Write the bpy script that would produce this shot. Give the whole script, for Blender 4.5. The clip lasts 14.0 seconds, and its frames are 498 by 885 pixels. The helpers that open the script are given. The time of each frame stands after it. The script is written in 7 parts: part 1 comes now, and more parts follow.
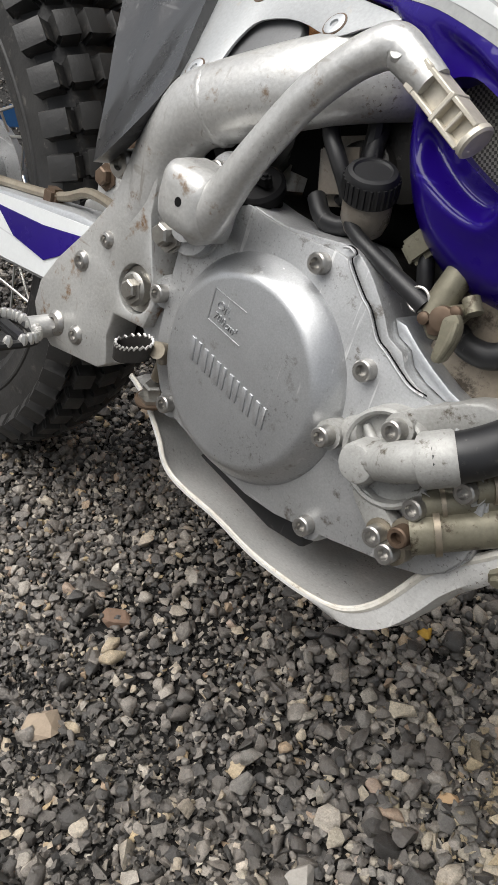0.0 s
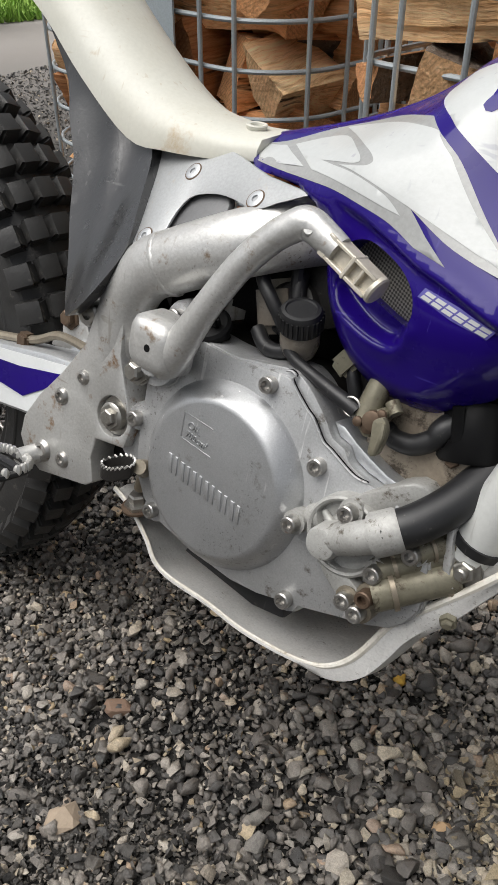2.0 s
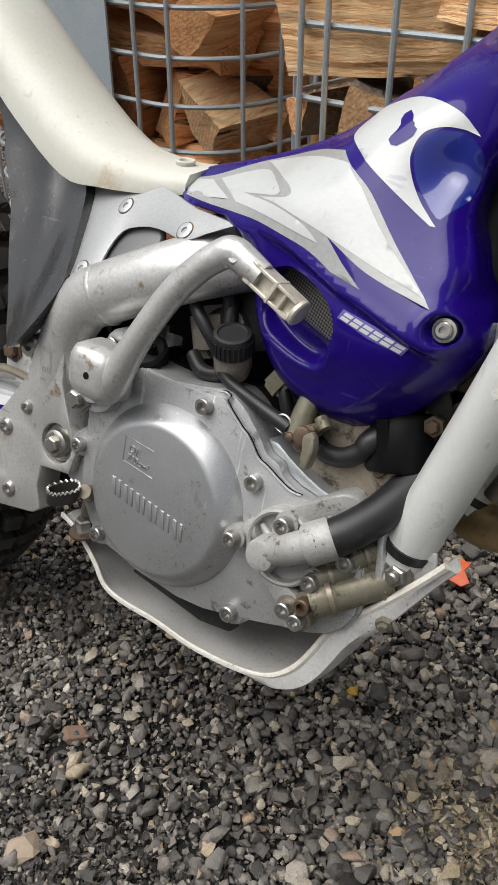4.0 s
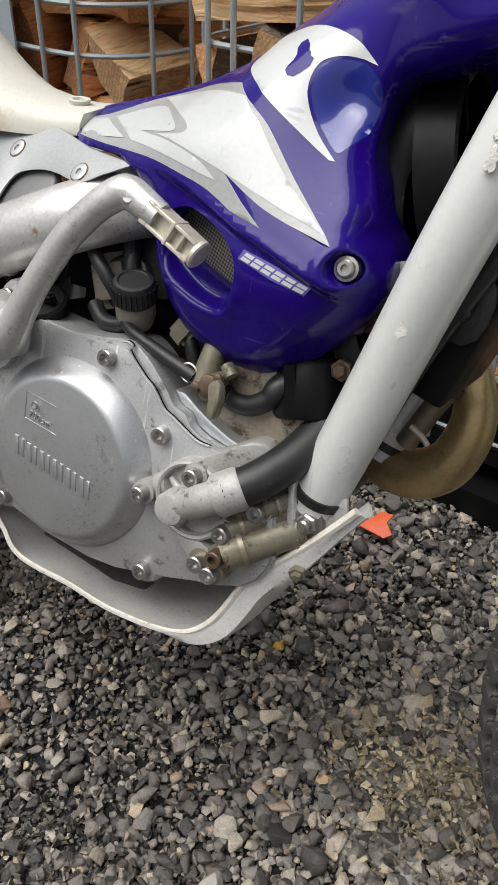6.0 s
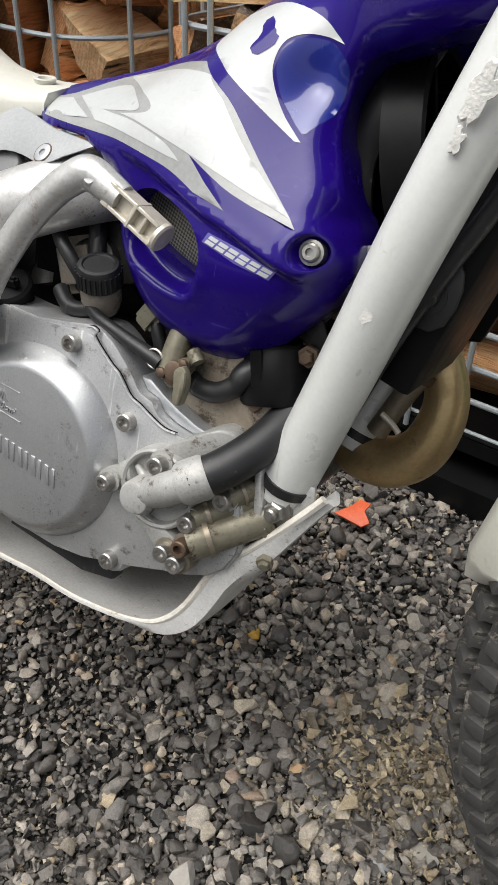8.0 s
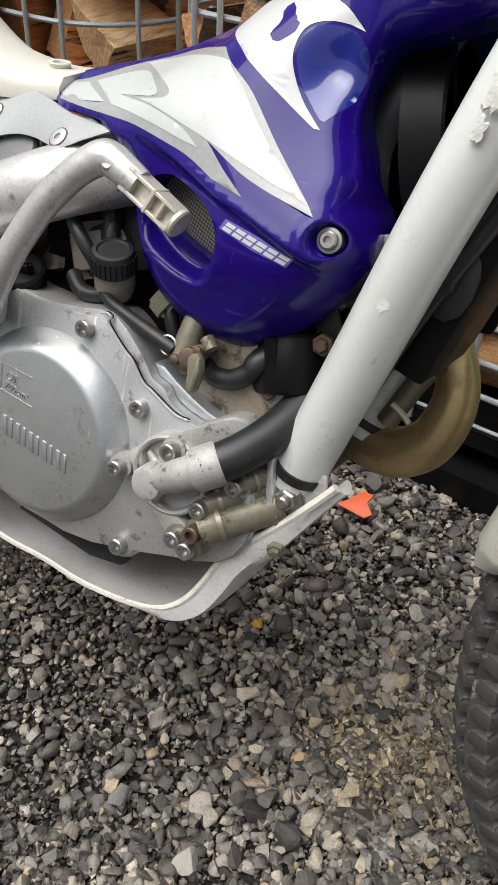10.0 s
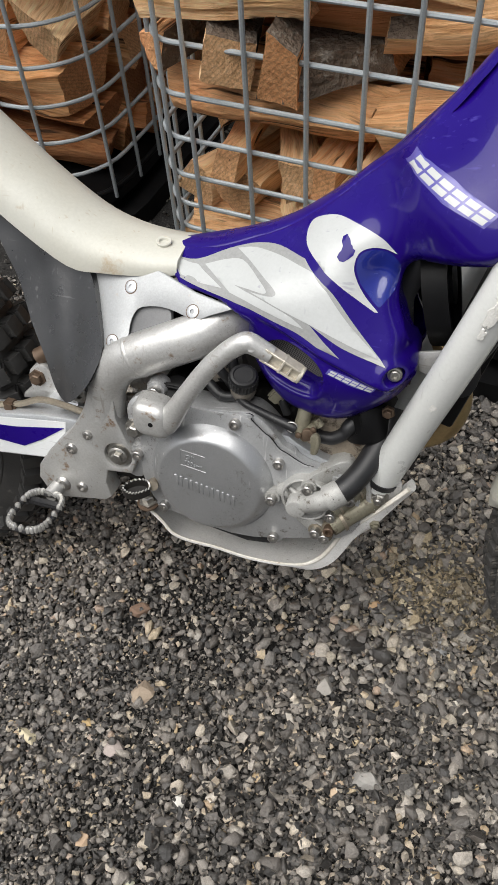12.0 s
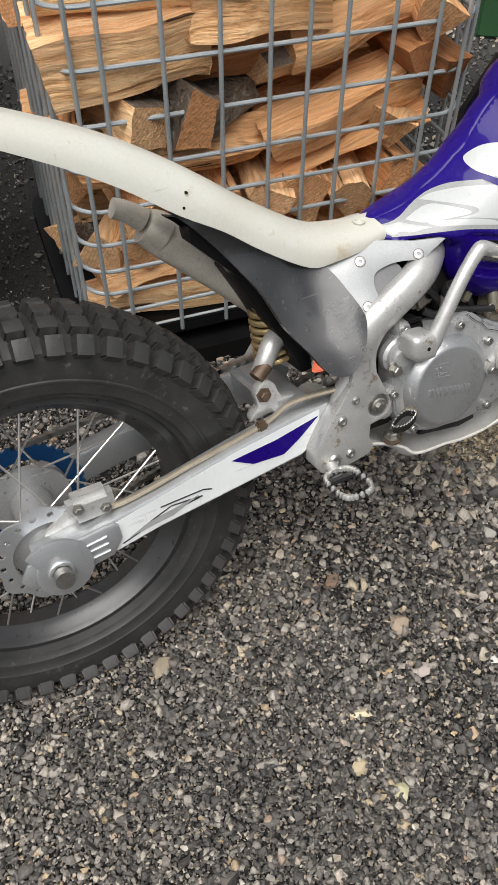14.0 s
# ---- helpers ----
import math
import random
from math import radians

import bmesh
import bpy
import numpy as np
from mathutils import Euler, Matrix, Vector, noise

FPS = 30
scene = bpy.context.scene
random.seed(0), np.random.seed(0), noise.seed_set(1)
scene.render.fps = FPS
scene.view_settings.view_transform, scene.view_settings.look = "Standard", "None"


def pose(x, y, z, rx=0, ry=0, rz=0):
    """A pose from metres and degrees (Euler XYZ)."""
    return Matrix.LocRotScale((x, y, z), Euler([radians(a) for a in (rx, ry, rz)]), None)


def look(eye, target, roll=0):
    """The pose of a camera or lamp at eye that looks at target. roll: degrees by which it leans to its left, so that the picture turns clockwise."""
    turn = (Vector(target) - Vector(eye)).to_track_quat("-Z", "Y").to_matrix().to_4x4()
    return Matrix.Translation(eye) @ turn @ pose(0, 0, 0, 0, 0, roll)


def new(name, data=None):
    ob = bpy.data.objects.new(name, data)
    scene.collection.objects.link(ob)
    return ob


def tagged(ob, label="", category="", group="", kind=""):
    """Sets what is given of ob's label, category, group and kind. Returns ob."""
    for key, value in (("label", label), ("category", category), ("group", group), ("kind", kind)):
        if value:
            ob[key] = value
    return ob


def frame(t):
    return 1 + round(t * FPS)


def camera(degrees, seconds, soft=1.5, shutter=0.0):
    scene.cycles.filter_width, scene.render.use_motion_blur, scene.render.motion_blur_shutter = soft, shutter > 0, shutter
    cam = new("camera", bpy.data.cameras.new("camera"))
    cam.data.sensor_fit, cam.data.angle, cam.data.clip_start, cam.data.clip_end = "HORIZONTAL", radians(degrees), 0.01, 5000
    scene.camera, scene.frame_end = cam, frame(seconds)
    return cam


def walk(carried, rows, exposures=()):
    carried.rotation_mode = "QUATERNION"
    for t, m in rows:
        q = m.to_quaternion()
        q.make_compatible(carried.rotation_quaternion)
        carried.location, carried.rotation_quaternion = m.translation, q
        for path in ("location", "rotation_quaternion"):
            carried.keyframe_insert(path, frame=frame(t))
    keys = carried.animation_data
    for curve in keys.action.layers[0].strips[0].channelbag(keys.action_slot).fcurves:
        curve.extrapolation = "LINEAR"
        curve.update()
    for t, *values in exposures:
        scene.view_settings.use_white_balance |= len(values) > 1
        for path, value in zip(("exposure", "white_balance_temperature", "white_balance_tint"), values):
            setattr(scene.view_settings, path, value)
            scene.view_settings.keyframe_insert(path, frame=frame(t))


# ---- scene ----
cam = camera(34.9, 14.0, soft=0.7)
PATH = [
    (0, (0.191, -0.284, 0.702), (-0.787, 0.859, -0.616), 5.0),
    (0.5, (0.194, -0.3, 0.764), (-0.902, 0.89, -0.412), 0.4),
    (1, (0.208, -0.321, 0.788), (-0.849, 0.929, -0.361), 0.3),
    (1.5, (0.212, -0.345, 0.784), (-0.795, 0.947, -0.363), 0.2),
    (2, (0.217, -0.342, 0.776), (-0.738, 0.964, -0.4), 0.3),
    (2.2, (0.217, -0.339, 0.773), (-0.724, 0.966, -0.415), 0.4),
    (4.3, (0.252, -0.353, 0.786), (-0.615, 1.064, -0.326), -0.3),
    (4.5, (0.257, -0.352, 0.783), (-0.582, 1.08, -0.333), -0.3),
    (5, (0.256, -0.345, 0.776), (-0.533, 1.101, -0.357), 0.2),
    (5.5, (0.252, -0.342, 0.77), (-0.5, 1.103, -0.391), 1.1),
    (6, (0.254, -0.338, 0.767), (-0.466, 1.101, -0.419), 1.6),
    (6.5, (0.259, -0.334, 0.765), (-0.447, 1.101, -0.436), 1.9),
    (7, (0.261, -0.33, 0.763), (-0.434, 1.108, -0.441), 2.1),
    (7.2, (0.263, -0.329, 0.763), (-0.425, 1.114, -0.44), 2.3),
    (9.3, (0.261, -0.326, 0.76), (-0.414, 1.107, -0.46), 2.5),
    (9.5, (0.258, -0.331, 0.762), (-0.416, 1.104, -0.458), 3.0),
    (10, (0.255, -0.334, 0.76), (-0.413, 1.1, -0.464), 3.4),
    (10.5, (0.245, -0.33, 0.748), (-0.435, 1.088, -0.488), 3.5),
    (11, (0.196, -0.321, 0.872), (-0.451, 1.023, -0.461), 6.0),
    (11.3, (0.191, -0.373, 1.036), (-0.307, 0.815, -0.494), 6.8),
    (11.5, (0.201, -0.414, 1.079), (-0.249, 0.68, -0.533), 4.3),
    (12, (0.136, -0.464, 1.146), (-0.248, 0.697, -0.437), -4.9),
    (12.5, (-0.042, -0.522, 1.18), (-0.184, 0.686, -0.408), -4.3),
    (13, (-0.283, -0.654, 1.224), (-0.126, 0.639, -0.294), -1.9),
    (13.5, (-0.497, -0.651, 1.206), (-0.112, 0.66, -0.254), -2.9),
    (14, (-0.733, -0.571, 1.199), (-0.064, 0.598, -0.28), 0.4),
]
walk(cam, [(t, look(eye, target, roll)) for t, eye, target, roll in PATH], [(0, 1.08), (0.5, 1.03), (1.5, 0.92), (4.3, 0.92), (7, 1.05), (9.3, 1.12), (10.4, 1.13), (11.5, 0.90), (12.8, 0.89), (14, 0.94)])

from mathutils.geometry import delaunay_2d_cdt as delaunay

# ---------------------------------------------------------------- light
world = bpy.data.worlds.new("overcast_sky")
scene.world = world
world.use_nodes = True
wn, wl = world.node_tree.nodes, world.node_tree.links
sky = wn.new("ShaderNodeTexSky")
sky.sky_type, sky.sun_disc = "NISHITA", False
sky.sun_elevation, sky.sun_rotation = radians(67), radians(224)
sky.dust_density, sky.air_density = 4.0, 1.0
hsv = wn.new("ShaderNodeHueSaturation")
hsv.inputs["Saturation"].default_value = 0.25
wl.new(sky.outputs["Color"], hsv.inputs["Color"])
wl.new(hsv.outputs["Color"], wn["Background"].inputs["Color"])
wn["Background"].inputs["Strength"].default_value = 0.060

sun = new("sun", bpy.data.lights.new("sun", "SUN"))
sun.data.energy, sun.data.angle, sun.data.color = 1.95, radians(62), (1.0, 0.975, 0.94)
sun.matrix_world = look((-1.1, -1.15, 3.8), (0, 0, 0))

# ---------------------------------------------------------------- materials


def shader(name, rough=0.5, metal=0.0, coat=0.0, specular=0.5):
    m = bpy.data.materials.new(name)
    m.use_nodes = True
    b = m.node_tree.nodes["Principled BSDF"]
    b.inputs["Roughness"].default_value = rough
    b.inputs["Metallic"].default_value = metal
    b.inputs["Coat Weight"].default_value = coat
    b.inputs["Coat Roughness"].default_value = 0.05
    b.inputs["Specular IOR Level"].default_value = specular
    return m, m.node_tree.nodes, m.node_tree.links, b


def noise_tex(n, l, coords, scale, detail=5.0, rough=0.6, stretch=(1, 1, 1)):
    mp = n.new("ShaderNodeMapping")
    mp.inputs["Scale"].default_value = stretch
    l.new(coords, mp.inputs["Vector"])
    t = n.new("ShaderNodeTexNoise")
    t.inputs["Scale"].default_value, t.inputs["Detail"].default_value, t.inputs["Roughness"].default_value = scale, detail, rough
    l.new(mp.outputs["Vector"], t.inputs["Vector"])
    return t.outputs["Fac"]


def ramp(n, l, fac, stops):
    r = n.new("ShaderNodeValToRGB")
    while len(r.color_ramp.elements) < len(stops):
        r.color_ramp.elements.new(0.5)
    for e, (p, c) in zip(r.color_ramp.elements, stops):
        e.position, e.color = p, (*c, 1)
    l.new(fac, r.inputs["Fac"])
    return r.outputs["Color"]


def mix(n, l, fac, a, b, mode="MIX"):
    x = n.new("ShaderNodeMix")
    x.data_type, x.blend_type = "RGBA", mode
    for key, v in ((0, fac), (6, a), (7, b)):
        if isinstance(v, (int, float)):
            x.inputs[key].default_value = v
        elif isinstance(v, tuple):
            x.inputs[key].default_value = (*v, 1)
        else:
            l.new(v, x.inputs[key])
    return x.outputs[2]


def bump(n, l, b, height, strength=0.3, distance=0.002):
    k = n.new("ShaderNodeBump")
    k.inputs["Strength"].default_value, k.inputs["Distance"].default_value = strength, distance
    l.new(height, k.inputs["Height"])
    l.new(k.outputs["Normal"], b.inputs["Normal"])


def worn(name, base, second, rough=0.4, metal=0.0, coat=0.0, fine=300, coarse=14, spot=None, spot_at=0.68, bumpy=0.12, rough_var=0.15, depth=0.0006, specular=0.5, grain=0.25, lump=0.0, scratch=None, pit=None):
    """A surface of two near colours in coarse patches and fine grain, with spots of dirt or wear."""
    m, n, l, b = shader(name, rough, metal, coat, specular)
    co = n.new("ShaderNodeTexCoord").outputs["Object"]
    big, small = noise_tex(n, l, co, coarse), noise_tex(n, l, co, fine, 3)
    col = mix(n, l, ramp(n, l, big, [(0.3, (0, 0, 0)), (0.7, (1, 1, 1))]), base, second)
    col = mix(n, l, grain, col, ramp(n, l, small, [(0.3, tuple(c * 0.6 for c in base)), (0.7, tuple(min(1, c * 1.25) for c in base))]))
    if spot:
        s = noise_tex(n, l, co, coarse * 2.7, 8, 0.7)
        col = mix(n, l, ramp(n, l, s, [(spot_at - 0.05, (0, 0, 0)), (spot_at + 0.05, (1, 1, 1))]), col, spot)
    if scratch:
        for k, st in enumerate(((0.06, 1, 1), (1, 1, 0.05))):
            f = noise_tex(n, l, co, 170 + 60 * k, 2, 0.5, st)
            gate = noise_tex(n, l, co, 30 + 9 * k, 2, 0.5)
            m1 = n.new("ShaderNodeMath")
            m1.operation = "MULTIPLY"
            l.new(ramp(n, l, f, [(0.66, (0, 0, 0)), (0.71, (1, 1, 1))]), m1.inputs[0])
            l.new(ramp(n, l, gate, [(0.48, (0, 0, 0)), (0.60, (0.8, 0.8, 0.8))]), m1.inputs[1])
            col = mix(n, l, m1.outputs["Value"], col, scratch)
    if pit:  # specks of dirt gathered in patches
        both = n.new("ShaderNodeMath")
        both.operation = "MULTIPLY"
        l.new(ramp(n, l, noise_tex(n, l, co, 430, 3, 0.6), [(0.59, (0, 0, 0)), (0.67, (0.9, 0.9, 0.9))]), both.inputs[0])
        l.new(ramp(n, l, noise_tex(n, l, co, 19, 4, 0.6), [(0.50, (0, 0, 0)), (0.70, (1, 1, 1))]), both.inputs[1])
        col = mix(n, l, both.outputs["Value"], col, pit)
    l.new(col, b.inputs["Base Color"])
    mr = n.new("ShaderNodeMapRange")
    mr.inputs["To Min"].default_value, mr.inputs["To Max"].default_value = max(0.03, rough - rough_var), min(1, rough + rough_var)
    l.new(noise_tex(n, l, co, coarse * 4, 6), mr.inputs["Value"])
    l.new(mr.outputs["Result"], b.inputs["Roughness"])
    if lump:
        k = n.new("ShaderNodeMath")
        k.operation = "MULTIPLY_ADD"
        l.new(noise_tex(n, l, co, 75, 3, 0.5), k.inputs[0])
        k.inputs[1].default_value = lump
        l.new(small, k.inputs[2])
        small = k.outputs["Value"]
    bump(n, l, b, small, bumpy, depth)
    return m


M_CAST = worn("cast_aluminium", (0.52, 0.525, 0.53), (0.38, 0.385, 0.385), 0.46, 0.6, spot=(0.17, 0.155, 0.135), spot_at=0.64, fine=700, coarse=26, lump=3.0, bumpy=0.18, rough_var=0.15, scratch=(0.76, 0.76, 0.75), pit=(0.07, 0.06, 0.05))
M_COVER = worn("machined_cover", (0.49, 0.50, 0.51), (0.39, 0.395, 0.40), 0.38, 0.75, fine=900, coarse=20, spot=(0.27, 0.26, 0.245), spot_at=0.65, scratch=(0.76, 0.76, 0.75), rough_var=0.16, lump=2.0, bumpy=0.14, pit=(0.12, 0.11, 0.095))
M_FRAME = worn("silver_frame_paint", (0.57, 0.57, 0.56), (0.44, 0.435, 0.415), 0.37, 0.55, spot=(0.27, 0.205, 0.15), spot_at=0.64, fine=400, coarse=22, lump=4.0, bumpy=0.22, rough_var=0.2, scratch=(0.36, 0.34, 0.31), pit=(0.13, 0.10, 0.075))
M_TUBE = worn("pale_grey_paint", (0.66, 0.67, 0.65), (0.61, 0.62, 0.60), 0.32, 0.15, spot=(0.72, 0.71, 0.67), spot_at=0.76, fine=300, coarse=7, lump=0.5, bumpy=0.06, grain=0.10, scratch=(0.50, 0.50, 0.48))
M_PLATE = worn("brushed_alloy", (0.54, 0.555, 0.57), (0.46, 0.475, 0.49), 0.42, 0.75, fine=500, coarse=12, spot=(0.40, 0.38, 0.35), spot_at=0.72, scratch=(0.42, 0.41, 0.40), lump=3.0, bumpy=0.15)
M_SKID = worn("skid_alloy", (0.74, 0.735, 0.715), (0.60, 0.59, 0.565), 0.42, 0.15, spot=(0.24, 0.21, 0.175), spot_at=0.68, coarse=40, fine=500, lump=2.0, bumpy=0.12, scratch=(0.82, 0.81, 0.79), pit=(0.15, 0.12, 0.10))
# oily casting, darkened further to deepen the shade in the engine bay
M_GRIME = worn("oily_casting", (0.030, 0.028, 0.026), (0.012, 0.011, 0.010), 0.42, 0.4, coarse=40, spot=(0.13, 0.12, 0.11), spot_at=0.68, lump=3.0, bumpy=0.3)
M_STEEL = worn("plated_steel", (0.44, 0.43, 0.40), (0.30, 0.285, 0.26), 0.35, 0.9, spot=(0.22, 0.12, 0.06), spot_at=0.66, coarse=60)
M_RUST = worn("rusty_steel", (0.105, 0.068, 0.045), (0.17, 0.125, 0.09), 0.55, 0.6, coarse=80)
M_WIRE = worn("galvanised_wire", (0.44, 0.48, 0.50), (0.34, 0.375, 0.395), 0.42, 0.5, coarse=12, spot=(0.24, 0.23, 0.21), spot_at=0.72)
M_SHEET = worn("galvanised_sheet", (0.42, 0.47, 0.50), (0.34, 0.39, 0.42), 0.5, 0.4, coarse=9)
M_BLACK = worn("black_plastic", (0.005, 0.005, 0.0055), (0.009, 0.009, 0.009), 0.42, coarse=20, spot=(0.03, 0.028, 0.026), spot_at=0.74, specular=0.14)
M_PANEL = worn("scuffed_dark_panel", (0.017, 0.0175, 0.019), (0.028, 0.0285, 0.030), 0.30, coat=0.2, coarse=10, spot=(0.085, 0.084, 0.082), spot_at=0.70, specular=0.9, lump=2.0, bumpy=0.18, scratch=(0.09, 0.09, 0.09))
M_AIRCAP = worn("grey_airbox_cover", (0.15, 0.152, 0.155), (0.11, 0.112, 0.115), 0.5, coarse=20, fine=500, bumpy=0.1)
M_RUBBER = worn("dusty_rubber", (0.026, 0.0255, 0.025), (0.060, 0.057, 0.053), 0.72, coarse=34, spot=(0.20, 0.175, 0.15), spot_at=0.66, specular=0.3, lump=3.0, bumpy=0.3)
M_HOSE = worn("black_hose", (0.010, 0.0104, 0.0115), (0.021, 0.021, 0.0225), 0.45, coarse=30, spot=(0.08, 0.074, 0.067), spot_at=0.68, scratch=(0.09, 0.085, 0.08))
M_PURPLE = worn("purple_paint", (0.010, 0.002, 0.120), (0.014, 0.003, 0.16), 0.28, 0.0, coat=0.4, coarse=7, fine=90, bumpy=0.015, rough_var=0.06, grain=0.05, specular=0.08, spot=(0.05, 0.04, 0.22), spot_at=0.80, lump=0.6, scratch=(0.05, 0.035, 0.26))
M_BLUE = worn("blue_paint", (0.008, 0.014, 0.16), (0.010, 0.020, 0.21), 0.25, 0.0, coat=1.0, coarse=9, fine=120, bumpy=0.02, rough_var=0.06, grain=0.05, specular=0.3, scratch=(0.10, 0.12, 0.40))
M_DECALW = worn("white_decal", (0.50, 0.515, 0.51), (0.42, 0.435, 0.43), 0.34, coat=0.2, coarse=9, bumpy=0.14, grain=0.08, spot=(0.34, 0.34, 0.34), spot_at=0.72, lump=3.0, scratch=(0.34, 0.34, 0.38))
# brighter copy of white_decal, making up for weaker light on the arm
M_ARMWHITE = worn("white_arm_decal", (0.70, 0.72, 0.72), (0.60, 0.62, 0.62), 0.34, coat=0.2, coarse=9, bumpy=0.12, grain=0.08, spot=(0.40, 0.40, 0.40), spot_at=0.72, scratch=(0.40, 0.40, 0.42))
M_BADGE = worn("faded_blue_strip", (0.10, 0.09, 0.34), (0.08, 0.07, 0.30), 0.3, coat=0.6, coarse=12)
M_DECALG = worn("grey_decal", (0.31, 0.315, 0.31), (0.26, 0.265, 0.26), 0.36, coat=0.3, coarse=12, bumpy=0.1, lump=2.0)
M_WHITE = worn("yellowed_white_plastic", (0.57, 0.57, 0.515), (0.50, 0.488, 0.42), 0.46, coat=0.0, coarse=7, spot=(0.42, 0.34, 0.235), spot_at=0.66, bumpy=0.06, grain=0.10, lump=2.0, scratch=(0.46, 0.42, 0.34))
M_BRONZE = worn("heat_tinted_pipe", (0.60, 0.47, 0.24), (0.47, 0.31, 0.16), 0.36, 0.75, coarse=17, spot=(0.12, 0.075, 0.045), spot_at=0.66, lump=3.0, bumpy=0.2)
M_MUFFLER = worn("grey_muffler", (0.56, 0.52, 0.45), (0.42, 0.38, 0.32), 0.55, 0.1, coarse=30, lump=6.0, bumpy=0.35, depth=0.001, spot=(0.25, 0.20, 0.15), spot_at=0.66)
M_RIM = worn("black_rim", (0.030, 0.030, 0.031), (0.055, 0.055, 0.055), 0.32, 0.2, coarse=25, spot=(0.14, 0.13, 0.12), spot_at=0.7, specular=0.9)
M_SPROCKET = worn("blue_alloy", (0.02, 0.10, 0.30), (0.03, 0.16, 0.38), 0.35, 0.7)
M_OLIVE = worn("oily_olive_casting", (0.25, 0.235, 0.175), (0.15, 0.135, 0.095), 0.48, 0.4, coarse=40, spot=(0.06, 0.045, 0.028), spot_at=0.60, lump=3.0, bumpy=0.2)
M_BRASS = worn("brownish_fitting", (0.36, 0.32, 0.25), (0.24, 0.20, 0.15), 0.42, 0.7, coarse=40)
M_CLEARCUP = worn("aged_clear_cup", (0.22, 0.20, 0.17), (0.16, 0.13, 0.10), 0.3, 0.0, coarse=30)
M_ORANGE = worn("orange_plastic", (0.75, 0.13, 0.04), (0.65, 0.10, 0.03), 0.5, coarse=30, spot=(0.12, 0.05, 0.03), spot_at=0.7)
M_IBC = worn("milky_white_tank", (0.68, 0.66, 0.60), (0.60, 0.57, 0.50), 0.5, coarse=3)
M_YELLOW = worn("yellow_machine_paint", (0.70, 0.42, 0.02), (0.60, 0.36, 0.02), 0.5, coarse=3)
M_LIGHTBLUE = worn("faded_blue_panel", (0.12, 0.25, 0.50), (0.10, 0.20, 0.42), 0.5, coarse=5)
M_CONCRETE = worn("weathered_concrete", (0.28, 0.27, 0.245), (0.19, 0.19, 0.165), 0.9, coarse=5, spot=(0.12, 0.14, 0.09), spot_at=0.56)
M_GREEN = worn("dark_green_sheet", (0.03, 0.10, 0.035), (0.02, 0.07, 0.025), 0.6, coarse=4)


def carbon_mesh():
    m, n, l, b = shader("woven_mesh", 0.45, 0.3)
    co = n.new("ShaderNodeTexCoord").outputs["Object"]
    ck = n.new("ShaderNodeTexChecker")
    ck.inputs["Scale"].default_value = 620
    mp = n.new("ShaderNodeMapping")
    mp.inputs["Rotation"].default_value = (0, radians(25), 0)
    mp.inputs["Scale"].default_value = (1, 0.01, 1)
    l.new(co, mp.inputs["Vector"])
    l.new(mp.outputs["Vector"], ck.inputs["Vector"])
    ck.inputs["Color1"].default_value, ck.inputs["Color2"].default_value = (0.27, 0.26, 0.235, 1), (0.05, 0.048, 0.044, 1)
    l.new(ck.outputs["Color"], b.inputs["Base Color"])
    bump(n, l, b, ck.outputs["Fac"], 0.5, 0.001)
    return m


M_MESH = carbon_mesh()
M_PLATERUST = worn("stained_frame_plate", (0.55, 0.55, 0.54), (0.43, 0.425, 0.40), 0.38, 0.55, spot=(0.26, 0.165, 0.095), spot_at=0.62, fine=400, coarse=15, lump=4.0, bumpy=0.24, rough_var=0.2, scratch=(0.34, 0.31, 0.28), pit=(0.13, 0.085, 0.05))
M_TYRE = worn("dusty_tyre", (0.020, 0.0200, 0.0200), (0.048, 0.0468, 0.0450), 0.50, coarse=22, spot=(0.105, 0.098, 0.088), spot_at=0.64, specular=0.45, lump=3.0, bumpy=0.3, rough_var=0.2)
M_PLATESIDE = worn("thin_side_plate", (0.38, 0.39, 0.395), (0.33, 0.34, 0.345), 0.44, 0.35, fine=500, coarse=12, spot=(0.36, 0.34, 0.31), spot_at=0.70, scratch=(0.36, 0.34, 0.31), lump=2.0, bumpy=0.10)
M_FRONTTYRE = worn("dusty_front_tyre", (0.035, 0.0345, 0.034), (0.080, 0.077, 0.072), 0.62, coarse=34, spot=(0.24, 0.215, 0.18), spot_at=0.62, specular=0.35, lump=3.0, bumpy=0.3)
M_BOLT = worn("plated_bolt_steel", (0.50, 0.49, 0.47), (0.30, 0.285, 0.265), 0.33, 0.9, spot=(0.16, 0.09, 0.05), spot_at=0.66, coarse=70)
M_FLAKE = worn("worn_pale_edge", (0.72, 0.70, 0.64), (0.52, 0.47, 0.39), 0.55, 0.1, coarse=60, spot=(0.20, 0.16, 0.12), spot_at=0.66, lump=3.0, bumpy=0.3)


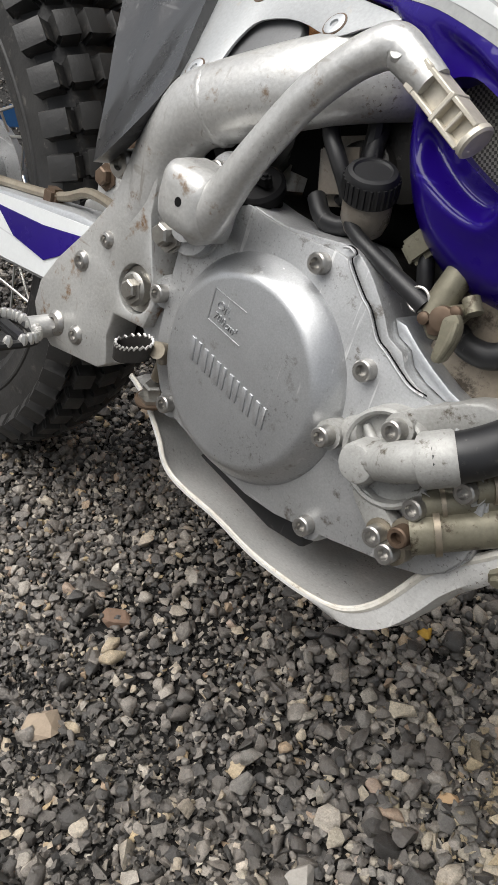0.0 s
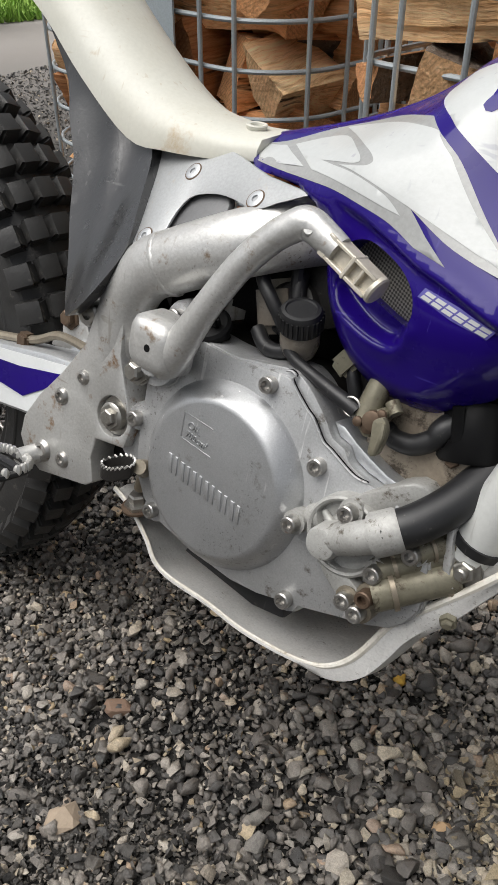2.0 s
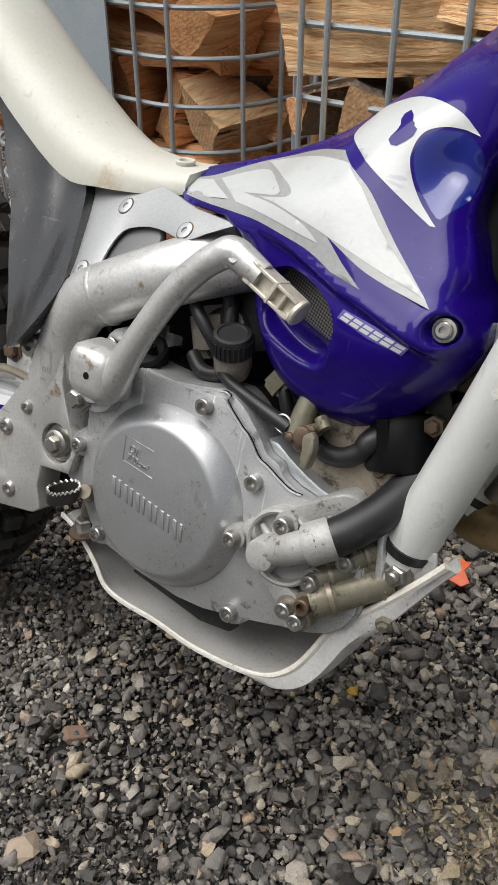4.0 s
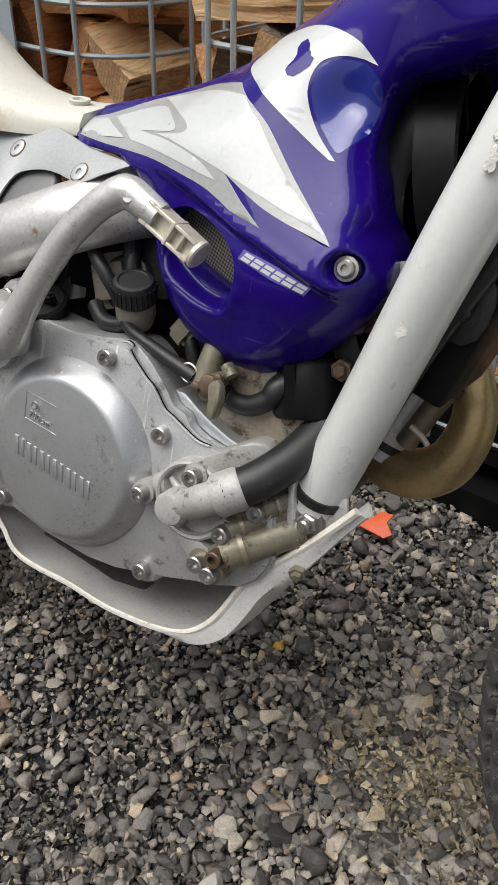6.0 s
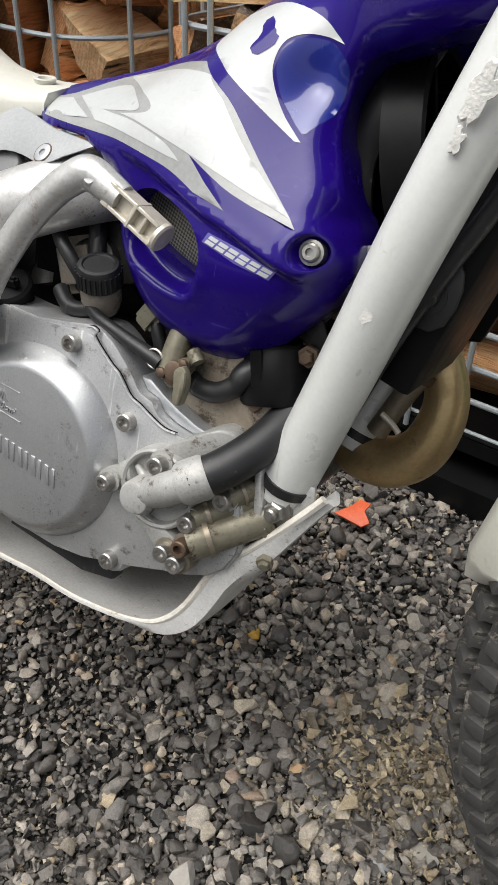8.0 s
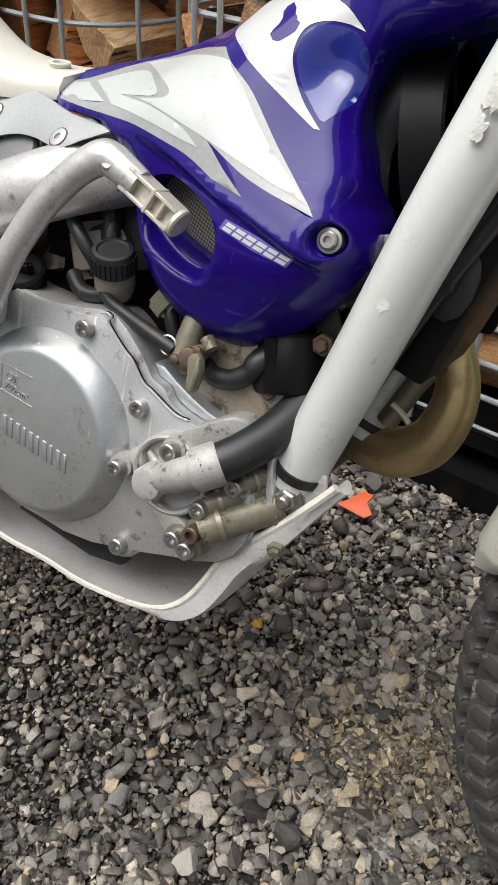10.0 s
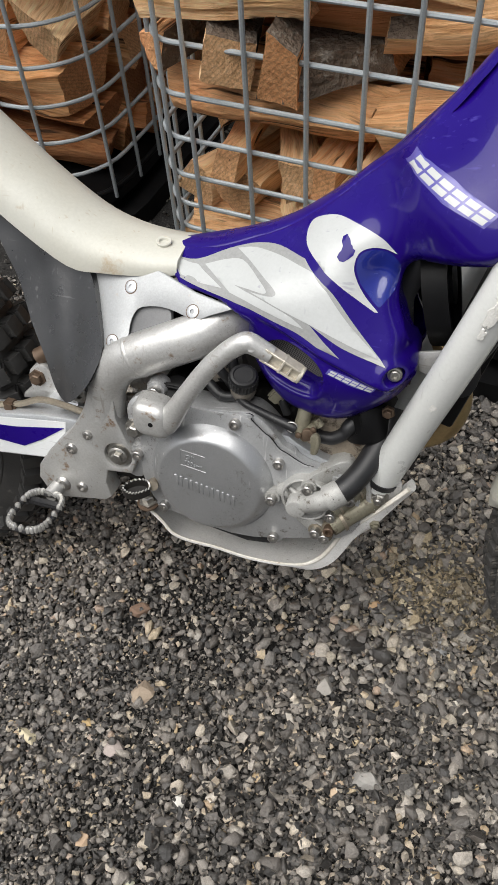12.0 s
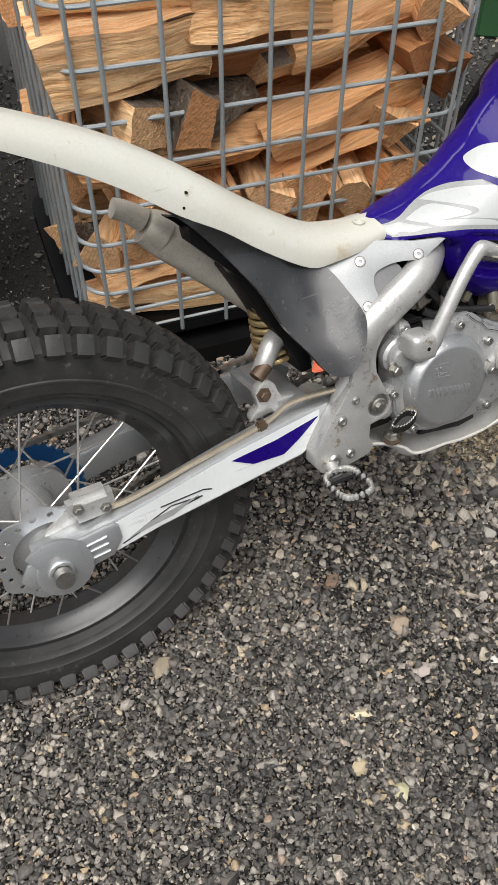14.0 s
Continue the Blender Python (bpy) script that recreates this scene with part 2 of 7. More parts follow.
def stone_material(name, stops, shine=0.6):
    m, n, l, b = shader(name, 0.6, specular=shine)
    co = n.new("ShaderNodeTexCoord").outputs["Object"]
    pick = n.new("ShaderNodeNewGeometry").outputs["Random Per Island"]
    col = ramp(n, l, pick, stops)
    g = noise_tex(n, l, co, 600, 4, 0.7)
    s = noise_tex(n, l, co, 160, 4, 0.65)
    p = noise_tex(n, l, co, 2.6, 4)
    col = mix(n, l, 0.55, col, ramp(n, l, g, [(0.28, (0.35, 0.35, 0.36)), (0.5, (0.95, 0.95, 0.95)), (0.68, (1.5, 1.48, 1.43))]), "MULTIPLY")
    col = mix(n, l, 0.6, col, ramp(n, l, s, [(0.3, (0.55, 0.54, 0.53)), (0.7, (1.25, 1.23, 1.2))]), "MULTIPLY")
    col = mix(n, l, 0.5, col, ramp(n, l, p, [(0.35, (0.62, 0.62, 0.64)), (0.65, (1.1, 1.08, 1.05))]), "MULTIPLY")
    l.new(col, b.inputs["Base Color"])
    l.new(ramp(n, l, s, [(0.3, (0.24, 0.24, 0.24)), (0.7, (0.70, 0.70, 0.70))]), b.inputs["Roughness"])
    bump(n, l, b, noise_tex(n, l, co, 260, 6, 0.7), 0.9, 0.0028)
    return m


M_GRAVEL = stone_material("crushed_stone", [(0.0, (0.032, 0.030, 0.028)), (0.42, (0.104, 0.094, 0.083)), (0.72, (0.228, 0.206, 0.182)), (0.89, (0.43, 0.395, 0.345)), (0.950, (0.54, 0.47, 0.37)), (0.965, (0.48, 0.37, 0.21)), (0.983, (0.40, 0.29, 0.215)), (1.0, (0.70, 0.66, 0.58))], 1.0)
# grit kept dark so that gaps between larger stones look shaded
M_GRIT = stone_material("dark_grit", [(0.0, (0.016, 0.015, 0.014)), (0.55, (0.066, 0.062, 0.057)), (0.88, (0.19, 0.175, 0.155)), (1.0, (0.50, 0.42, 0.31))])
M_PALE = stone_material("pale_stone", [(0.0, (0.14, 0.132, 0.122)), (0.5, (0.28, 0.265, 0.24)), (0.8, (0.42, 0.38, 0.31)), (1.0, (0.62, 0.54, 0.41))], 0.8)
M_SAND = stone_material("tan_grit", [(0.0, (0.13, 0.115, 0.09)), (0.4, (0.36, 0.30, 0.205)), (0.8, (0.56, 0.465, 0.31)), (1.0, (0.75, 0.67, 0.50))], 0.25)


def ground_material():
    m, n, l, b = shader("dark_ground", 0.9, specular=0.3)
    co = n.new("ShaderNodeTexCoord").outputs["Object"]
    fine, mid, big = noise_tex(n, l, co, 260, 6, 0.75), noise_tex(n, l, co, 230, 6, 0.75), noise_tex(n, l, co, 1.3, 5)
    # near-black base paints in the shade between the stones
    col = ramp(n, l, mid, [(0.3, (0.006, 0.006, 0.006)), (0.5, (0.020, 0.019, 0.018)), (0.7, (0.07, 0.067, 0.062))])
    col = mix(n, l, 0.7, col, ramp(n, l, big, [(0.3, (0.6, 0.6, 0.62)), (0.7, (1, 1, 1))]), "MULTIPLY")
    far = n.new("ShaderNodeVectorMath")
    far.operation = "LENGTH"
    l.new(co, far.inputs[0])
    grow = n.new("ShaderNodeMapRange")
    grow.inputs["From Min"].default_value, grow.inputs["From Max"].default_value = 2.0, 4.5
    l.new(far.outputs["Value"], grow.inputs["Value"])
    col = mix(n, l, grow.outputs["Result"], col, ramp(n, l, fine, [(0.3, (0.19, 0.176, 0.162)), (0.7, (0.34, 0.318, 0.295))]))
    l.new(col, b.inputs["Base Color"])
    bump(n, l, b, fine, 0.6, 0.004)
    return m


def wood_material(name, end=False):
    m, n, l, b = shader(name, 0.74, specular=0.2)
    co = n.new("ShaderNodeTexCoord").outputs["Object"]
    oi = n.new("ShaderNodeObjectInfo").outputs["Random"]
    add = n.new("ShaderNodeVectorMath")
    add.operation = "ADD"
    l.new(co, add.inputs[0])
    sc = n.new("ShaderNodeMath")
    sc.operation = "MULTIPLY"
    sc.inputs[1].default_value = 9.0
    l.new(oi, sc.inputs[0])
    l.new(sc.outputs["Value"], add.inputs[1])
    v = add.outputs["Vector"]
    along = 1.0 if end else 0.055
    wave = noise_tex(n, l, v, 7, 3, 0.5, (0.8, 1, 1))
    warp = n.new("ShaderNodeVectorMath")
    warp.operation = "MULTIPLY_ADD"
    l.new(wave, warp.inputs[0])
    warp.inputs[1].default_value = (0.0, 0.035, 0.035)
    l.new(v, warp.inputs[2])
    v2 = warp.outputs["Vector"]
    grain = noise_tex(n, l, v2, 110 if end else 75, 7, 0.72, (along, 1, 1))
    broad = noise_tex(n, l, v2, 14, 4, 0.6, (0.25, 1, 1))
    crack = noise_tex(n, l, v2, 30, 4, 0.6, (0.035, 1, 1))
    if end:
        wv = n.new("ShaderNodeTexWave")
        wv.wave_type, wv.rings_direction = "RINGS", "X"
        wv.inputs["Scale"].default_value, wv.inputs["Distortion"].default_value, wv.inputs["Detail"].default_value = 45, 5.0, 3
        l.new(v, wv.inputs["Vector"])
        col = ramp(n, l, grain, [(0.25, (0.46, 0.27, 0.14)), (0.5, (0.68, 0.45, 0.25)), (0.75, (0.84, 0.63, 0.40))])
        col = mix(n, l, 0.45, col, ramp(n, l, wv.outputs["Color"], [(0.0, (0.62, 0.55, 0.50)), (0.5, (1, 1, 1)), (1.0, (1.05, 1.02, 1.0))]), "MULTIPLY")
    else:
        col = ramp(n, l, grain, [(0.25, (0.30, 0.15, 0.06)), (0.38, (0.62, 0.37, 0.18)), (0.52, (0.86, 0.62, 0.36)), (0.72, (0.94, 0.77, 0.52))])
    col = mix(n, l, ramp(n, l, broad, [(0.48, (0, 0, 0)), (0.72, (0.65, 0.65, 0.65))]), col, (0.74, 0.42, 0.24))
    fibre = noise_tex(n, l, v2, 260, 4, 0.7, (1.0 if end else 0.03, 1, 1))
    col = mix(n, l, 0.55, col, ramp(n, l, fibre, [(0.30, (0.45, 0.40, 0.36)), (0.5, (0.95, 0.95, 0.95)), (0.7, (1.2, 1.18, 1.15))]), "MULTIPLY")
    tone = ramp(n, l, oi, [(0.0, (0.46, 0.29, 0.21)), (0.16, (0.80, 0.52, 0.38)), (0.34, (1.22, 1.04, 0.92)), (0.52, (1.24, 1.20, 1.16)), (0.68, (1.05, 0.88, 0.76)), (0.82, (1.22, 0.88, 0.68)), (1.0, (1.26, 1.15, 1.07))])
    col = mix(n, l, 1.0, col, tone, "MULTIPLY")
    col = mix(n, l, ramp(n, l, crack, [(0.24, (1, 1, 1)), (0.28, (0, 0, 0))] if end else [(0.33, (1, 1, 1)), (0.39, (0, 0, 0))]), col, (0.07, 0.035, 0.018))
    l.new(col, b.inputs["Base Color"])
    k = n.new("ShaderNodeMath")
    k.operation = "ADD"
    l.new(grain, k.inputs[0])
    l.new(crack, k.inputs[1])
    bump(n, l, b, k.outputs["Value"], 1.0, 0.011)
    return m


M_WOOD, M_END = wood_material("split_wood"), wood_material("sawn_wood_end", True)
M_BARK = worn("grey_brown_bark", (0.10, 0.072, 0.052), (0.19, 0.145, 0.105), 0.9, coarse=14, fine=160, spot=(0.33, 0.30, 0.255), spot_at=0.60, bumpy=1.0, depth=0.006, lump=2.0)

# ---------------------------------------------------------------- mesh helpers


def part(name, bm, material, parent=None, label="", smooth=True, sharp=35):
    """Links a bmesh as one mesh object."""
    bmesh.ops.recalc_face_normals(bm, faces=bm.faces[:])
    me = bpy.data.meshes.new(name)
    bm.to_mesh(me)
    bm.free()
    for m in material if isinstance(material, (list, tuple)) else [material]:
        me.materials.append(m)
    if smooth:
        me.polygons.foreach_set("use_smooth", [True] * len(me.polygons))
        me.set_sharp_from_angle(angle=radians(sharp))
    ob = new(name, me)
    ob.parent = parent
    if label:
        tagged(ob, label)
    return ob


def spline(pts, per=6, closed=False):
    """A Catmull-Rom curve through the points."""
    P = [Vector(p) for p in pts]
    n, out = len(P), []
    for i in range(n if closed else n - 1):
        a, b, c, d = (P[(i + k) % n] if closed else P[min(max(i + k, 0), n - 1)] for k in (-1, 0, 1, 2))
        for s in range(per):
            t = s / per
            out.append(0.5 * (2 * b + (c - a) * t + (2 * a - 5 * b + 4 * c - d) * t * t + (3 * b - 3 * c + d - a) * t ** 3))
    if not closed:
        out.append(P[-1])
    return out


def sweep(bm, path, radius, segs=16, cap=True, flat=1.0, up=(0, 0, 1)):
    """A round (or flattened) bar along a path; radius: a number or one for each point."""
    rings, prev = [], None
    for i, p in enumerate(path):
        p = Vector(p)
        d = (Vector(path[min(i + 1, len(path) - 1)]) - Vector(path[max(i - 1, 0)])).normalized()
        if prev is None:
            u = Vector(up) if abs(d.dot(Vector(up))) < 0.95 else Vector((0, 1, 0))
        else:
            u = prev
        u = (u - d * u.dot(d)).normalized()
        prev, w = u, d.cross(u)
        r = radius[i] if isinstance(radius, (list, tuple)) else radius
        rings.append([bm.verts.new(p + u * (r * math.cos(a)) + w * (r * flat * math.sin(a))) for a in (2 * math.pi * k / segs for k in range(segs))])
    for A, B in zip(rings, rings[1:]):
        for k in range(segs):
            bm.faces.new((A[k], A[(k + 1) % segs], B[(k + 1) % segs], B[k]))
    if cap:
        bm.faces.new(rings[0][::-1])
        bm.faces.new(rings[-1])
    return bm


def tube(pts, radius, segs=16, per=6, flat=1.0, up=(0, 0, 1)):
    n = (len(pts) - 1) * per + 1
    if isinstance(radius, (list, tuple)):
        radius = [float(np.interp(i / per, range(len(radius)), radius)) for i in range(n)]
    return sweep(bmesh.new(), spline(pts, per), radius, segs, True, flat, up)


def lathe(bm, origin, axis, profile, segs=32, start=0.0, turn=360.0, cap=True):
    """Turns a profile of (along the axis, radius) round the axis."""
    axis = Vector(axis).normalized()
    u = axis.orthogonal().normalized()
    w = axis.cross(u)
    o, rings = Vector(origin), []
    for h, r in profile:
        rings.append([bm.verts.new(o + axis * h + (u * math.cos(a) + w * math.sin(a)) * max(r, 1e-5)) for a in (radians(start) + radians(turn) * k / segs for k in range(segs))])
    for A, B in zip(rings, rings[1:]):
        for k in range(segs):
            bm.faces.new((A[k], A[(k + 1) % segs], B[(k + 1) % segs], B[k]))
    for r, flip in ((rings[0], True), (rings[-1], False)) if cap else ():
        try:
            bm.faces.new(r[::-1] if flip else r)
        except ValueError:
            pass
    return bm


def turned(origin, axis, profile, segs=32, cap=True):
    return lathe(bmesh.new(), origin, axis, profile, segs, cap=cap)


def prism(outline, y0, y1, bevel=0.002, lean=None, round_it=0, holes=()):
    """A plate whose outline is given in (x, z), from y0 to y1; lean(x, z) shifts it in y."""
    if round_it:
        outline = [(p.x, p.z) for p in spline([(x, 0, z) for x, z in outline], round_it, True)]
    bm = bmesh.new()
    pts = [Vector(p) for p in outline]
    loops = [list(range(len(pts)))]
    for h in holes:
        loops.append(list(range(len(pts), len(pts) + len(h))))
        pts += [Vector(p) for p in h]
    edges = [(q[i], q[(i + 1) % len(q)]) for q in loops for i in range(len(q))]
    v2, _, f2, _, _, _ = delaunay(pts, edges, [], 1, 1e-6)
    keep = [f for f in f2 if not any(inside(sum((v2[i] for i in f), Vector((0, 0))) / len(f), h) for h in holes)]
    vs = {}

    def vert(i, y):
        if (i, y) not in vs:
            vs[i, y] = bm.verts.new((v2[i].x, y + (lean(v2[i].x, v2[i].y) if lean else 0), v2[i].y))
        return vs[i, y]
    count = {}
    for f in keep:
        bm.faces.new([vert(i, y0) for i in f])
        bm.faces.new([vert(i, y1) for i in reversed(f)])
        for a, b in zip(f, f[1:] + f[:1]):
            count[frozenset((a, b))] = count.get(frozenset((a, b)), []) + [(a, b)]
    for e in count.values():
        if len(e) == 1:
            a, b = e[0]
            bm.faces.new((vert(b, y0), vert(a, y0), vert(a, y1), vert(b, y1)))
    bmesh.ops.recalc_face_normals(bm, faces=bm.faces[:])
    if bevel:
        sharp_edges = [e for e in bm.edges if len(e.link_faces) == 2 and e.calc_face_angle(0) > 0.9]
        bmesh.ops.bevel(bm, geom=sharp_edges, offset=bevel, segments=2, profile=0.5, affect="EDGES", clamp_overlap=True)
    return bm


def inside(p, poly):
    hit, n = False, len(poly)
    for i in range(n):
        (x1, y1), (x2, y2) = poly[i], poly[i - 1]
        if (y1 > p[1]) != (y2 > p[1]) and p[0] < (x2 - x1) * (p[1] - y1) / (y2 - y1) + x1:
            hit = not hit
    return hit


def smoothstep(a, b, v):
    v = min(1, max(0, (v - a) / (b - a)))
    return v * v * (3 - 2 * v)


def ring2d(cx, cz, r, n=20):
    return [(cx + r * math.cos(2 * math.pi * k / n), cz + r * math.sin(2 * math.pi * k / n)) for k in range(n)]


def box(bm, c, s, m=None):
    r = bmesh.ops.create_cube(bm, size=1, matrix=(m or Matrix.Identity(4)) @ Matrix.Translation(c) @ Matrix.Diagonal((*s, 1)))
    return r["verts"]


def soft_box(c, s, r=0.003, segs=2, m=None):
    bm = bmesh.new()
    box(bm, c, s, m)
    bmesh.ops.bevel(bm, geom=bm.edges[:], offset=r, segments=segs, affect="EDGES")
    return bm


def loft(sections, cap=True):
    """Skins closed rings of points with equal counts."""
    bm = bmesh.new()
    rings = [[bm.verts.new(p) for p in s] for s in sections]
    n = len(rings[0])
    for A, B in zip(rings, rings[1:]):
        for k in range(n):
            bm.faces.new((A[k], A[(k + 1) % n], B[(k + 1) % n], B[k]))
    if cap:
        bm.faces.new(rings[0][::-1])
        bm.faces.new(rings[-1])
    return bm


def socket_bolt(p, axis, r=0.0065, h=0.007, parent=None, material=None, name="socket_bolt"):
    """A cap screw with a recessed hexagon socket."""
    bm = turned(p, axis, [(-0.004, r * 1.04), (h * 1.15, r), (h * 1.3, r * 0.86), (h * 1.3, r * 0.55), (h * 0.5, r * 0.52), (h * 0.5, 0.0001)], 18)
    return part(name, bm, material or M_BOLT, parent)


def hex_bolt(p, axis, r=0.008, h=0.006, parent=None, material=None, name="hex_bolt"):
    bm = turned(p, axis, [(-0.003, r * 1.5), (0.0012, r * 1.5), (0.0012, r), (h * 0.85, r), (h, r * 0.8), (h, 0.0001)], 6)
    return part(name, bm, material or M_STEEL, parent, smooth=False)

# ---------------------------------------------------------------- ground
GRAVEL_SEED = np.random.default_rng(7)


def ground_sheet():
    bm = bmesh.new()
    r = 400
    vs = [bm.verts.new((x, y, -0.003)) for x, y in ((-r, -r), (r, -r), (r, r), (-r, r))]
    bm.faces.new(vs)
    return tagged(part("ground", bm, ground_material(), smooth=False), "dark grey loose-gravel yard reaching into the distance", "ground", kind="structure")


def stone_shapes(count, points, seed):
    """Angular crushed-stone shapes: hulls of a few random points, as arrays of vertices and triangles."""
    shapes = []
    for k in range(count):
        rng = random.Random(seed + k)
        bm = bmesh.new()
        for _ in range(points):
            v = Vector((rng.gauss(0, 1), rng.gauss(0, 1), rng.gauss(0, 1))).normalized()
            bm.verts.new(v * rng.uniform(0.8, 1.1))
        r = bmesh.ops.convex_hull(bm, input=bm.verts[:])
        bmesh.ops.delete(bm, geom=[v for v in bm.verts if not v.link_faces], context="VERTS")
        bmesh.ops.recalc_face_normals(bm, faces=bm.faces[:])
        bm.verts.index_update()
        shapes.append((np.array([v.co[:] for v in bm.verts]), np.array([[v.index for v in f.verts] for f in bm.faces])))
        bm.free()
    return shapes


def scatter(name, n, area, size, shapes, material, spread=0.35, lift=(-0.1, 0.9), squash=(0.55, 1.0), blob=None):
    """Thousands of stones joined into one mesh; area: x0, x1, y0, y1; blob: middle and spread of a heap."""
    rng = GRAVEL_SEED
    if blob:
        pos = np.stack([rng.normal(blob[0], blob[2], n), rng.normal(blob[1], blob[3], n)], 1)
    else:
        pos = np.stack([rng.uniform(area[0], area[1], n), rng.uniform(area[2], area[3], n)], 1)
    s = size * np.exp(rng.normal(0, spread, n)) * np.interp(pos[:, 0], (-0.55, -0.30, 0.05), (0.74, 0.82, 1.06))
    q = rng.normal(size=(n, 4))
    w, x, y, z = (q / np.linalg.norm(q, axis=1, keepdims=True)).T
    R = np.stack([1 - 2 * (y * y + z * z), 2 * (x * y - z * w), 2 * (x * z + y * w), 2 * (x * y + z * w), 1 - 2 * (x * x + z * z), 2 * (y * z - x * w), 2 * (x * z - y * w), 2 * (y * z + x * w), 1 - 2 * (x * x + y * y)], 1).reshape(n, 3, 3)
    k = np.stack([rng.uniform(0.9, 1.3, n), rng.uniform(0.6, 1.0, n), rng.uniform(*squash, n)], 1) * s[:, None]
    h = s * rng.uniform(*lift, n)
    vs, fs, at = [], [], 0
    for j, (v, f) in enumerate(shapes):
        ids = np.arange(j, n, len(shapes))
        p = np.einsum("nij,nvj->nvi", R[ids], v[None] * k[ids][:, None])
        p[..., 2] *= 0.8
        p[..., :2] += pos[ids][:, None]
        p[..., 2] += h[ids][:, None]
        vs.append(p.reshape(-1, 3))
        fs.append((f[None] + (np.arange(len(ids)) * len(v))[:, None, None]).reshape(-1, 3) + at)
        at += len(ids) * len(v)
    V, F = np.concatenate(vs), np.concatenate(fs)
    me = bpy.data.meshes.new(name)
    me.vertices.add(len(V))
    me.vertices.foreach_set("co", V.ravel())
    me.loops.add(F.size)
    me.loops.foreach_set("vertex_index", F.ravel())
    me.polygons.add(len(F))
    me.polygons.foreach_set("loop_start", np.arange(0, F.size, 3))
    me.update()
    me.validate()
    me.polygons.foreach_set("use_smooth", [True] * len(me.polygons))
    me.set_sharp_from_angle(angle=radians(58))
    me.materials.append(material)
    return new(name, me)


ground_sheet()
# wall out of view, added to darken low reflections and side fill
unseen_wall = bmesh.new()
box(unseen_wall, (0, -6.0, 0.8), (13, 0.2, 1.6))
tagged(part("unseen_wall_south", unseen_wall, M_CONCRETE, smooth=False), "plain grey unseen wall added to darken low reflections", "wall", kind="structure")
SHAPES, MEDIUM, COARSE = stone_shapes(40, 18, 100), stone_shapes(60, 13, 300), stone_shapes(24, 8, 500)
NEAR = (-1.0, 0.62, -0.58, 0.72)
tagged(scatter("gravel", 60000, NEAR, 0.0046, MEDIUM, M_GRAVEL, 0.36, (0.0, 1.3), (0.6, 1.0)), "loose angular dark grey and tan gravel stones", "gravel", kind="stuff")
tagged(scatter("coarse_gravel", 3800, NEAR, 0.0088, SHAPES, M_GRAVEL, 0.24, (0.2, 0.9), (0.6, 1.0)), "larger crushed stones lying among the gravel", "gravel", kind="stuff")
tagged(scatter("fine_gravel", 66000, NEAR, 0.0024, COARSE, M_GRIT, 0.35, (-0.5, 1.4)), "fine dark grit between the gravel stones", "gravel", kind="stuff")
tagged(scatter("sandy_grit", 4200, NEAR, 0.0021, COARSE, M_SAND, 0.5, (1.5, 4.0), (0.25, 0.5), (0.235, 0.150, 0.055, 0.042)), "patch of tan sandy grit on the gravel", "grit", kind="stuff")
tagged(scatter("pale_gravel", 3400, NEAR, 0.0050, MEDIUM, M_PALE, 0.35, (0.3, 1.3), (0.6, 1.0), (0.26, 0.16, 0.14, 0.13)), "scattered pale and tan stones among the dark gravel", "gravel", kind="stuff")
tagged(scatter("brown_gravel", 26000, (-1.0, -0.25, -0.58, 0.20), 0.0042, MEDIUM, M_GRAVEL, 0.35, (0.3, 1.6), (0.6, 1.0)), "small brownish gravel stones beside the rear wheel", "gravel", kind="stuff")
tagged(scatter("dark_grit", 30000, (-0.75, 0.62, -0.58, -0.04), 0.0034, COARSE, M_GRIT, 0.35, (0.8, 2.6), (0.5, 0.9)), "fine dark grit trodden over the gravel", "grit", kind="stuff")
tagged(scatter("outer_gravel", 26000, (-3.0, -0.9, 0.1, 3.0), 0.0068, COARSE, M_GRIT), "grey gravel further back in the yard", "gravel", kind="stuff")
tagged(scatter("yard_gravel", 8000, (-3.0, 2.6, -2.8, -0.58), 0.0085, COARSE, M_GRIT), "loose grey gravel round the motorcycle", "gravel", kind="stuff")
tagged(scatter("side_gravel", 7000, (0.62, 2.6, -0.58, 0.72), 0.0062, COARSE, M_GRIT), "loose grey gravel beside the motorcycle", "gravel", kind="stuff")
tagged(scatter("path_gravel", 7000, (-3.0, -1.0, -0.58, 0.1), 0.0062, COARSE, M_GRIT), "loose grey gravel in the yard", "gravel", kind="stuff")
tagged(scatter("back_gravel", 14000, (-1.3, 1.9, 0.72, 2.4), 0.0066, COARSE, M_GRIT), "grey gravel behind the cages", "gravel", kind="stuff")


def loose_stone(label, x, y, size, flat, col, turn, seed):
    v, f = SHAPES[seed % len(SHAPES)]
    bm = bmesh.new()
    vs = [bm.verts.new((p[0] * size[0], p[1] * size[1], p[2] * flat)) for p in v]
    for t in f:
        bm.faces.new([vs[i] for i in t])
    m = worn(label.split(" ")[0] + "_stone", col, tuple(c * 0.75 for c in col), 0.8, coarse=60, fine=500, bumpy=0.5, depth=0.001, spot=tuple(c * 0.4 for c in col), spot_at=0.68)
    ob = part("stone", bm, m, smooth=False)
    ob.matrix_world = pose(x, y, flat * 0.55, 4, -3, turn)
    return tagged(ob, label, "stone", "loose stones on the gravel")


# ---------------------------------------------------------------- log cages
U_STEPS = (0.0, 0.082, 0.185, 0.285, 0.375, 0.447, 0.518, 0.610, 0.700, 0.79)
LEVELS = (0.115, 0.165, 0.215, 0.268, 0.328, 0.400, 0.478, 0.563, 0.656, 0.752, 0.850, 0.948, 1.048)  # wires closer together towards the base


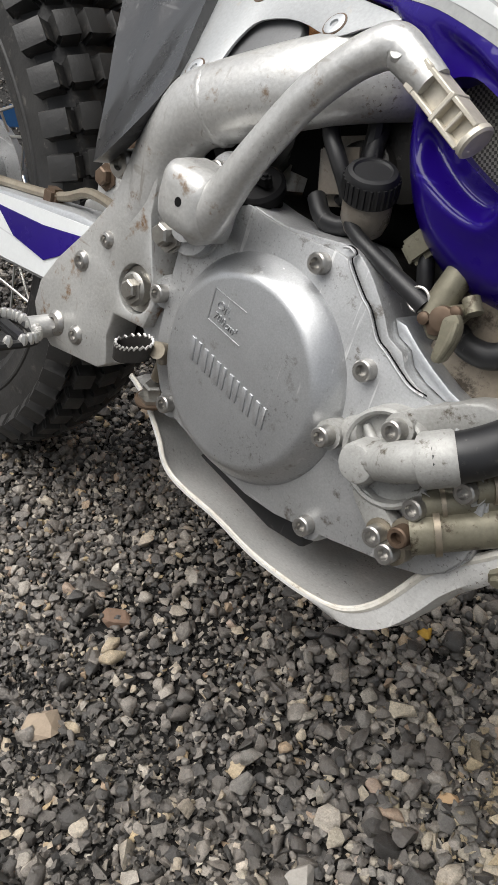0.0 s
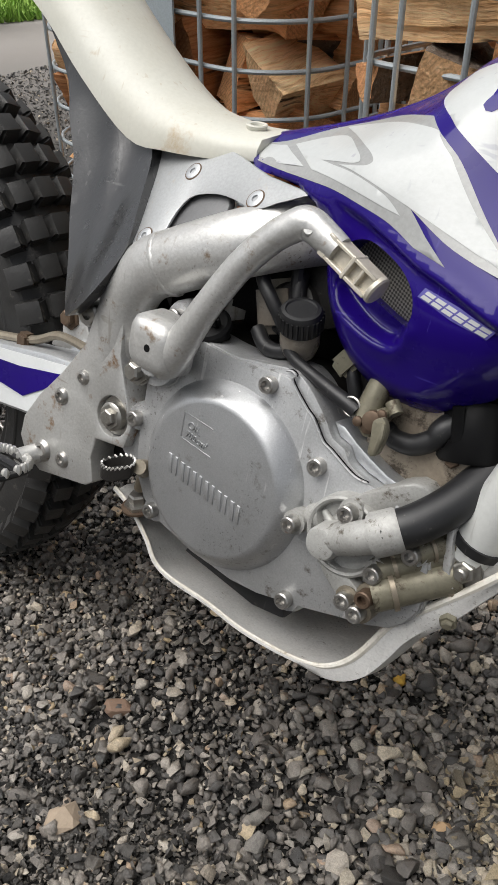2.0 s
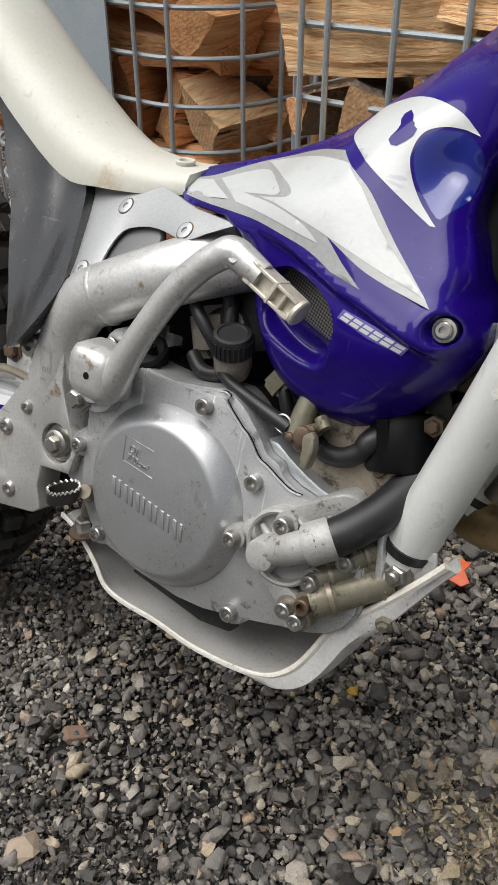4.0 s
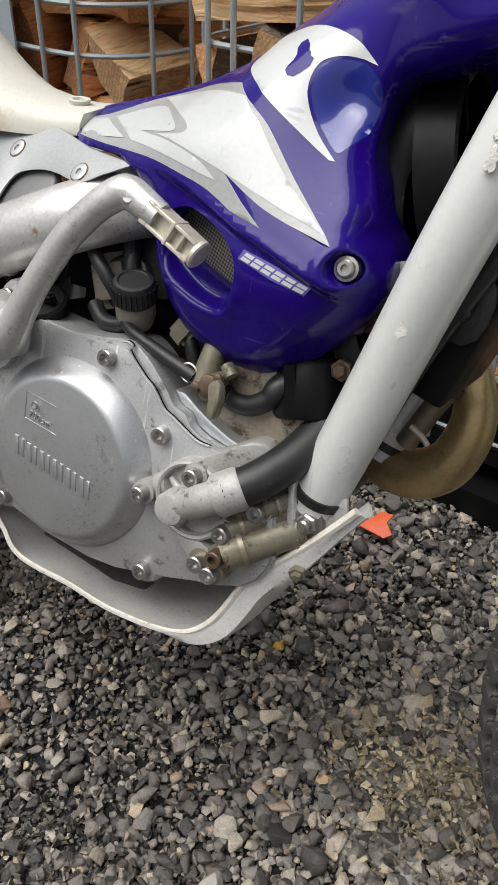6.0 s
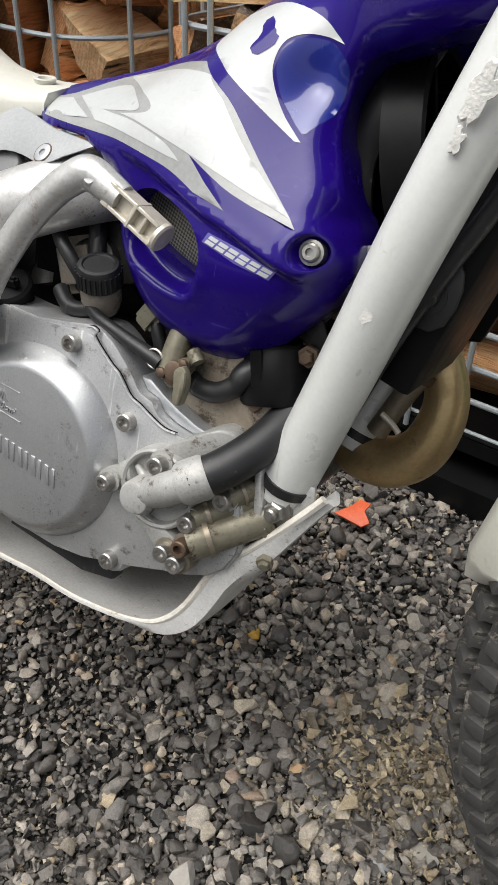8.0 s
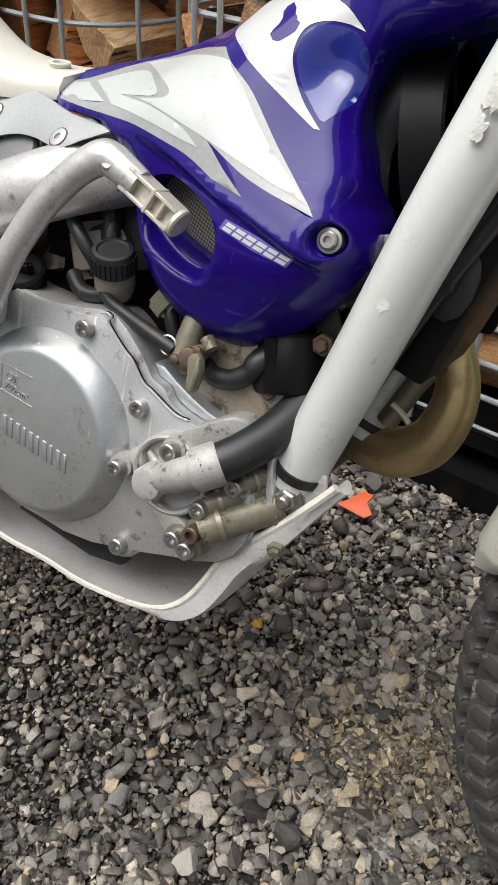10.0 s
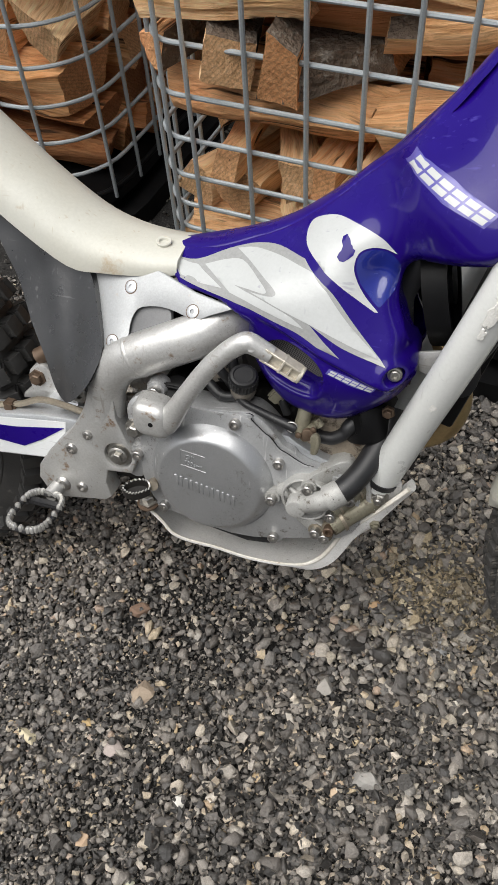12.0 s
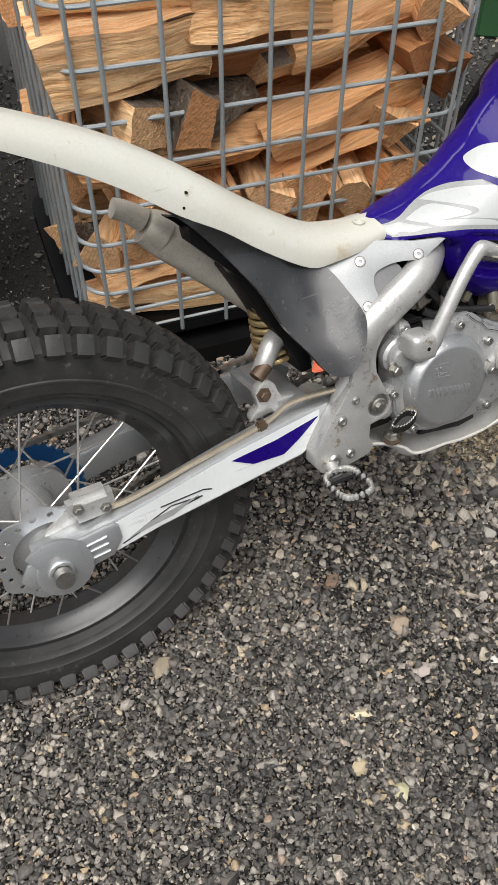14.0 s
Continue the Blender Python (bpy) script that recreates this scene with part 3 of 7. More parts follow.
def rounded_rect(w, d, r, n=6):
    """Outline of a cage from its front left corner, corners rounded."""
    out = []
    for cx, cy, a0 in ((w - r, r, -90), (w - r, d - r, 0), (r, d - r, 90), (r, r, 180)):
        out += [(cx + r * math.cos(radians(a0 + 90 * k / n)), cy + r * math.sin(radians(a0 + 90 * k / n))) for k in range(n + 1)]
    return out


def log_cage(m, label, steps, r=0.06, w=0.80, d=0.72, wire=0.0044, levels=LEVELS):
    """A galvanised wire cage on a black plastic base: u to the right, v to the back."""
    cage = tagged(new("log_cage"), label, "wire cage", "firewood cages")
    cage.matrix_world = m
    for name, z0, z1, grow in (("plastic_base", 0.085, 0.108, 0.006), ("base_flange", 0.0, 0.050, 0.035)):
        slab = bmesh.new()
        ring = [(x - grow, y - grow) for x, y in rounded_rect(w + 2 * grow, d + 2 * grow, r + grow)]
        a = [slab.verts.new((x, y, z0)) for x, y in ring]
        b = [slab.verts.new((x, y, z1)) for x, y in ring]
        for k in range(len(ring)):
            slab.faces.new((a[k], a[(k + 1) % len(ring)], b[(k + 1) % len(ring)], b[k]))
        slab.faces.new(a[::-1])
        slab.faces.new(b)
        part(name, slab, M_BLACK, cage, "black plastic pallet base", sharp=30)
    for i in range(3):
        for j in range(3):
            part("base_foot", soft_box((0.09 + i * (w - 0.18) / 2, 0.09 + j * (d - 0.18) / 2, 0.067), (0.13, 0.12, 0.038), 0.006, 1), M_BLACK, cage)
    rim = bmesh.new()
    sweep(rim, [(x, y, 0.112) for x, y in rounded_rect(w, d, r)] + [(*rounded_rect(w, d, r)[0], 0.112)], 0.006, 8)
    part("base_rim", rim, M_BLACK, cage)
    loop = rounded_rect(w, d, r, 8)
    for z in levels:
        bm = bmesh.new()
        sweep(bm, [(x, y, z) for x, y in loop] + [(*loop[0], z)], wire, 8, cap=False)
        part("horizontal_wire", bm, M_WIRE, cage)
    top, out = levels[-1] + 0.02, wire * 1.8
    posts = [(u, -out) for u in steps if r < u < w - r] + [(u, d + out) for u in steps if r < u < w - r]
    for k in range(1, 8):
        if r < k * d / 8 < d - r:
            posts += [(-out, k * d / 8), (w + out, k * d / 8)]
    for cx, cy, a0 in ((w - r, r, -90), (w - r, d - r, 0), (r, d - r, 90), (r, r, 180)):
        for a in (20, 68):
            posts.append((cx + (r + out) * math.cos(radians(a0 + a)), cy + (r + out) * math.sin(radians(a0 + a))))
    for u, v in posts:
        bm = sweep(bmesh.new(), [(u, v, 0.095), (u, v, top)], wire, 8)
        part("upright_wire", bm, M_WIRE, cage)
    return cage


def split_log(length, w, h, seed, barky=0.35, label="", group=""):
    """A split billet lying along x: flat torn faces, one arc of bark or outer wood, sawn ends."""
    rng = random.Random(seed)
    kind = rng.random()
    if kind < 0.45:  # a wedge out of a round
        a0, a1 = radians(rng.uniform(-60, -28)), radians(rng.uniform(28, 60))
        arc = [(math.cos(a0 + (a1 - a0) * k / 5), math.sin(a0 + (a1 - a0) * k / 5)) for k in range(6)]
        corner = [(rng.uniform(-0.75, -0.35), rng.uniform(-0.25, 0.25))] + arc
        rounds = range(1, 6)
    elif kind < 0.8:  # a four-sided piece
        corner = [(-0.9, -0.8), (0.85, -0.9), (0.95, 0.8), (-0.75, 0.9)]
        corner = [(y * rng.uniform(0.55, 1.1), z * rng.uniform(0.55, 1.1)) for y, z in corner]
        rounds = range(2, 3)
    else:  # a rough slab
        corner = [(-0.9, -0.75), (0.85, -0.9), (1.0, 0.1), (0.75, 0.85), (-0.3, 0.95), (-1.0, 0.35)]
        corner = [(y * rng.uniform(0.75, 1.05), z * rng.uniform(0.7, 1.05)) for y, z in corner]
        rounds = range(2, 4)
    spin = rng.choice((0, 90, 180, 270)) + rng.uniform(-25, 25)
    ca, sa = math.cos(radians(spin)), math.sin(radians(spin))
    corner = [(y * ca - z * sa, y * sa + z * ca) for y, z in corner]
    ys, zs = [c[0] for c in corner], [c[1] for c in corner]
    corner = [((y - (max(ys) + min(ys)) / 2) / (max(ys) - min(ys)) * w, (z - (max(zs) + min(zs)) / 2) / (max(zs) - min(zs)) * h) for y, z in corner]
    sec = []
    for i in range(len(corner)):
        a, b = corner[i], corner[(i + 1) % len(corner)]
        d = math.hypot(b[0] - a[0], b[1] - a[1])
        cuts = max(1, round(d / 0.010))
        for t in range(cuts):
            sec.append((a[0] + (b[0] - a[0]) * t / cuts, a[1] + (b[1] - a[1]) * t / cuts, i in rounds))
    bm, rings, steps, m = bmesh.new(), [], 16, len(sec)
    lean = [(rng.uniform(-0.35, 0.35), rng.uniform(-0.35, 0.35)) for _ in range(2)]
    taper = rng.uniform(-0.18, 0.18)
    for k in range(steps + 1):
        t = k / steps - 0.5
        x = length * t
        bend = 0.022 * noise.noise(Vector((x * 6, seed * 0.7, 0)))
        twist = 0.30 * noise.noise(Vector((x * 4, 7.0, seed * 0.7)))
        near = (1 - 2 * abs(t)) * 2
        ring = []
        for i, (y, z, outer) in enumerate(sec):
            g = 1 + taper * 2 * t + 0.20 * noise.noise(Vector((x * 7, y * 16, z * 16 + seed * 1.3)))
            g += (0.06 if outer else 0.07) * noise.noise(Vector((x * 10, y * 110, z * 110 + seed)))
            xx = x
            if abs(t) > 0.4:
                ly, lz = lean[0 if t < 0 else 1]
                xx += (y * ly + z * lz) * (abs(t) - 0.4) * 10
            if k in (0, steps):
                xx += 0.004 * noise.noise(Vector((y * 60, z * 60, seed + k)))
            ring.append(bm.verts.new((xx, (y * math.cos(twist) - z * math.sin(twist)) * g + bend, (y * math.sin(twist) + z * math.cos(twist)) * g + bend * 0.4)))
        rings.append(ring)
    has_bark = rng.random() < barky
    for A, B in zip(rings, rings[1:]):
        for k in range(m):
            f = bm.faces.new((A[k], A[(k + 1) % m], B[(k + 1) % m], B[k]))
            f.material_index = 1 if has_bark and (sec[k][2] or barky >= 1.0 and k < 0.7 * m) else 0
    for r in (rings[0][::-1], rings[-1]):
        bm.faces.new(r).material_index = 2
    ob = part("split_log", bm, [M_WOOD, M_BARK, M_END], sharp=24)
    return tagged(ob, label or "split firewood log with rough tan grain", "firewood", group)


CAGE_A = Matrix.Translation((-0.375, 0.702, 0)) @ Matrix.Rotation(radians(-9.4), 4, "Z")
CAGE_B = Matrix.Translation((-1.380, 0.968, 0)) @ Matrix.Rotation(radians(-10.2), 4, "Z")
log_cage(CAGE_A, "galvanised wire cage on black plastic base, full of firewood", U_STEPS[1:-1])
log_cage(CAGE_B, "galvanised wire cage of firewood standing further back", (0.06, 0.14, 0.22, 0.30, 0.38, 0.46, 0.54, 0.626, 0.684, 0.740), r=0.15, levels=[0.0955 + 0.0785 * k for k in range(13)])


def log_in(cage, u, z, v, length, w, h, turn, seed, barky=0.3, tilt=0.0, group="firewood in the cages", label=""):
    """u, z: the middle of the log on the cage's front; v: how deep; turn: 0 along the front, 90 end on."""
    if turn > 45:
        turn, w, h = turn + random.Random(seed + 77).uniform(-24, 24), w * 0.86, h * 0.90
    else:
        h *= 0.93
    v += random.Random(seed + 5).uniform(-0.012, 0.03)
    ob = split_log(length, w, h, seed, barky, label, group)
    ob.matrix_world = cage @ Matrix.Translation((u, v, z)) @ Matrix.Rotation(radians(turn), 4, "Z") @ Matrix.Rotation(radians(-tilt), 4, "Y") @ Matrix.Rotation(radians(random.Random(seed).uniform(-25, 25)), 4, "X")


LONG, BARK = "pale tan split log lying along the cage wires", "firewood billet with dark lichen-spotted bark"
# front of the nearer cage, row by row: u, z, v, length, depth, height, turn, seed, bark, tilt
for row in (
    (0.215, 0.205, 0.09, 0.36, 0.12, 0.075, 3, 11, 0.3, 2), (0.20, 0.145, 0.08, 0.38, 0.11, 0.055, -2, 12, 0.0, 0), (0.55, 0.165, 0.10, 0.34, 0.12, 0.09, 4, 13, 0.0, -2),
    (0.06, 0.27, 0.10, 0.13, 0.10, 0.10, 80, 14, 0.0, 0), (0.15, 0.285, 0.10, 0.16, 0.10, 0.08, 75, 15, 0.3, 0), (0.25, 0.285, 0.10, 0.16, 0.11, 0.09, 95, 16, 0.3, 0),
    (0.12, 0.355, 0.09, 0.20, 0.075, 0.065, 82, 17, 0.0, 0), (0.225, 0.36, 0.09, 0.20, 0.085, 0.07, 95, 18, 0.0, 0), (0.31, 0.345, 0.10, 0.2, 0.09, 0.08, 88, 19, 0.0, 0), (0.40, 0.36, 0.09, 0.2, 0.11, 0.06, 94, 20, 0.0, 0), (0.36, 0.28, 0.11, 0.2, 0.10, 0.09, 85, 21, 0.2, 0),
    (0.48, 0.34, 0.10, 0.2, 0.11, 0.10, 84, 22, 0.2, 0), (0.58, 0.33, 0.10, 0.2, 0.11, 0.11, 97, 23, 0.2, 0), (0.69, 0.34, 0.10, 0.22, 0.12, 0.11, 88, 24, 0.2, 0), (0.47, 0.25, 0.1, 0.2, 0.11, 0.09, 90, 25, 0.2, 0), (0.60, 0.24, 0.1, 0.2, 0.11, 0.10, 80, 26, 0.2, 0), (0.71, 0.23, 0.1, 0.2, 0.11, 0.10, 95, 27, 0.2, 0),
    (0.195, 0.448, 0.075, 0.375, 0.12, 0.085, 1, 28, 0.0, -1), (0.555, 0.50, 0.075, 0.33, 0.11, 0.085, 2, 29, 0.0, 14), (0.565, 0.425, 0.08, 0.33, 0.11, 0.05, -3, 30, 0.0, 16), (0.71, 0.46, 0.10, 0.2, 0.10, 0.09, 70, 31, 0.2, 0),
    (0.035, 0.535, 0.09, 0.18, 0.08, 0.075, 88, 32, 1.0, 0), (0.125, 0.54, 0.08, 0.20, 0.10, 0.10, 92, 33, 1.0, 0), (0.215, 0.555, 0.09, 0.2, 0.07, 0.12, 84, 34, 1.0, 0), (0.315, 0.535, 0.09, 0.16, 0.11, 0.075, 20, 35, 1.0, 0),
    (0.345, 0.625, 0.075, 0.22, 0.10, 0.10, 4, 36, 0.0, 2), (0.475, 0.60, 0.09, 0.2, 0.10, 0.06, 12, 37, 0.6, 4), (0.145, 0.665, 0.08, 0.31, 0.12, 0.13, 2, 38, 0.0, 4), (0.17, 0.745, 0.08, 0.32, 0.12, 0.07, -2, 39, 0.0, 3), (0.36, 0.715, 0.07, 0.24, 0.11, 0.10, 3, 40, 0.0, -1),
    (0.60, 0.655, 0.08, 0.34, 0.12, 0.10, 2, 41, 0.0, 12), (0.68, 0.58, 0.10, 0.2, 0.10, 0.09, 75, 42, 0.0, 0), (0.76, 0.55, 0.10, 0.2, 0.09, 0.12, 100, 43, 0.1, 0), (0.74, 0.66, 0.10, 0.2, 0.1, 0.1, 90, 44, 0.1, 0),
    (0.15, 0.84, 0.09, 0.3, 0.12, 0.10, 0, 45, 0.0, 2), (0.45, 0.80, 0.09, 0.32, 0.12, 0.09, 2, 46, 0.0, 4), (0.68, 0.76, 0.09, 0.26, 0.12, 0.1, 3, 47, 0.0, 8), (0.4, 0.90, 0.1, 0.34, 0.12, 0.1, -2, 48, 0.0, 0), (0.7, 0.87, 0.1, 0.28, 0.12, 0.1, 2, 49, 0.0, 0),
):
    log_in(CAGE_A, *row, label=BARK if row[8] == 1.0 else LONG if abs(row[6]) < 15 and row[3] > 0.25 else "")
fill = random.Random(5)
for k in range(54):
    log_in(CAGE_A, (0.22, 0.58)[k % 2] + fill.uniform(-0.02, 0.02), 0.165 + 0.088 * (k // 6), (0.29, 0.42, 0.55)[k // 2 % 3], 0.36, 0.12, 0.105, fill.uniform(-5, 5), 200 + k)
# cap rows added to keep skylight out of the slot behind the front logs
for k in range(6):
    log_in(CAGE_A, (0.2, 0.58)[k % 2], 0.955, (0.10, 0.22, 0.34)[k // 2], 0.36, 0.12, 0.09, fill.uniform(-5, 5), 460 + k)
    log_in(CAGE_B, (0.2, 0.56)[k % 2], 0.955, (0.10, 0.22, 0.34)[k // 2], 0.26, 0.12, 0.09, fill.uniform(-5, 5), 480 + k)
# left end of the nearer cage
for k in range(9):
    log_in(CAGE_A, 0.085, 0.17 + 0.085 * k, 0.30 + 0.1 * (k % 2), 0.2, 0.11, 0.09, 86 if k % 3 else 10, 260 + k, 0.2)
for row in (
    (0.72, 0.16, 0.10, 0.30, 0.12, 0.09, 3, 60, 0.0, 0), (0.42, 0.16, 0.10, 0.30, 0.12, 0.09, 3, 61, 0.0, 0), (0.60, 0.335, 0.09, 0.30, 0.13, 0.13, 2, 62, 0.0, 1), (0.60, 0.245, 0.09, 0.31, 0.12, 0.07, -2, 63, 0.0, 0),
    (0.57, 0.46, 0.09, 0.12, 0.09, 0.13, 80, 64, 0.0, 0), (0.47, 0.45, 0.09, 0.2, 0.09, 0.20, 95, 65, 0.2, 0), (0.69, 0.47, 0.10, 0.2, 0.09, 0.17, 85, 66, 0.0, 0), (0.37, 0.42, 0.1, 0.2, 0.1, 0.1, 90, 67, 0.0, 0),
    (0.55, 0.57, 0.10, 0.28, 0.12, 0.08, 5, 68, 0.3, -8), (0.42, 0.57, 0.08, 0.2, 0.11, 0.12, 80, 69, 0.0, 0), (0.68, 0.61, 0.10, 0.22, 0.11, 0.10, 85, 70, 0.0, 0), (0.50, 0.66, 0.09, 0.26, 0.12, 0.1, 10, 71, 0.3, -10), (0.63, 0.72, 0.1, 0.24, 0.12, 0.1, 4, 72, 0.2, 0),
    (0.36, 0.68, 0.1, 0.2, 0.12, 0.12, 88, 73, 0.2, 0), (0.30, 0.30, 0.1, 0.24, 0.12, 0.14, 10, 74, 0.0, 0), (0.15, 0.2, 0.1, 0.24, 0.12, 0.14, 10, 75, 0.0, 0), (0.12, 0.33, 0.1, 0.24, 0.12, 0.12, 10, 76, 0.0, 0), (0.12, 0.45, 0.1, 0.24, 0.12, 0.12, 10, 77, 0.0, 0), (0.22, 0.57, 0.1, 0.24, 0.12, 0.12, 10, 78, 0.0, 0),
    (0.45, 0.77, 0.1, 0.3, 0.12, 0.1, 0, 79, 0.0, 0), (0.70, 0.82, 0.1, 0.2, 0.12, 0.1, 80, 80, 0.0, 0),
):
    half = row[3] / 2 if abs(row[6]) < 45 else row[4] / 2
    u = min(row[0] + 0.04, 0.755 - half)
    log_in(CAGE_B, u, row[1], row[2] + (0.045 if u > 0.58 else 0.01), *row[3:])
for k in range(54):
    log_in(CAGE_B, (0.22, 0.57)[k % 2] + fill.uniform(-0.02, 0.02), 0.165 + 0.088 * (k // 6), (0.29, 0.42, 0.55)[k // 2 % 3], 0.36, 0.12, 0.105, fill.uniform(-5, 5), 300 + k)
for k in range(9):
    log_in(CAGE_B, 0.68, 0.17 + 0.085 * k, 0.28 + 0.1 * (k % 2), 0.2, 0.11, 0.09, 86 if k % 3 else 10, 360 + k, 0.2)

for k in range(9):
    log_in(CAGE_B, 0.09, 0.17 + 0.085 * k, 0.16 + 0.1 * (k % 2), 0.2, 0.11, 0.09, 86 if k % 3 else 10, 420 + k, 0.2)

# a flat galvanised plate wired to the farther cage
plate = bmesh.new()
box(plate, (0.447, -0.014, 0.76), (0.23, 0.004, 0.66))
cage_plate = part("metal_plate", plate, M_SHEET)
cage_plate.matrix_world = CAGE_B
tagged(cage_plate, "flat bluish galvanised sheet metal plate wired to the cage", "metal plate")

# ---------------------------------------------------------------- far background


def far_things():
    tank_ob = tagged(new("liquid_tank"), "milky white plastic liquid tank in a grey cage", "storage tank")
    tank_ob.matrix_world = pose(-0.75, 2.15, 0, 0, 0, -4)
    part("tank_body", soft_box((0, 0.5, 0.66), (1.1, 0.95, 0.9), 0.06, 3), M_IBC, tank_ob)
    part("pallet", soft_box((0, 0.5, 0.1), (1.2, 1.0, 0.14), 0.02), M_BLACK, tank_ob)
    part("blue_rail", soft_box((0, -0.02, 0.20), (1.16, 0.04, 0.05), 0.01), M_LIGHTBLUE, tank_ob)
    for k in range(9):
        part("cage_bar", sweep(bmesh.new(), [(-0.56 + 0.14 * k, -0.03, 0.2), (-0.56 + 0.14 * k, -0.03, 1.15)], 0.009, 8), M_WIRE, tank_ob)
    for k in range(5):
        part("cage_bar", sweep(bmesh.new(), [(-0.58, -0.045, 0.3 + 0.2 * k), (0.58, -0.045, 0.3 + 0.2 * k)], 0.009, 8), M_WIRE, tank_ob)
    rng = np.random.default_rng(3)
    n = 26000
    y = rng.uniform(1.6, 7.0, n)
    x = -4.18 - 0.08 * np.sin(y * 5) - rng.uniform(0, 1, n) ** 1.4 * 3.6
    a, h = rng.uniform(0, 6.28, n), rng.uniform(0.025, 0.09, n)
    dx, dy = 0.014 * np.cos(a), 0.014 * np.sin(a)
    tip = rng.uniform(-0.05, 0.05, (2, n))
    V = np.stack([np.stack([x - dx, y - dy, 0 * x], 1), np.stack([x + dx, y + dy, 0 * x], 1), np.stack([x + tip[0], y + tip[1], h], 1)], 1).reshape(-1, 3)
    verge = bpy.data.meshes.new("grass")
    verge.from_pydata(V.tolist(), [], np.arange(3 * n).reshape(-1, 3).tolist())
    m, n_, l, b = shader("grass_blades", 0.7)
    l.new(ramp(n_, l, n_.new("ShaderNodeNewGeometry").outputs["Random Per Island"], [(0, (0.14, 0.28, 0.035)), (1, (0.34, 0.52, 0.10))]), b.inputs["Base Color"])
    verge.materials.append(m)
    tagged(new("grass", verge), "bright green grass verge beyond the yard", "grass", kind="stuff")
    digger = tagged(new("yellow_machine"), "yellow machine with a pale blue panel on the far verge", "machine")
    digger.matrix_world = pose(-5.22, 4.05, -0.06, 0, 0, 51)
    part("body", soft_box((0.25, 0, 0.37), (1.9, 0.9, 0.5), 0.05), M_YELLOW, digger)
    part("side_panel", soft_box((0.30, -0.47, 0.35), (0.26, 0.03, 0.22), 0.01), M_LIGHTBLUE, digger)
    for x in (-0.45, 1.0):
        part("wheel", turned((x, -0.3, 0.16), (0, 1, 0), [(-0.1, 0.05), (-0.1, 0.14), (-0.06, 0.16), (0.06, 0.16), (0.1, 0.14), (0.1, 0.05)], 20), M_RUBBER, digger)
    prof = [(0.0, 0.20)]
    for k in range(5):
        prof += [(0.01 + 0.14 * k, 0.215), (0.11 + 0.14 * k, 0.215), (0.12 + 0.14 * k, 0.20), (0.14 + 0.14 * k, 0.20)]
    rings_ob = part("concrete_ring", turned((0, 0, 0), (0, 0, 1), prof + [(0.70, 0.15), (0.66, 0.15), (0.66, 0.0001)], 40), M_CONCRETE)
    rings_ob.matrix_world = pose(-4.36, 2.78, 0)
    tagged(rings_ob, "weathered grey ribbed concrete ring on the grass edge", "concrete ring")
    sheet = part("green_board", soft_box((0, 0, 0.75), (1.4, 0.04, 1.5), 0.01), M_GREEN)
    sheet.matrix_world = pose(2.15, 1.35, 0, 0, 0, -40)
    tagged(sheet, "dark green upright board behind the log cage", "board")


far_things()

# ---------------------------------------------------------------- motorcycle: x forward, y left, z up, leaning on its stand
bike = tagged(new("motorcycle"), "worn purple and white trials motorcycle leaning on its stand", "motorcycle")
bike.matrix_world = pose(0, 0.0282, 0, -17.5, 0, -2.4)
RIGHT = (0, -1, 0)
MIDDLE = -0.045  # the upper body's middle plane


def mirror_y(y, side):
    return y if side < 0 else 2 * MIDDLE - y


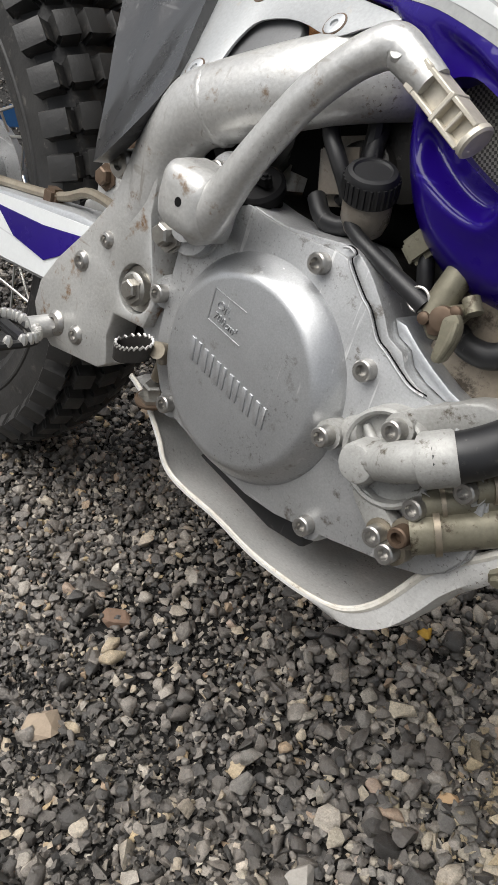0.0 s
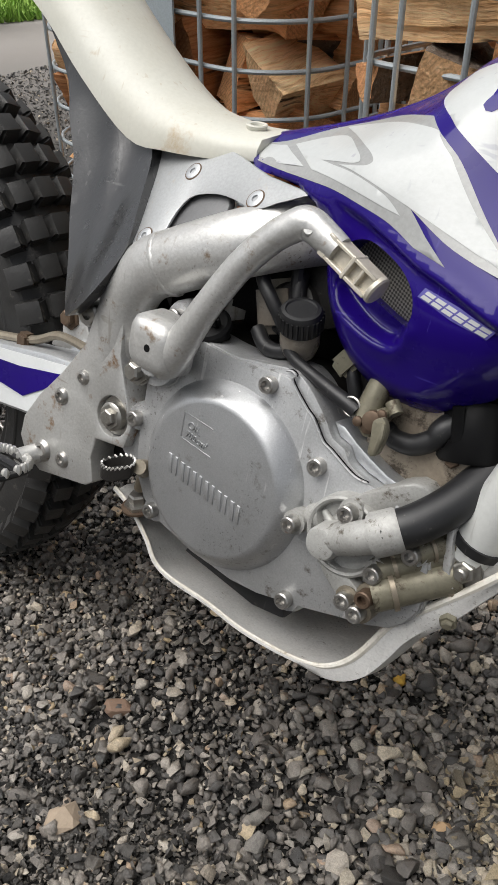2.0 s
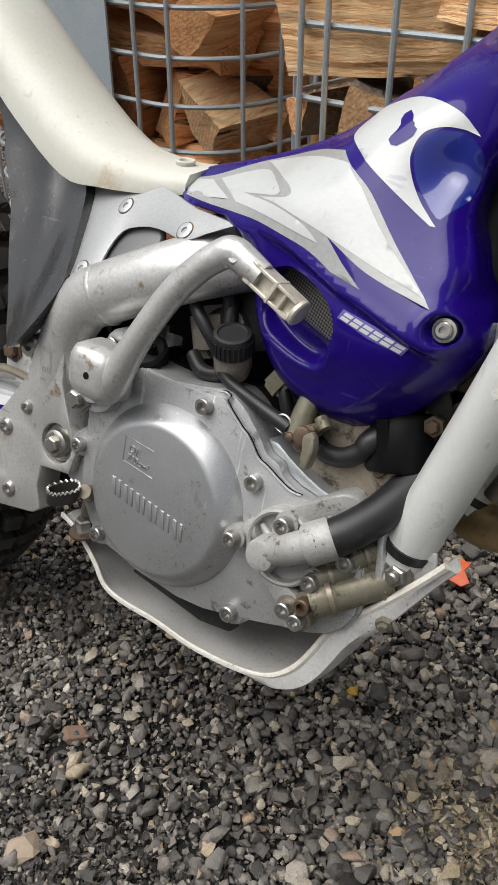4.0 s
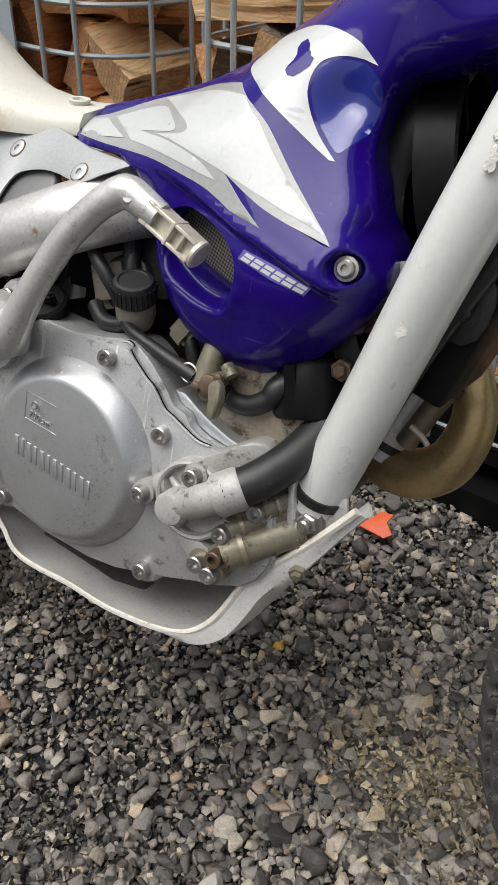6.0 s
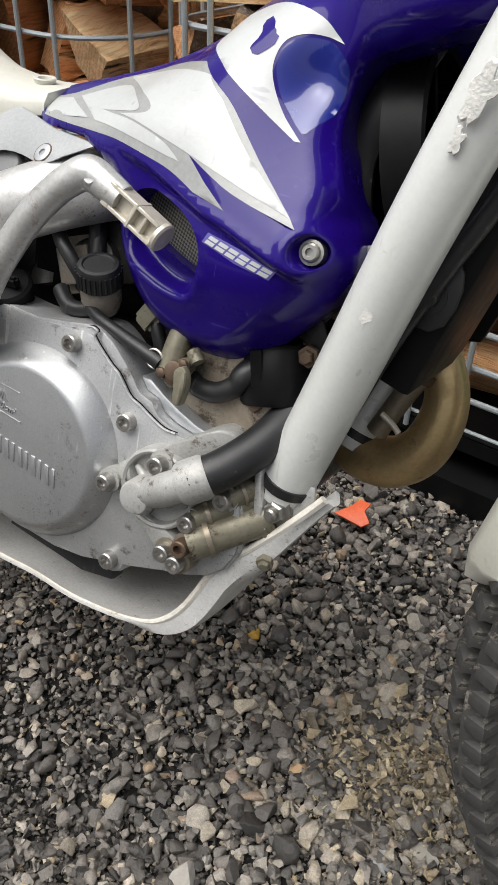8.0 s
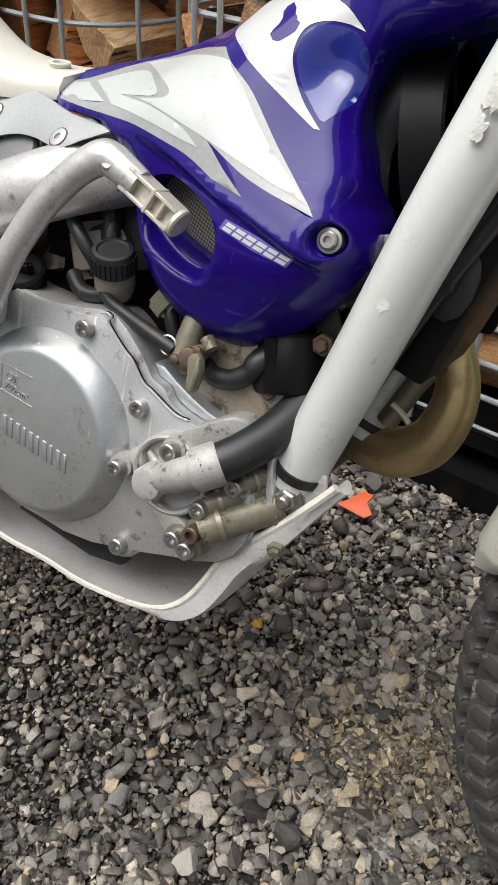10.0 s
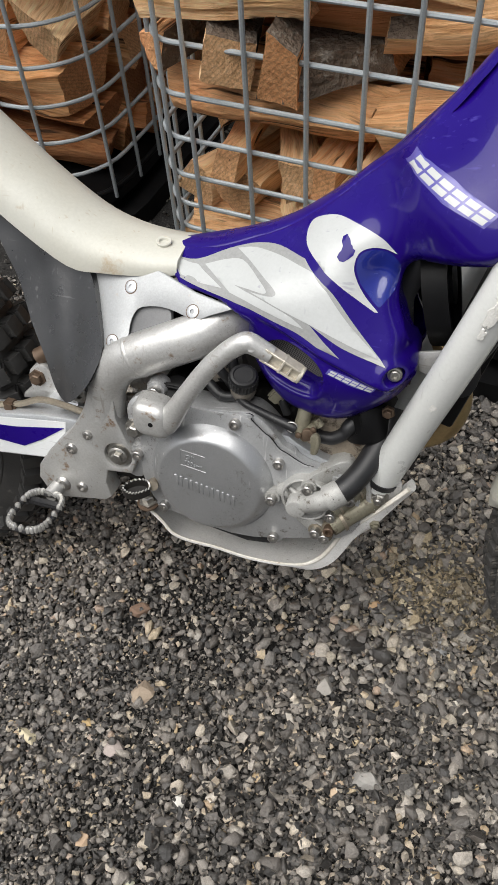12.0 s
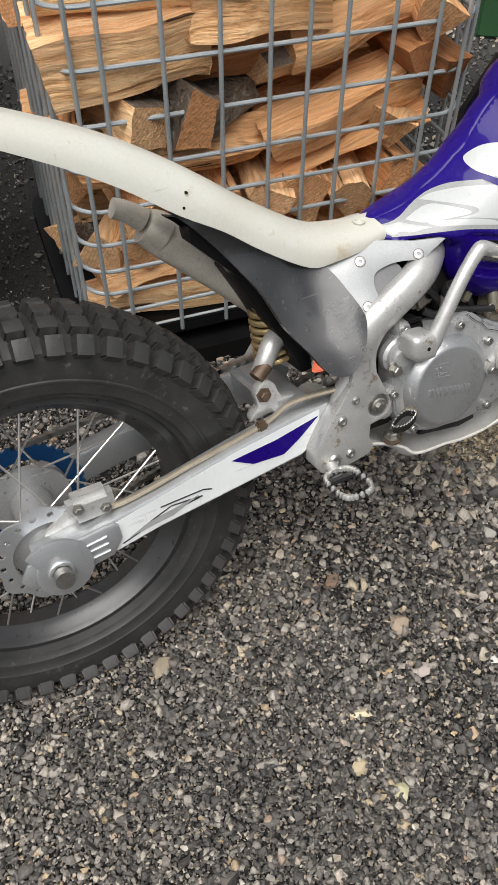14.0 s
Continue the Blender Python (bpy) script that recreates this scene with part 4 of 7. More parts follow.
def spoked_wheel(name, m, radius, rim_r, width, spokes, n, rows, rubber):
    """Hub, rim and spokes, and the tyre with its blocks, turning about y; m: pose in the bike."""
    hub = part(name, turned((0, 0, 0), (0, 1, 0), [(-0.085, 0.012), (-0.085, 0.026), (-0.055, 0.030), (-0.05, 0.055), (-0.042, 0.055), (-0.04, 0.030), (0.04, 0.030), (0.042, 0.06), (0.05, 0.06), (0.055, 0.03), (0.075, 0.03), (0.075, 0.012)], 32), M_CAST, bike, "silver wheel hub")
    hub.matrix_local = m
    w = width / 2
    rim = turned((0, 0, 0), (0, 1, 0), [(-w * 0.60, rim_r + 0.004), (-w * 0.64, rim_r - 0.008), (-w * 0.56, rim_r - 0.012), (-w * 0.40, rim_r - 0.016), (-w * 0.22, rim_r - 0.030), (w * 0.22, rim_r - 0.030), (w * 0.40, rim_r - 0.016), (w * 0.56, rim_r - 0.012), (w * 0.64, rim_r - 0.008), (w * 0.60, rim_r + 0.004), (w * 0.3, rim_r - 0.006), (-w * 0.3, rim_r - 0.006), (-w * 0.60, rim_r + 0.004)], 72, False)
    part("rim", rim, M_RIM, hub, "black wheel rim")
    for k in range(spokes):
        a = 2 * math.pi * (k + 0.5) / spokes
        side = -1 if k % 2 else 1
        lead = radians(38) * (1 if (k // 2) % 2 else -1)
        p = Vector((0.052 * math.cos(a + lead), 0.047 * side, 0.052 * math.sin(a + lead)))
        q = Vector(((rim_r - 0.026) * math.cos(a), 0.008 * side, (rim_r - 0.026) * math.sin(a)))
        part("spoke", sweep(bmesh.new(), [p, q], 0.0017, 6), M_SPOKE, hub)
    prof = [(-w * 0.60, rim_r + 0.001), (-w * 0.80, rim_r + 0.006), (-w * 0.88, rim_r + 0.014), (-w * 0.915, rim_r + 0.0150), (-w * 0.93, rim_r + 0.019), (-w * 0.965, rim_r + 0.030), (-w * 1.005, rim_r + 0.0325), (-w * 1.005, rim_r + 0.0350), (-w * 0.98, rim_r + 0.0365), (-w * 1.0, rim_r + 0.046), (-w * 0.92, radius - 0.034), (-w * 0.6, radius - 0.021), (0, radius - 0.016), (w * 0.6, radius - 0.021), (w * 0.92, radius - 0.034), (w * 1.0, rim_r + 0.045), (w * 0.93, rim_r + 0.022), (w * 0.80, rim_r + 0.006), (w * 0.60, rim_r + 0.001)]
    tyre = part("tyre", turned((0, 0, 0), (0, 1, 0), prof, 96, False), rubber, bike, "dusty black knobbly tyre")
    tyre.matrix_local = m
    for yf, drop, size, shift, slant in rows:
        bm = bmesh.new()
        box(bm, (0, 0, 0), size)
        bmesh.ops.bevel(bm, geom=[e for e in bm.edges if all(v.co.z > 0 for v in e.verts)], offset=0.0034, segments=2, profile=0.6, affect="EDGES")
        bmesh.ops.bevel(bm, geom=[e for e in bm.edges if abs(e.verts[0].co.z - e.verts[1].co.z) > size[2] * 0.4], offset=0.0028, segments=2, affect="EDGES")
        for v in bm.verts:
            if v.co.z < 0:
                v.co.x *= 1.18
                v.co.y *= 1.12
        first = part("tread_block", bm, rubber, tyre, sharp=50)
        for k in range(n):
            a = 360 * (k + shift) / n
            ob = first if k == 0 else new("tread_block", first.data)
            ob.parent = tyre
            ob.matrix_local = Matrix.Rotation(radians(a), 4, "Y") @ Matrix.Translation((0, yf * w, radius - size[2] / 2 - drop)) @ Matrix.Rotation(radians(slant), 4, "X")
    return hub


M_KICK = worn("pale_worn_alloy", (0.62, 0.58, 0.50), (0.50, 0.46, 0.38), 0.45, 0.4, coarse=60)
M_BUFF = worn("dusty_buff_casting", (0.34, 0.295, 0.235), (0.22, 0.18, 0.135), 0.6, 0.3, coarse=24, spot=(0.07, 0.055, 0.04), spot_at=0.58, lump=4.0, bumpy=0.3)
M_PEG = worn("bright_peg_steel", (0.70, 0.69, 0.66), (0.46, 0.45, 0.42), 0.38, 0.8, coarse=90)
M_SPOKE = worn("bright_spokes", (0.62, 0.61, 0.58), (0.50, 0.48, 0.44), 0.35, 0.8)
REAR = Matrix.Translation((-0.662, 0, 0.320)) @ Matrix.Rotation(radians(8.4), 4, "X")
FRONT = Matrix.Translation((0.582, -0.005, 0.345)) @ Matrix.Rotation(radians(8.4), 4, "X") @ Matrix.Rotation(radians(9.5), 4, "Z")
spoked_wheel("rear_wheel", REAR, 0.324, 0.219, 0.112, 32, 52, [
    (-0.88, 0.016, (0.0225, 0.026, 0.024), 0.06, 52), (-0.46, 0.004, (0.0235, 0.0205, 0.022), 0.0, 17), (0.0, 0.0, (0.0235, 0.0215, 0.022), 0.0, 0), (0.46, 0.004, (0.0235, 0.0205, 0.022), 0.0, -17), (0.88, 0.016, (0.0225, 0.026, 0.024), 0.06, -52)], M_TYRE)
spoked_wheel("front_wheel", FRONT, 0.343, 0.286, 0.076, 32, 92, [
    (-0.92, 0.015, (0.0135, 0.019, 0.017), 0.0, 55), (-0.40, 0.002, (0.013, 0.018, 0.015), 0.5, 17), (0.40, 0.002, (0.013, 0.018, 0.015), 0.0, -17), (0.92, 0.015, (0.0135, 0.019, 0.017), 0.5, -55)], M_FRONTTYRE)

# rear brake, sprocket and axle
part("sprocket", prism([(-0.662 + r * math.cos(a), 0.317 + r * math.sin(a)) for k in range(80) for a, r in [(2 * math.pi * k / 80, 0.088 if k % 2 else 0.083)]], 0.070, 0.075, 0.0, holes=[ring2d(-0.662, 0.317, 0.062, 40)]), M_SPROCKET, bike, "blue anodised rear sprocket")
part("axle", turned((-0.662, 0, 0.317), RIGHT, [(-0.14, 0.008), (0.135, 0.008), (0.135, 0.013), (0.148, 0.013), (0.148, 0.006)], 12), M_STEEL, bike)
snail = []
for k in range(30):
    a = 2 * math.pi * k / 30
    snail.append((-0.662 + (0.030 + 0.022 * k / 30) * math.cos(a + 2.6), 0.317 + (0.030 + 0.022 * k / 30) * math.sin(a + 2.6)))
part("chain_adjuster", prism(snail, -0.128, -0.122, 0.001), M_PLATE, bike, "round silver snail-cam chain adjuster")
hex_bolt((-0.662, -0.131, 0.317), RIGHT, 0.0095, 0.010, bike, name="axle_nut")
part("axle_washer", turned((-0.662, -0.127, 0.317), RIGHT, [(0, 0.0175), (0.003, 0.0175), (0.0045, 0.016), (0.0045, 0.0001)], 28), M_PLATE, bike)

disc = prism([((0.078 + 0.004 * math.sin(9 * a)) * math.cos(a), (0.078 + 0.004 * math.sin(9 * a)) * math.sin(a)) for a in (2 * math.pi * k / 108 for k in range(108))], -0.070, -0.067, 0.0, holes=[ring2d(0, 0, 0.052, 40)] + [ring2d(0.066 * math.cos(a), 0.066 * math.sin(a), 0.0045, 8) for a in (2 * math.pi * k / 18 for k in range(18))])
disc_ob = part("brake_disc", disc, M_PLATE, bike, "scalloped steel brake disc")
disc_ob.matrix_local = REAR

link = prism([(-0.0085, -0.0045), (0, -0.0030), (0.0085, -0.0045), (0.0115, 0), (0.0085, 0.0045), (0, 0.0030), (-0.0085, 0.0045), (-0.0115, 0)], -0.0045, 0.0045, 0.0, round_it=2)
chain = part("drive_chain", prism([(-0.664, 0.398), (-0.650, 0.398), (-0.650, 0.404), (-0.664, 0.404)], 0.070, 0.075, 0.0), M_GRIME, bike, "oily steel drive chain")
first_link = part("chain_link", link, M_STEEL, chain)
for k in range(60):
    run, t = divmod(k, 30)
    a, b = ((Vector((-0.655, 0.0725, 0.401)), Vector((-0.175, 0.0725, 0.418))), (Vector((-0.655, 0.0725, 0.233)), Vector((-0.175, 0.0725, 0.352))))[run]
    ob = first_link if k == 0 else new("chain_link", first_link.data)
    ob.parent = chain
    ob.matrix_local = Matrix.Translation(a.lerp(b, (t + 0.5) / 30)) @ Matrix.Rotation(math.atan2(a.z - b.z, b.x - a.x), 4, "Y")
caliper = part("brake_caliper", soft_box((-0.598, -0.083, 0.372), (0.062, 0.034, 0.040), 0.009, 2), M_FRAME, bike, "dusty silver rear brake caliper")
part("caliper_arm", prism([(-0.690, 0.305), (-0.640, 0.300), (-0.585, 0.345), (-0.575, 0.370), (-0.610, 0.378), (-0.660, 0.350)], -0.078, -0.071, 0.002, round_it=2), M_FRAME, caliper)
for x, z in ((-0.617, 0.378), (-0.582, 0.368)):
    hex_bolt((x, -0.100, z), RIGHT, 0.0055, 0.006, caliper)
block = part("axle_block", prism([(-0.700, 0.336), (-0.600, 0.350), (-0.575, 0.346), (-0.590, 0.304), (-0.700, 0.298)], -0.119, -0.112, 0.0025, round_it=2), M_PLATE, bike, "ribbed alloy axle block")
for z0, z1 in ((0.326, 0.337), (0.317, 0.326), (0.307, 0.314)):
    part("rib", tube([(-0.690, -0.119, z0), (-0.594, -0.119, z1)], 0.0022, 10, per=1), M_PLATE, block)
# swingarm: two tapered legs joined in front of the wheel
SWING = [(-0.205, 0.412), (-0.30, 0.405), (-0.40, 0.388), (-0.52, 0.363), (-0.60, 0.350), (-0.690, 0.342), (-0.690, 0.300), (-0.61, 0.296), (-0.52, 0.312), (-0.40, 0.326), (-0.30, 0.338), (-0.215, 0.362)]
for y0, y1 in ((-0.112, -0.076), (0.076, 0.112)):
    leg = part("swingarm_leg", prism(SWING, y0, y1, 0.006), M_PLATE, bike, "silver alloy swingarm leg")
    if y0 < 0:
        arm_leg = leg
part("swingarm_bridge", soft_box((-0.285, 0, 0.385), (0.06, 0.18, 0.05), 0.01), M_PLATE, bike)


def flat_decal(name, outline, y, material, parent, label=""):
    return part(name, prism(outline, y - 0.0008, y, 0.0), material, parent, label, smooth=False)


flat_decal("decal", [(-0.265, 0.403), (-0.40, 0.384), (-0.52, 0.359), (-0.585, 0.346), (-0.585, 0.305), (-0.52, 0.317), (-0.40, 0.331), (-0.30, 0.343), (-0.27, 0.36)], -0.1122, M_ARMWHITE, arm_leg, "white swingarm decal")
flat_decal("decal", [(-0.405, 0.374), (-0.335, 0.381), (-0.268, 0.394), (-0.300, 0.370), (-0.327, 0.354), (-0.374, 0.357)], -0.1132, M_PURPLE, arm_leg, "purple flash on the swingarm")
for o in ([(-0.46, 0.342), (-0.535, 0.330), (-0.565, 0.318), (-0.50, 0.326)], ):
    flat_decal("decal", o, -0.1132, M_DECALG, arm_leg)
for o in ([(-0.455, 0.338), (-0.520, 0.329), (-0.575, 0.312)], [(-0.455, 0.338), (-0.50, 0.341), (-0.545, 0.325)], [(-0.440, 0.343), (-0.452, 0.347), (-0.515, 0.345)]):
    part("decal_line", sweep(bmesh.new(), [(x, -0.1130, z) for x, z in o], 0.0011, 6), M_HOSE, arm_leg)
part("brake_line", tube([(-0.235, -0.115, 0.425), (-0.30, -0.10, 0.420), (-0.345, -0.098, 0.402), (-0.45, -0.098, 0.383), (-0.56, -0.095, 0.362), (-0.61, -0.08, 0.36)], 0.0042, 8), M_BRASS, bike, "dusty brake hose along the swingarm")
part("hose_clip", soft_box((-0.348, -0.098, 0.400), (0.016, 0.014, 0.016), 0.003), M_RUST, bike)
# linkage bracket on the swingarm
part("linkage_bracket", prism([(-0.350, 0.392), (-0.336, 0.410), (-0.338, 0.428), (-0.331, 0.441), (-0.317, 0.446), (-0.305, 0.437), (-0.297, 0.415), (-0.262, 0.405)], -0.066, -0.050, 0.004, round_it=2), M_FRAME, bike, "silver linkage bracket")
hex_bolt((-0.325, -0.067, 0.427), RIGHT, 0.0078, 0.008, bike, M_RUST)
part("linkage_eye", turned((-0.318, -0.052, 0.456), (0.8, 0.2, 0.5), [(-0.012, 0.006), (-0.012, 0.011), (0.012, 0.011), (0.012, 0.006)], 18), M_RUST, bike)
part("shock_mount", tube([(-0.318, -0.045, 0.450), (-0.305, -0.045, 0.470), (-0.292, -0.04, 0.484), (-0.275, -0.03, 0.49)], [0.013, 0.014, 0.015, 0.015], 16), M_FRAME, bike)
part("shock_spring", sweep(bmesh.new(), [(-0.27 + 0.028 * math.cos(a), 0.0 + 0.028 * math.sin(a), 0.44 + 0.012 * a / 6.283) for a in np.linspace(0, 6.283 * 7, 120)], 0.0045, 8), M_BRONZE, bike, "dull coil spring")
part("mud_flap", prism([(-0.335, 0.60), (-0.27, 0.47), (-0.255, 0.43), (-0.235, 0.43), (-0.24, 0.50), (-0.29, 0.62)], -0.05, 0.05, 0.004), M_BLACK, bike)

# frame: pressed side plate, upper beam, front rail
PLATE = [(-0.197, 0.520), (-0.212, 0.492), (-0.219, 0.468), (-0.226, 0.440), (-0.249, 0.408), (-0.274, 0.379), (-0.291, 0.353), (-0.294, 0.333), (-0.285, 0.318), (-0.264, 0.309), (-0.206, 0.320), (-0.197, 0.327), (-0.203, 0.348), (-0.200, 0.366), (-0.168, 0.370), (-0.163, 0.390), (-0.174, 0.417), (-0.185, 0.444), (-0.186, 0.470), (-0.176, 0.493), (-0.160, 0.508)]
frame_plate = part("frame_plate", prism(PLATE, -0.140, -0.112, 0.005, holes=[ring2d(-0.185, 0.392, 0.017)]), M_PLATERUST, bike, "silver frame plate with rust-stained edge")
part("frame_plate", prism(PLATE, 0.112, 0.140, 0.005), M_FRAME, bike)
part("pivot_bolt", turned((-0.185, -0.135, 0.392), RIGHT, [(-0.01, 0.016), (0.0, 0.016), (0.0, 0.012), (0.006, 0.012), (0.008, 0.009), (0.008, 0.004)], 24), M_STEEL, frame_plate)
hex_bolt((-0.185, -0.142, 0.392), RIGHT, 0.007, 0.005, frame_plate)
for x, z, r in ((-0.222, 0.413, 0.005), (-0.245, 0.388, 0.006), (-0.236, 0.332, 0.006), (-0.262, 0.330, 0.008)):
    part("rivet_bolt", turned((x, -0.139, z), RIGHT, [(-0.002, r * 1.35), (0.0015, r * 1.3), (0.0042, r * 0.95), (0.0046, r * 0.6), (0.0020, r * 0.52), (0.0020, 0.0001)], 18), M_BOLT, frame_plate)
for s in (-1, 1):
    part("upper_beam", tube([(-0.226, mirror_y(-0.118, s), 0.40), (-0.206, mirror_y(-0.121, s), 0.440), (-0.200, mirror_y(-0.1245, s), 0.480), (-0.182, mirror_y(-0.127, s), 0.510), (-0.155, mirror_y(-0.127, s), 0.526), (-0.10, mirror_y(-0.120, s), 0.553), (-0.070, mirror_y(-0.102, s), 0.567), (-0.045, mirror_y(-0.078, s), 0.577), (-0.005, mirror_y(-0.062, s), 0.590)], 0.0245, 20, flat=0.8), M_FRAME, bike, "silver upper frame beam with scuffed paint")
    tube_side = part("down_tube", tube([(0.113, mirror_y(-0.108, s), 0.408), (0.142, mirror_y(-0.125, s), 0.503), (0.172, mirror_y(-0.145, s), 0.602), (0.205, mirror_y(-0.150, s), 0.71), (0.245, mirror_y(-0.13, s), 0.85)], 0.0185, 24), M_TUBE, bike, "pale grey painted front frame tube")
    if s < 0:
        front_tube = tube_side
    part("tube_band", tube([(0.1155, mirror_y(-0.110, s), 0.416), (0.1175, mirror_y(-0.1112, s), 0.4225)], 0.0195, 24, per=1), M_HOSE, bike, "thin black band round the tube end")
part("weld_bead", tube([(-0.1640, -0.127, 0.5205), (-0.1615, -0.127, 0.5222), (-0.1590, -0.127, 0.5239)], [0.0246, 0.0256, 0.0246], 24, per=2, flat=0.8), M_FRAME, bike)
def paint_chip(at, along, around, seed):
    """A raised flake of paint bent round the front tube; at: 0 to 1 up its straight run."""
    a, b = Vector((0.142, -0.125, 0.503)), Vector((0.172, -0.145, 0.602))
    axis = (b - a).normalized()
    out = (Vector((0.10, -1, 0.25)) - axis * Vector((0.10, -1, 0.25)).dot(axis)).normalized()
    side = axis.cross(out)
    mid, bm = a + (b - a) * at, bmesh.new()

    def on(s, ang, lift):
        return bm.verts.new(mid + axis * s + (out * math.cos(ang) + side * math.sin(ang)) * ((0.0190 if at < 1 else 0.0185) + lift))
    rim = []
    for k in range(22):
        t = 2 * math.pi * k / 22
        g = 0.65 + 0.5 * noise.noise(Vector((math.cos(t) * 1.7, math.sin(t) * 1.7, seed)))
        rim.append((along * g * math.sin(t), around * g * math.cos(t)))
    outer = [on(s, g, -0.0012) for s, g in rim]
    inner = [on(s * 0.88, g * 0.88, 0.0003) for s, g in rim]
    for k in range(22):
        bm.faces.new((outer[k], outer[(k + 1) % 22], inner[(k + 1) % 22], inner[k]))
    top = on(0, 0, 0.0004)
    for k in range(22):
        bm.faces.new((inner[k], inner[(k + 1) % 22], top))
    part("paint_chip", bm, M_CHIP, front_tube, "flaked pale paint on the tube")


M_CHIP = worn("flaked_paint", (0.73, 0.725, 0.69), (0.66, 0.65, 0.61), 0.6, coarse=90, fine=600, spot=(0.50, 0.46, 0.39), spot_at=0.70, lump=4.0, bumpy=0.4, depth=0.001)
for chip in ((0.60, 0.013, 0.42, 1.3), (0.43, 0.007, 0.32, 5.1), (1.58, 0.020, 0.50, 2.2), (1.36, 0.010, 0.30, 7.7), (1.9, 0.012, 0.35, 3.4)):
    paint_chip(*chip)
# bracket at the foot of the tube
bracket = part("tube_bracket", prism([(0.104, 0.424), (0.120, 0.421), (0.138, 0.423), (0.140, 0.412), (0.132, 0.397), (0.124, 0.388), (0.112, 0.386), (0.106, 0.396)], -0.119, -0.115, 0.0012), M_FRAME, bike, "bent silver bracket at the tube foot")
part("bracket_flange", prism([(0.100, 0.425), (0.1045, 0.427), (0.110, 0.398), (0.116, 0.388), (0.111, 0.384), (0.105, 0.396)], -0.131, -0.108, 0.0012), M_FRAME, bracket)
part("washer", turned((0.117, -0.119, 0.400), RIGHT, [(0, 0.0105), (0.0025, 0.0105), (0.0025, 0.0001)], 24), M_STEEL, bracket)
hex_bolt((0.117, -0.122, 0.400), RIGHT, 0.0075, 0.007, bracket)
part("stud", turned((0.117, -0.128, 0.400), RIGHT, [(0, 0.0042), (0.005, 0.0042), (0.006, 0.003), (0.006, 0.0001)], 14), M_STEEL, bracket)
hex_bolt((0.110, -0.121, 0.386), (0.1, -0.7, -0.7), 0.0068, 0.009, bracket, M_BRASS)

# side plate with three screws
side_lean = lambda x, z: -0.24 * (x + 0.176) + 0.66 * (z - 0.586)
SIDE = [(-.252, .612), (-.262, .596), (-.240, .586), (-.225, .569), (-.212, .553), (-.200, .538), (-.1965, .530), (-.190, .5255), (-.182, .5258), (-.1715, .532), (-.1685, .542), (-.1690, .555), (-.1665, .566), (-.159, .5735), (-.138, .5785), (-.118, .5785), (-.102, .5765), (-.089, .5785), (-.079, .584), (-.061, .592), (-.058, .596), (-.10, .599), (-.135, .606), (-.18, .612)]
side_plate = part("side_plate", prism(SIDE, -0.100, -0.097, 0.001, side_lean, 2), M_PLATESIDE, bike, "thin bright alloy side plate")
for x, z in ((-0.176, 0.588), (-0.187, 0.537), (-0.099, 0.583)):
    y = -0.100 + side_lean(x, z)
    away = Vector((-0.24, -1.0, 0.66)).normalized()
    screw = part("screw", turned((x, y, z), away, [(-0.001, 0.0068), (0.0008, 0.0066), (0.0012, 0.0054), (0.0012, 0.0026), (-0.0006, 0.0023), (-0.0006, 0.0001)], 20), M_PLATE, side_plate)
    part("screw_gap", turned((x, y, z), away, [(0.0, 0.0076), (0.0004, 0.0076), (0.0004, 0.0066)], 20, False), M_RUST, screw)
part("filter_cap", prism([(-0.172, 0.568), (-0.160, 0.578), (-0.130, 0.578), (-0.122, 0.560), (-0.130, 0.535), (-0.160, 0.520), (-0.178, 0.528)], -0.094, -0.086, 0.004, side_lean, 3), M_AIRCAP, bike, "grey plastic airbox cover")
# scuffed panel under the seat
PANEL = [(-.410, .703), (-.357, .680), (-.32, .655), (-.29, .630), (-.258, .610), (-.238, .604), (-.222, .590), (-.208, .562), (-.196, .530), (-.202, .505), (-.216, .480), (-.238, .461), (-.258, .466), (-.275, .495), (-.297, .530), (-.315, .575), (-.335, .608), (-.36, .645), (-.395, .688)]


def panel_y(x, z):
    k = 0.40 + 0.35 * smoothstep(-0.33, -0.20, x)
    return -0.103 - k * 0.24 * (x + 0.176) + k * 0.66 * (z - 0.586) + 0.008 * noise.noise(Vector((x * 16, 0.3, z * 12))) - 0.003 * math.exp(-((x + 0.262 + 0.30 * (z - 0.55)) / 0.012) ** 2) - 0.026 * smoothstep(0.62, 0.70, z) - 0.006 * smoothstep(-0.26, -0.21, x)


part("airbox", loft([[(x, y, z) for x, y, z in ((-0.39, MIDDLE - w, a), (-0.39, MIDDLE + w, a), (-0.21, MIDDLE + w, b), (-0.21, MIDDLE - w, b))] for w, a, b in ((0.015, 0.66, 0.47), (0.018, 0.67, 0.52), (0.018, 0.68, 0.56))]), M_BLACK, bike)
part("panel_bolt", turned((-0.230, -0.136, 0.464), RIGHT, [(-0.02, 0.0105), (0.0, 0.0105), (0.002, 0.009), (0.002, 0.005), (-0.002, 0.0045), (-0.002, 0.0001)], 20), M_STEEL, bike)

